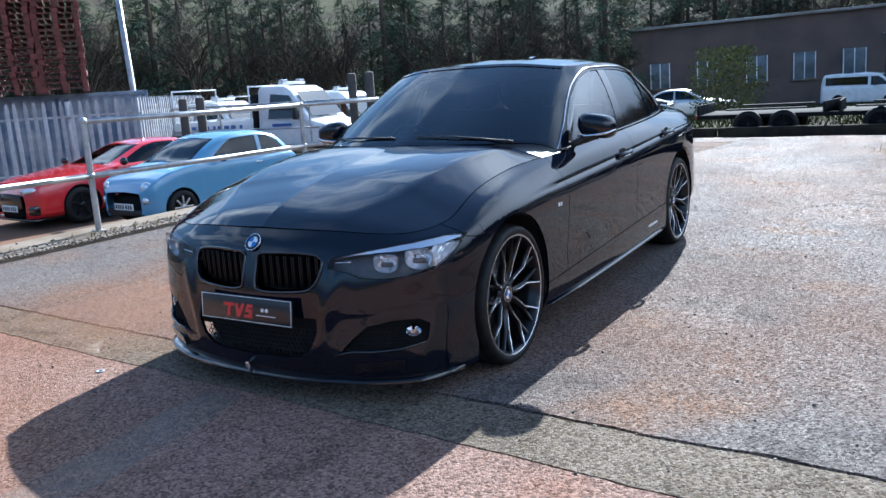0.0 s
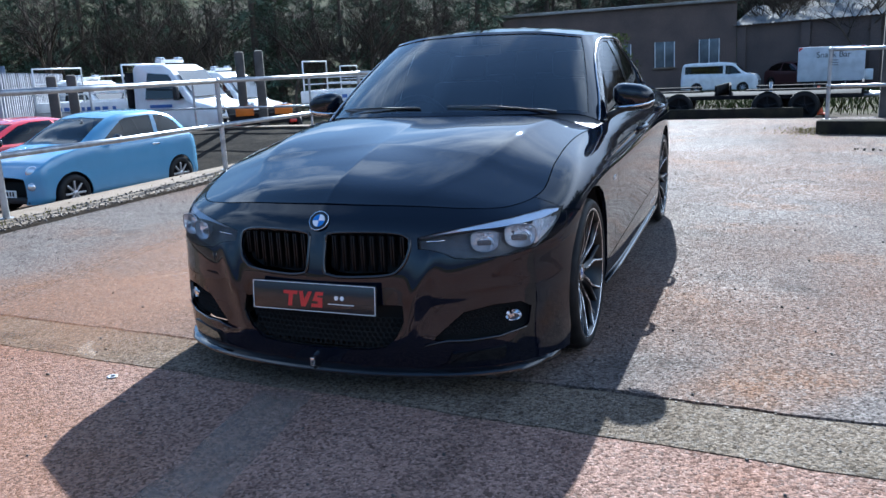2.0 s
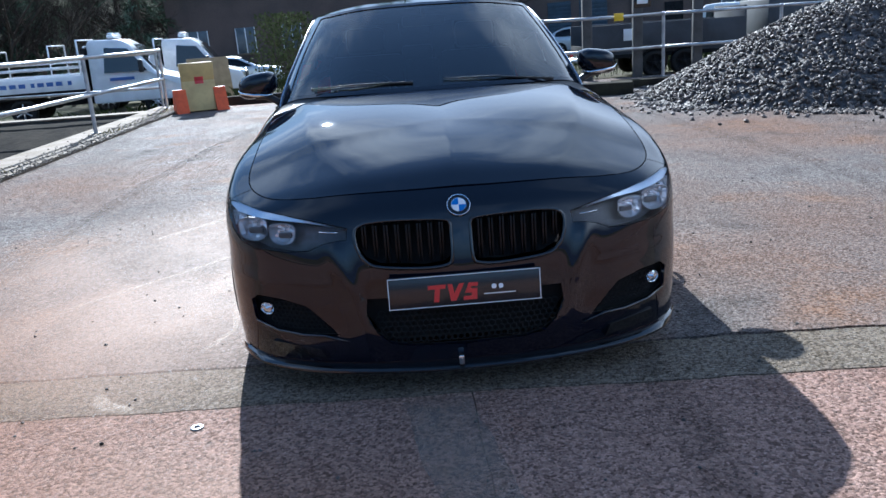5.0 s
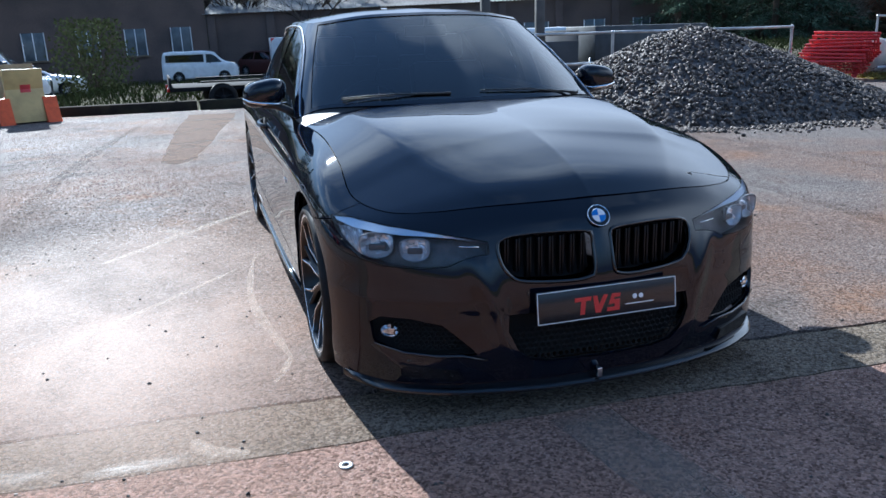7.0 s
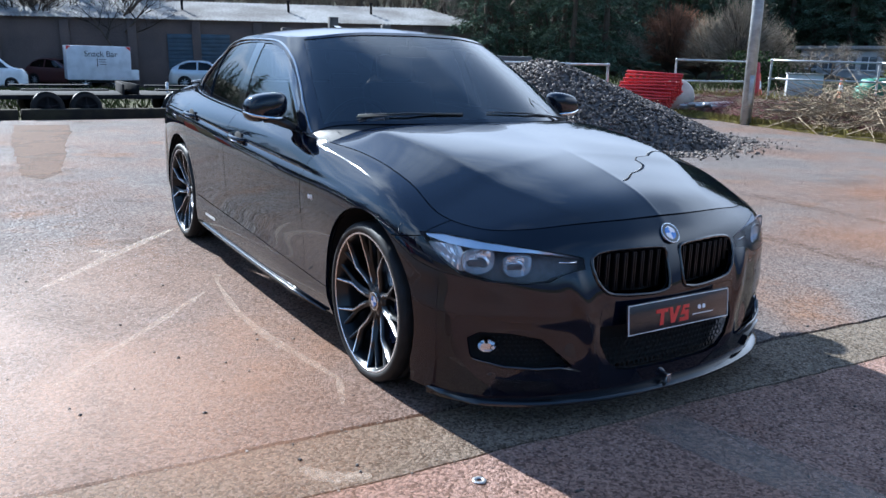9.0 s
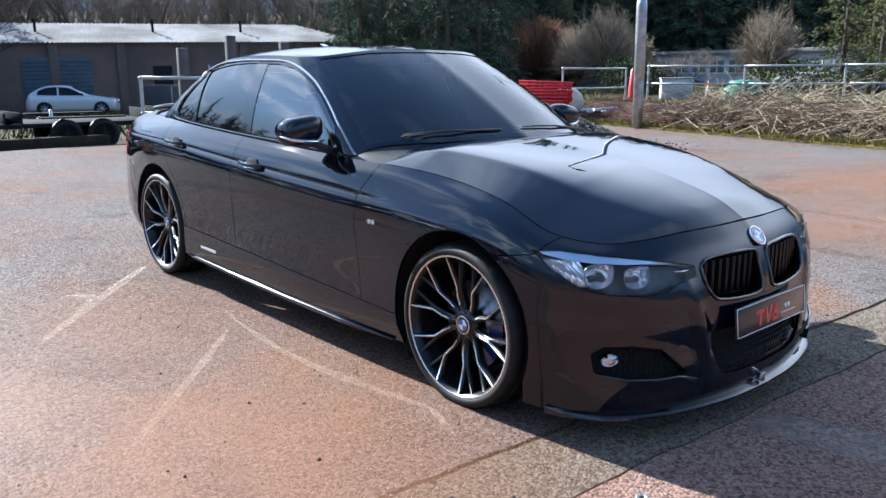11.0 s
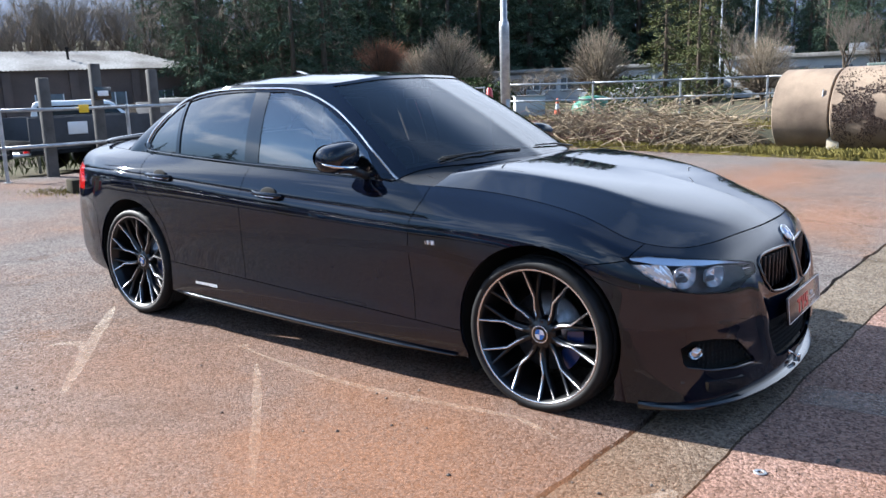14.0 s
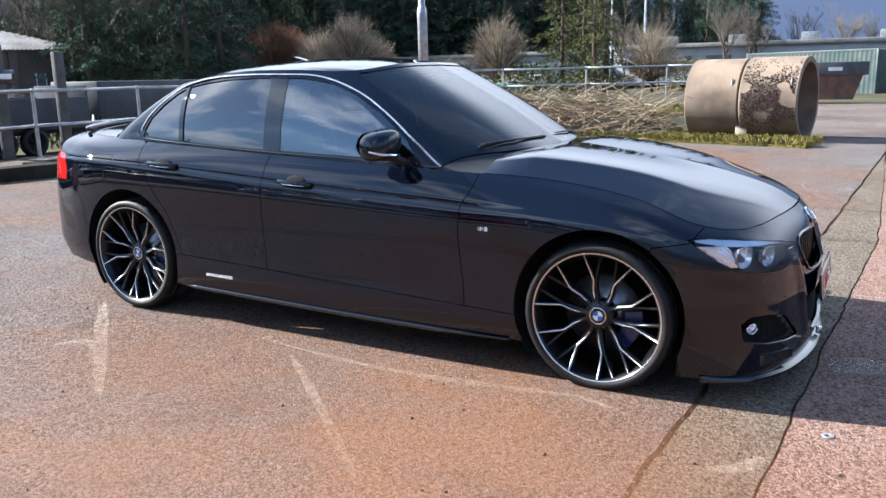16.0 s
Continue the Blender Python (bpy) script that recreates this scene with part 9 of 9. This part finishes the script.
for b, d, s in ((69.3, 46, 0.84), (70.8, 48, 0.9), (72.2, 47, 0.82), (71.5, 44, 0.7)):
    plant(PINE, n, *by_bearing(-3.9, -1, b, d), s)
    n += 1


def shrub(x, y, w, h, mat, label, seed):
    r = random.Random(seed)
    s = thing("shrub", label, "shrub", pose(x, y, height(x, y)), "shrubs")
    bm, st = bmesh.new(), bmesh.new()
    for _ in range(int(260 * w * h)):
        q, e = r.uniform(0, 6.283), r.random() ** 0.5
        z = r.random()
        rad = w * 0.5 * e * (1 - 0.6 * abs(z - 0.45)) * r.uniform(0.8, 1.15)
        p = Vector((rad * math.cos(q), rad * math.sin(q), z * h))
        a = Vector((r.uniform(-1, 1), r.uniform(-1, 1), r.uniform(-0.3, 1))).normalized() * r.uniform(0.06, 0.16)
        b_ = a.cross(Vector((r.uniform(-1, 1), 1, 0.3))).normalized() * 0.05
        bm.faces.new([bm.verts.new(c) for c in (p, p + a * 0.5 - b_, p + a, p + a * 0.5 + b_)])
    for k in range(9):
        q = 0.7 * k
        tube(st, [(0, 0, 0), (w * 0.2 * math.cos(q), w * 0.2 * math.sin(q), h * 0.5), (w * 0.38 * math.cos(q), w * 0.38 * math.sin(q), h * 0.85)], [0.03, 0.02, 0.008], 4, caps=False)
    part("stem", st, BARK, s)
    part("foliage", bm, mat, s)


for k, (b, d, w, h, mat, label) in enumerate(((-12, 33, 3.0, 2.6, PINES, "tall olive shrub before the brick hall"), (56.5, 34, 2.5, 1.4, IVY, "dark green garden shrub"), (58.5, 33, 2.2, 1.2, IVY, "dark green garden shrub"), (65.8, 30, 1.8, 0.9, PINES, "low yellow-green garden shrub"),
                                              (70, 33, 1.6, 0.8, PINES, "low yellow-green garden shrub"), (67.5, 38, 2.4, 1.3, IVY, "dark green garden shrub"), (37, 22, 2.4, 1.0, IVY, "rough hedge by the railing"), (29, 24, 2.0, 0.9, PINES, "rough yellowed bush by the railing"), (78, 55, 4.5, 2.0, PINES, "broad yellow-green bush on the slope"))):
    shrub(*by_bearing(-3.9 if b > 0 else 2.5, -1 if b > 0 else -3.2, b, d), w, h, mat, label, 30 + k)
# blue tarpaulin-covered load and small kiosk far off by the depot
bm = boxed((-1.3, -0.8, 0), (1.3, 0.8, 1.2), 0.25)
o = tagged(part("covered_load", bm, material("blue_tarpaulin", (0.02, 0.07, 0.12), 0.5, vary=0.3, size=3, fine=0.1, bump=0.03, bump_size=5)), "blue tarpaulin-covered load on the grass", "covered load")
o.matrix_basis = pose(*by_bearing(-3.9, -1, 28.5, 33), yard_z(*by_bearing(-3.9, -1, 28.5, 33)), 0, 0, 20)
kiosk = thing("site_kiosk", "pale grey metal kiosk on the bank", "kiosk", pose(20.1, 12.5, 0.34, 0, 0, -50))
kiosk.scale = (0.55, 0.55, 0.55)
part("body", boxed((-0.9, -0.5, 0), (0.9, 0.5, 1.25), 0.03), PALEWALL, kiosk)
part("lid", boxed((-0.95, -0.55, 1.25), (0.95, 0.55, 1.32), 0.01), ROOF, kiosk)
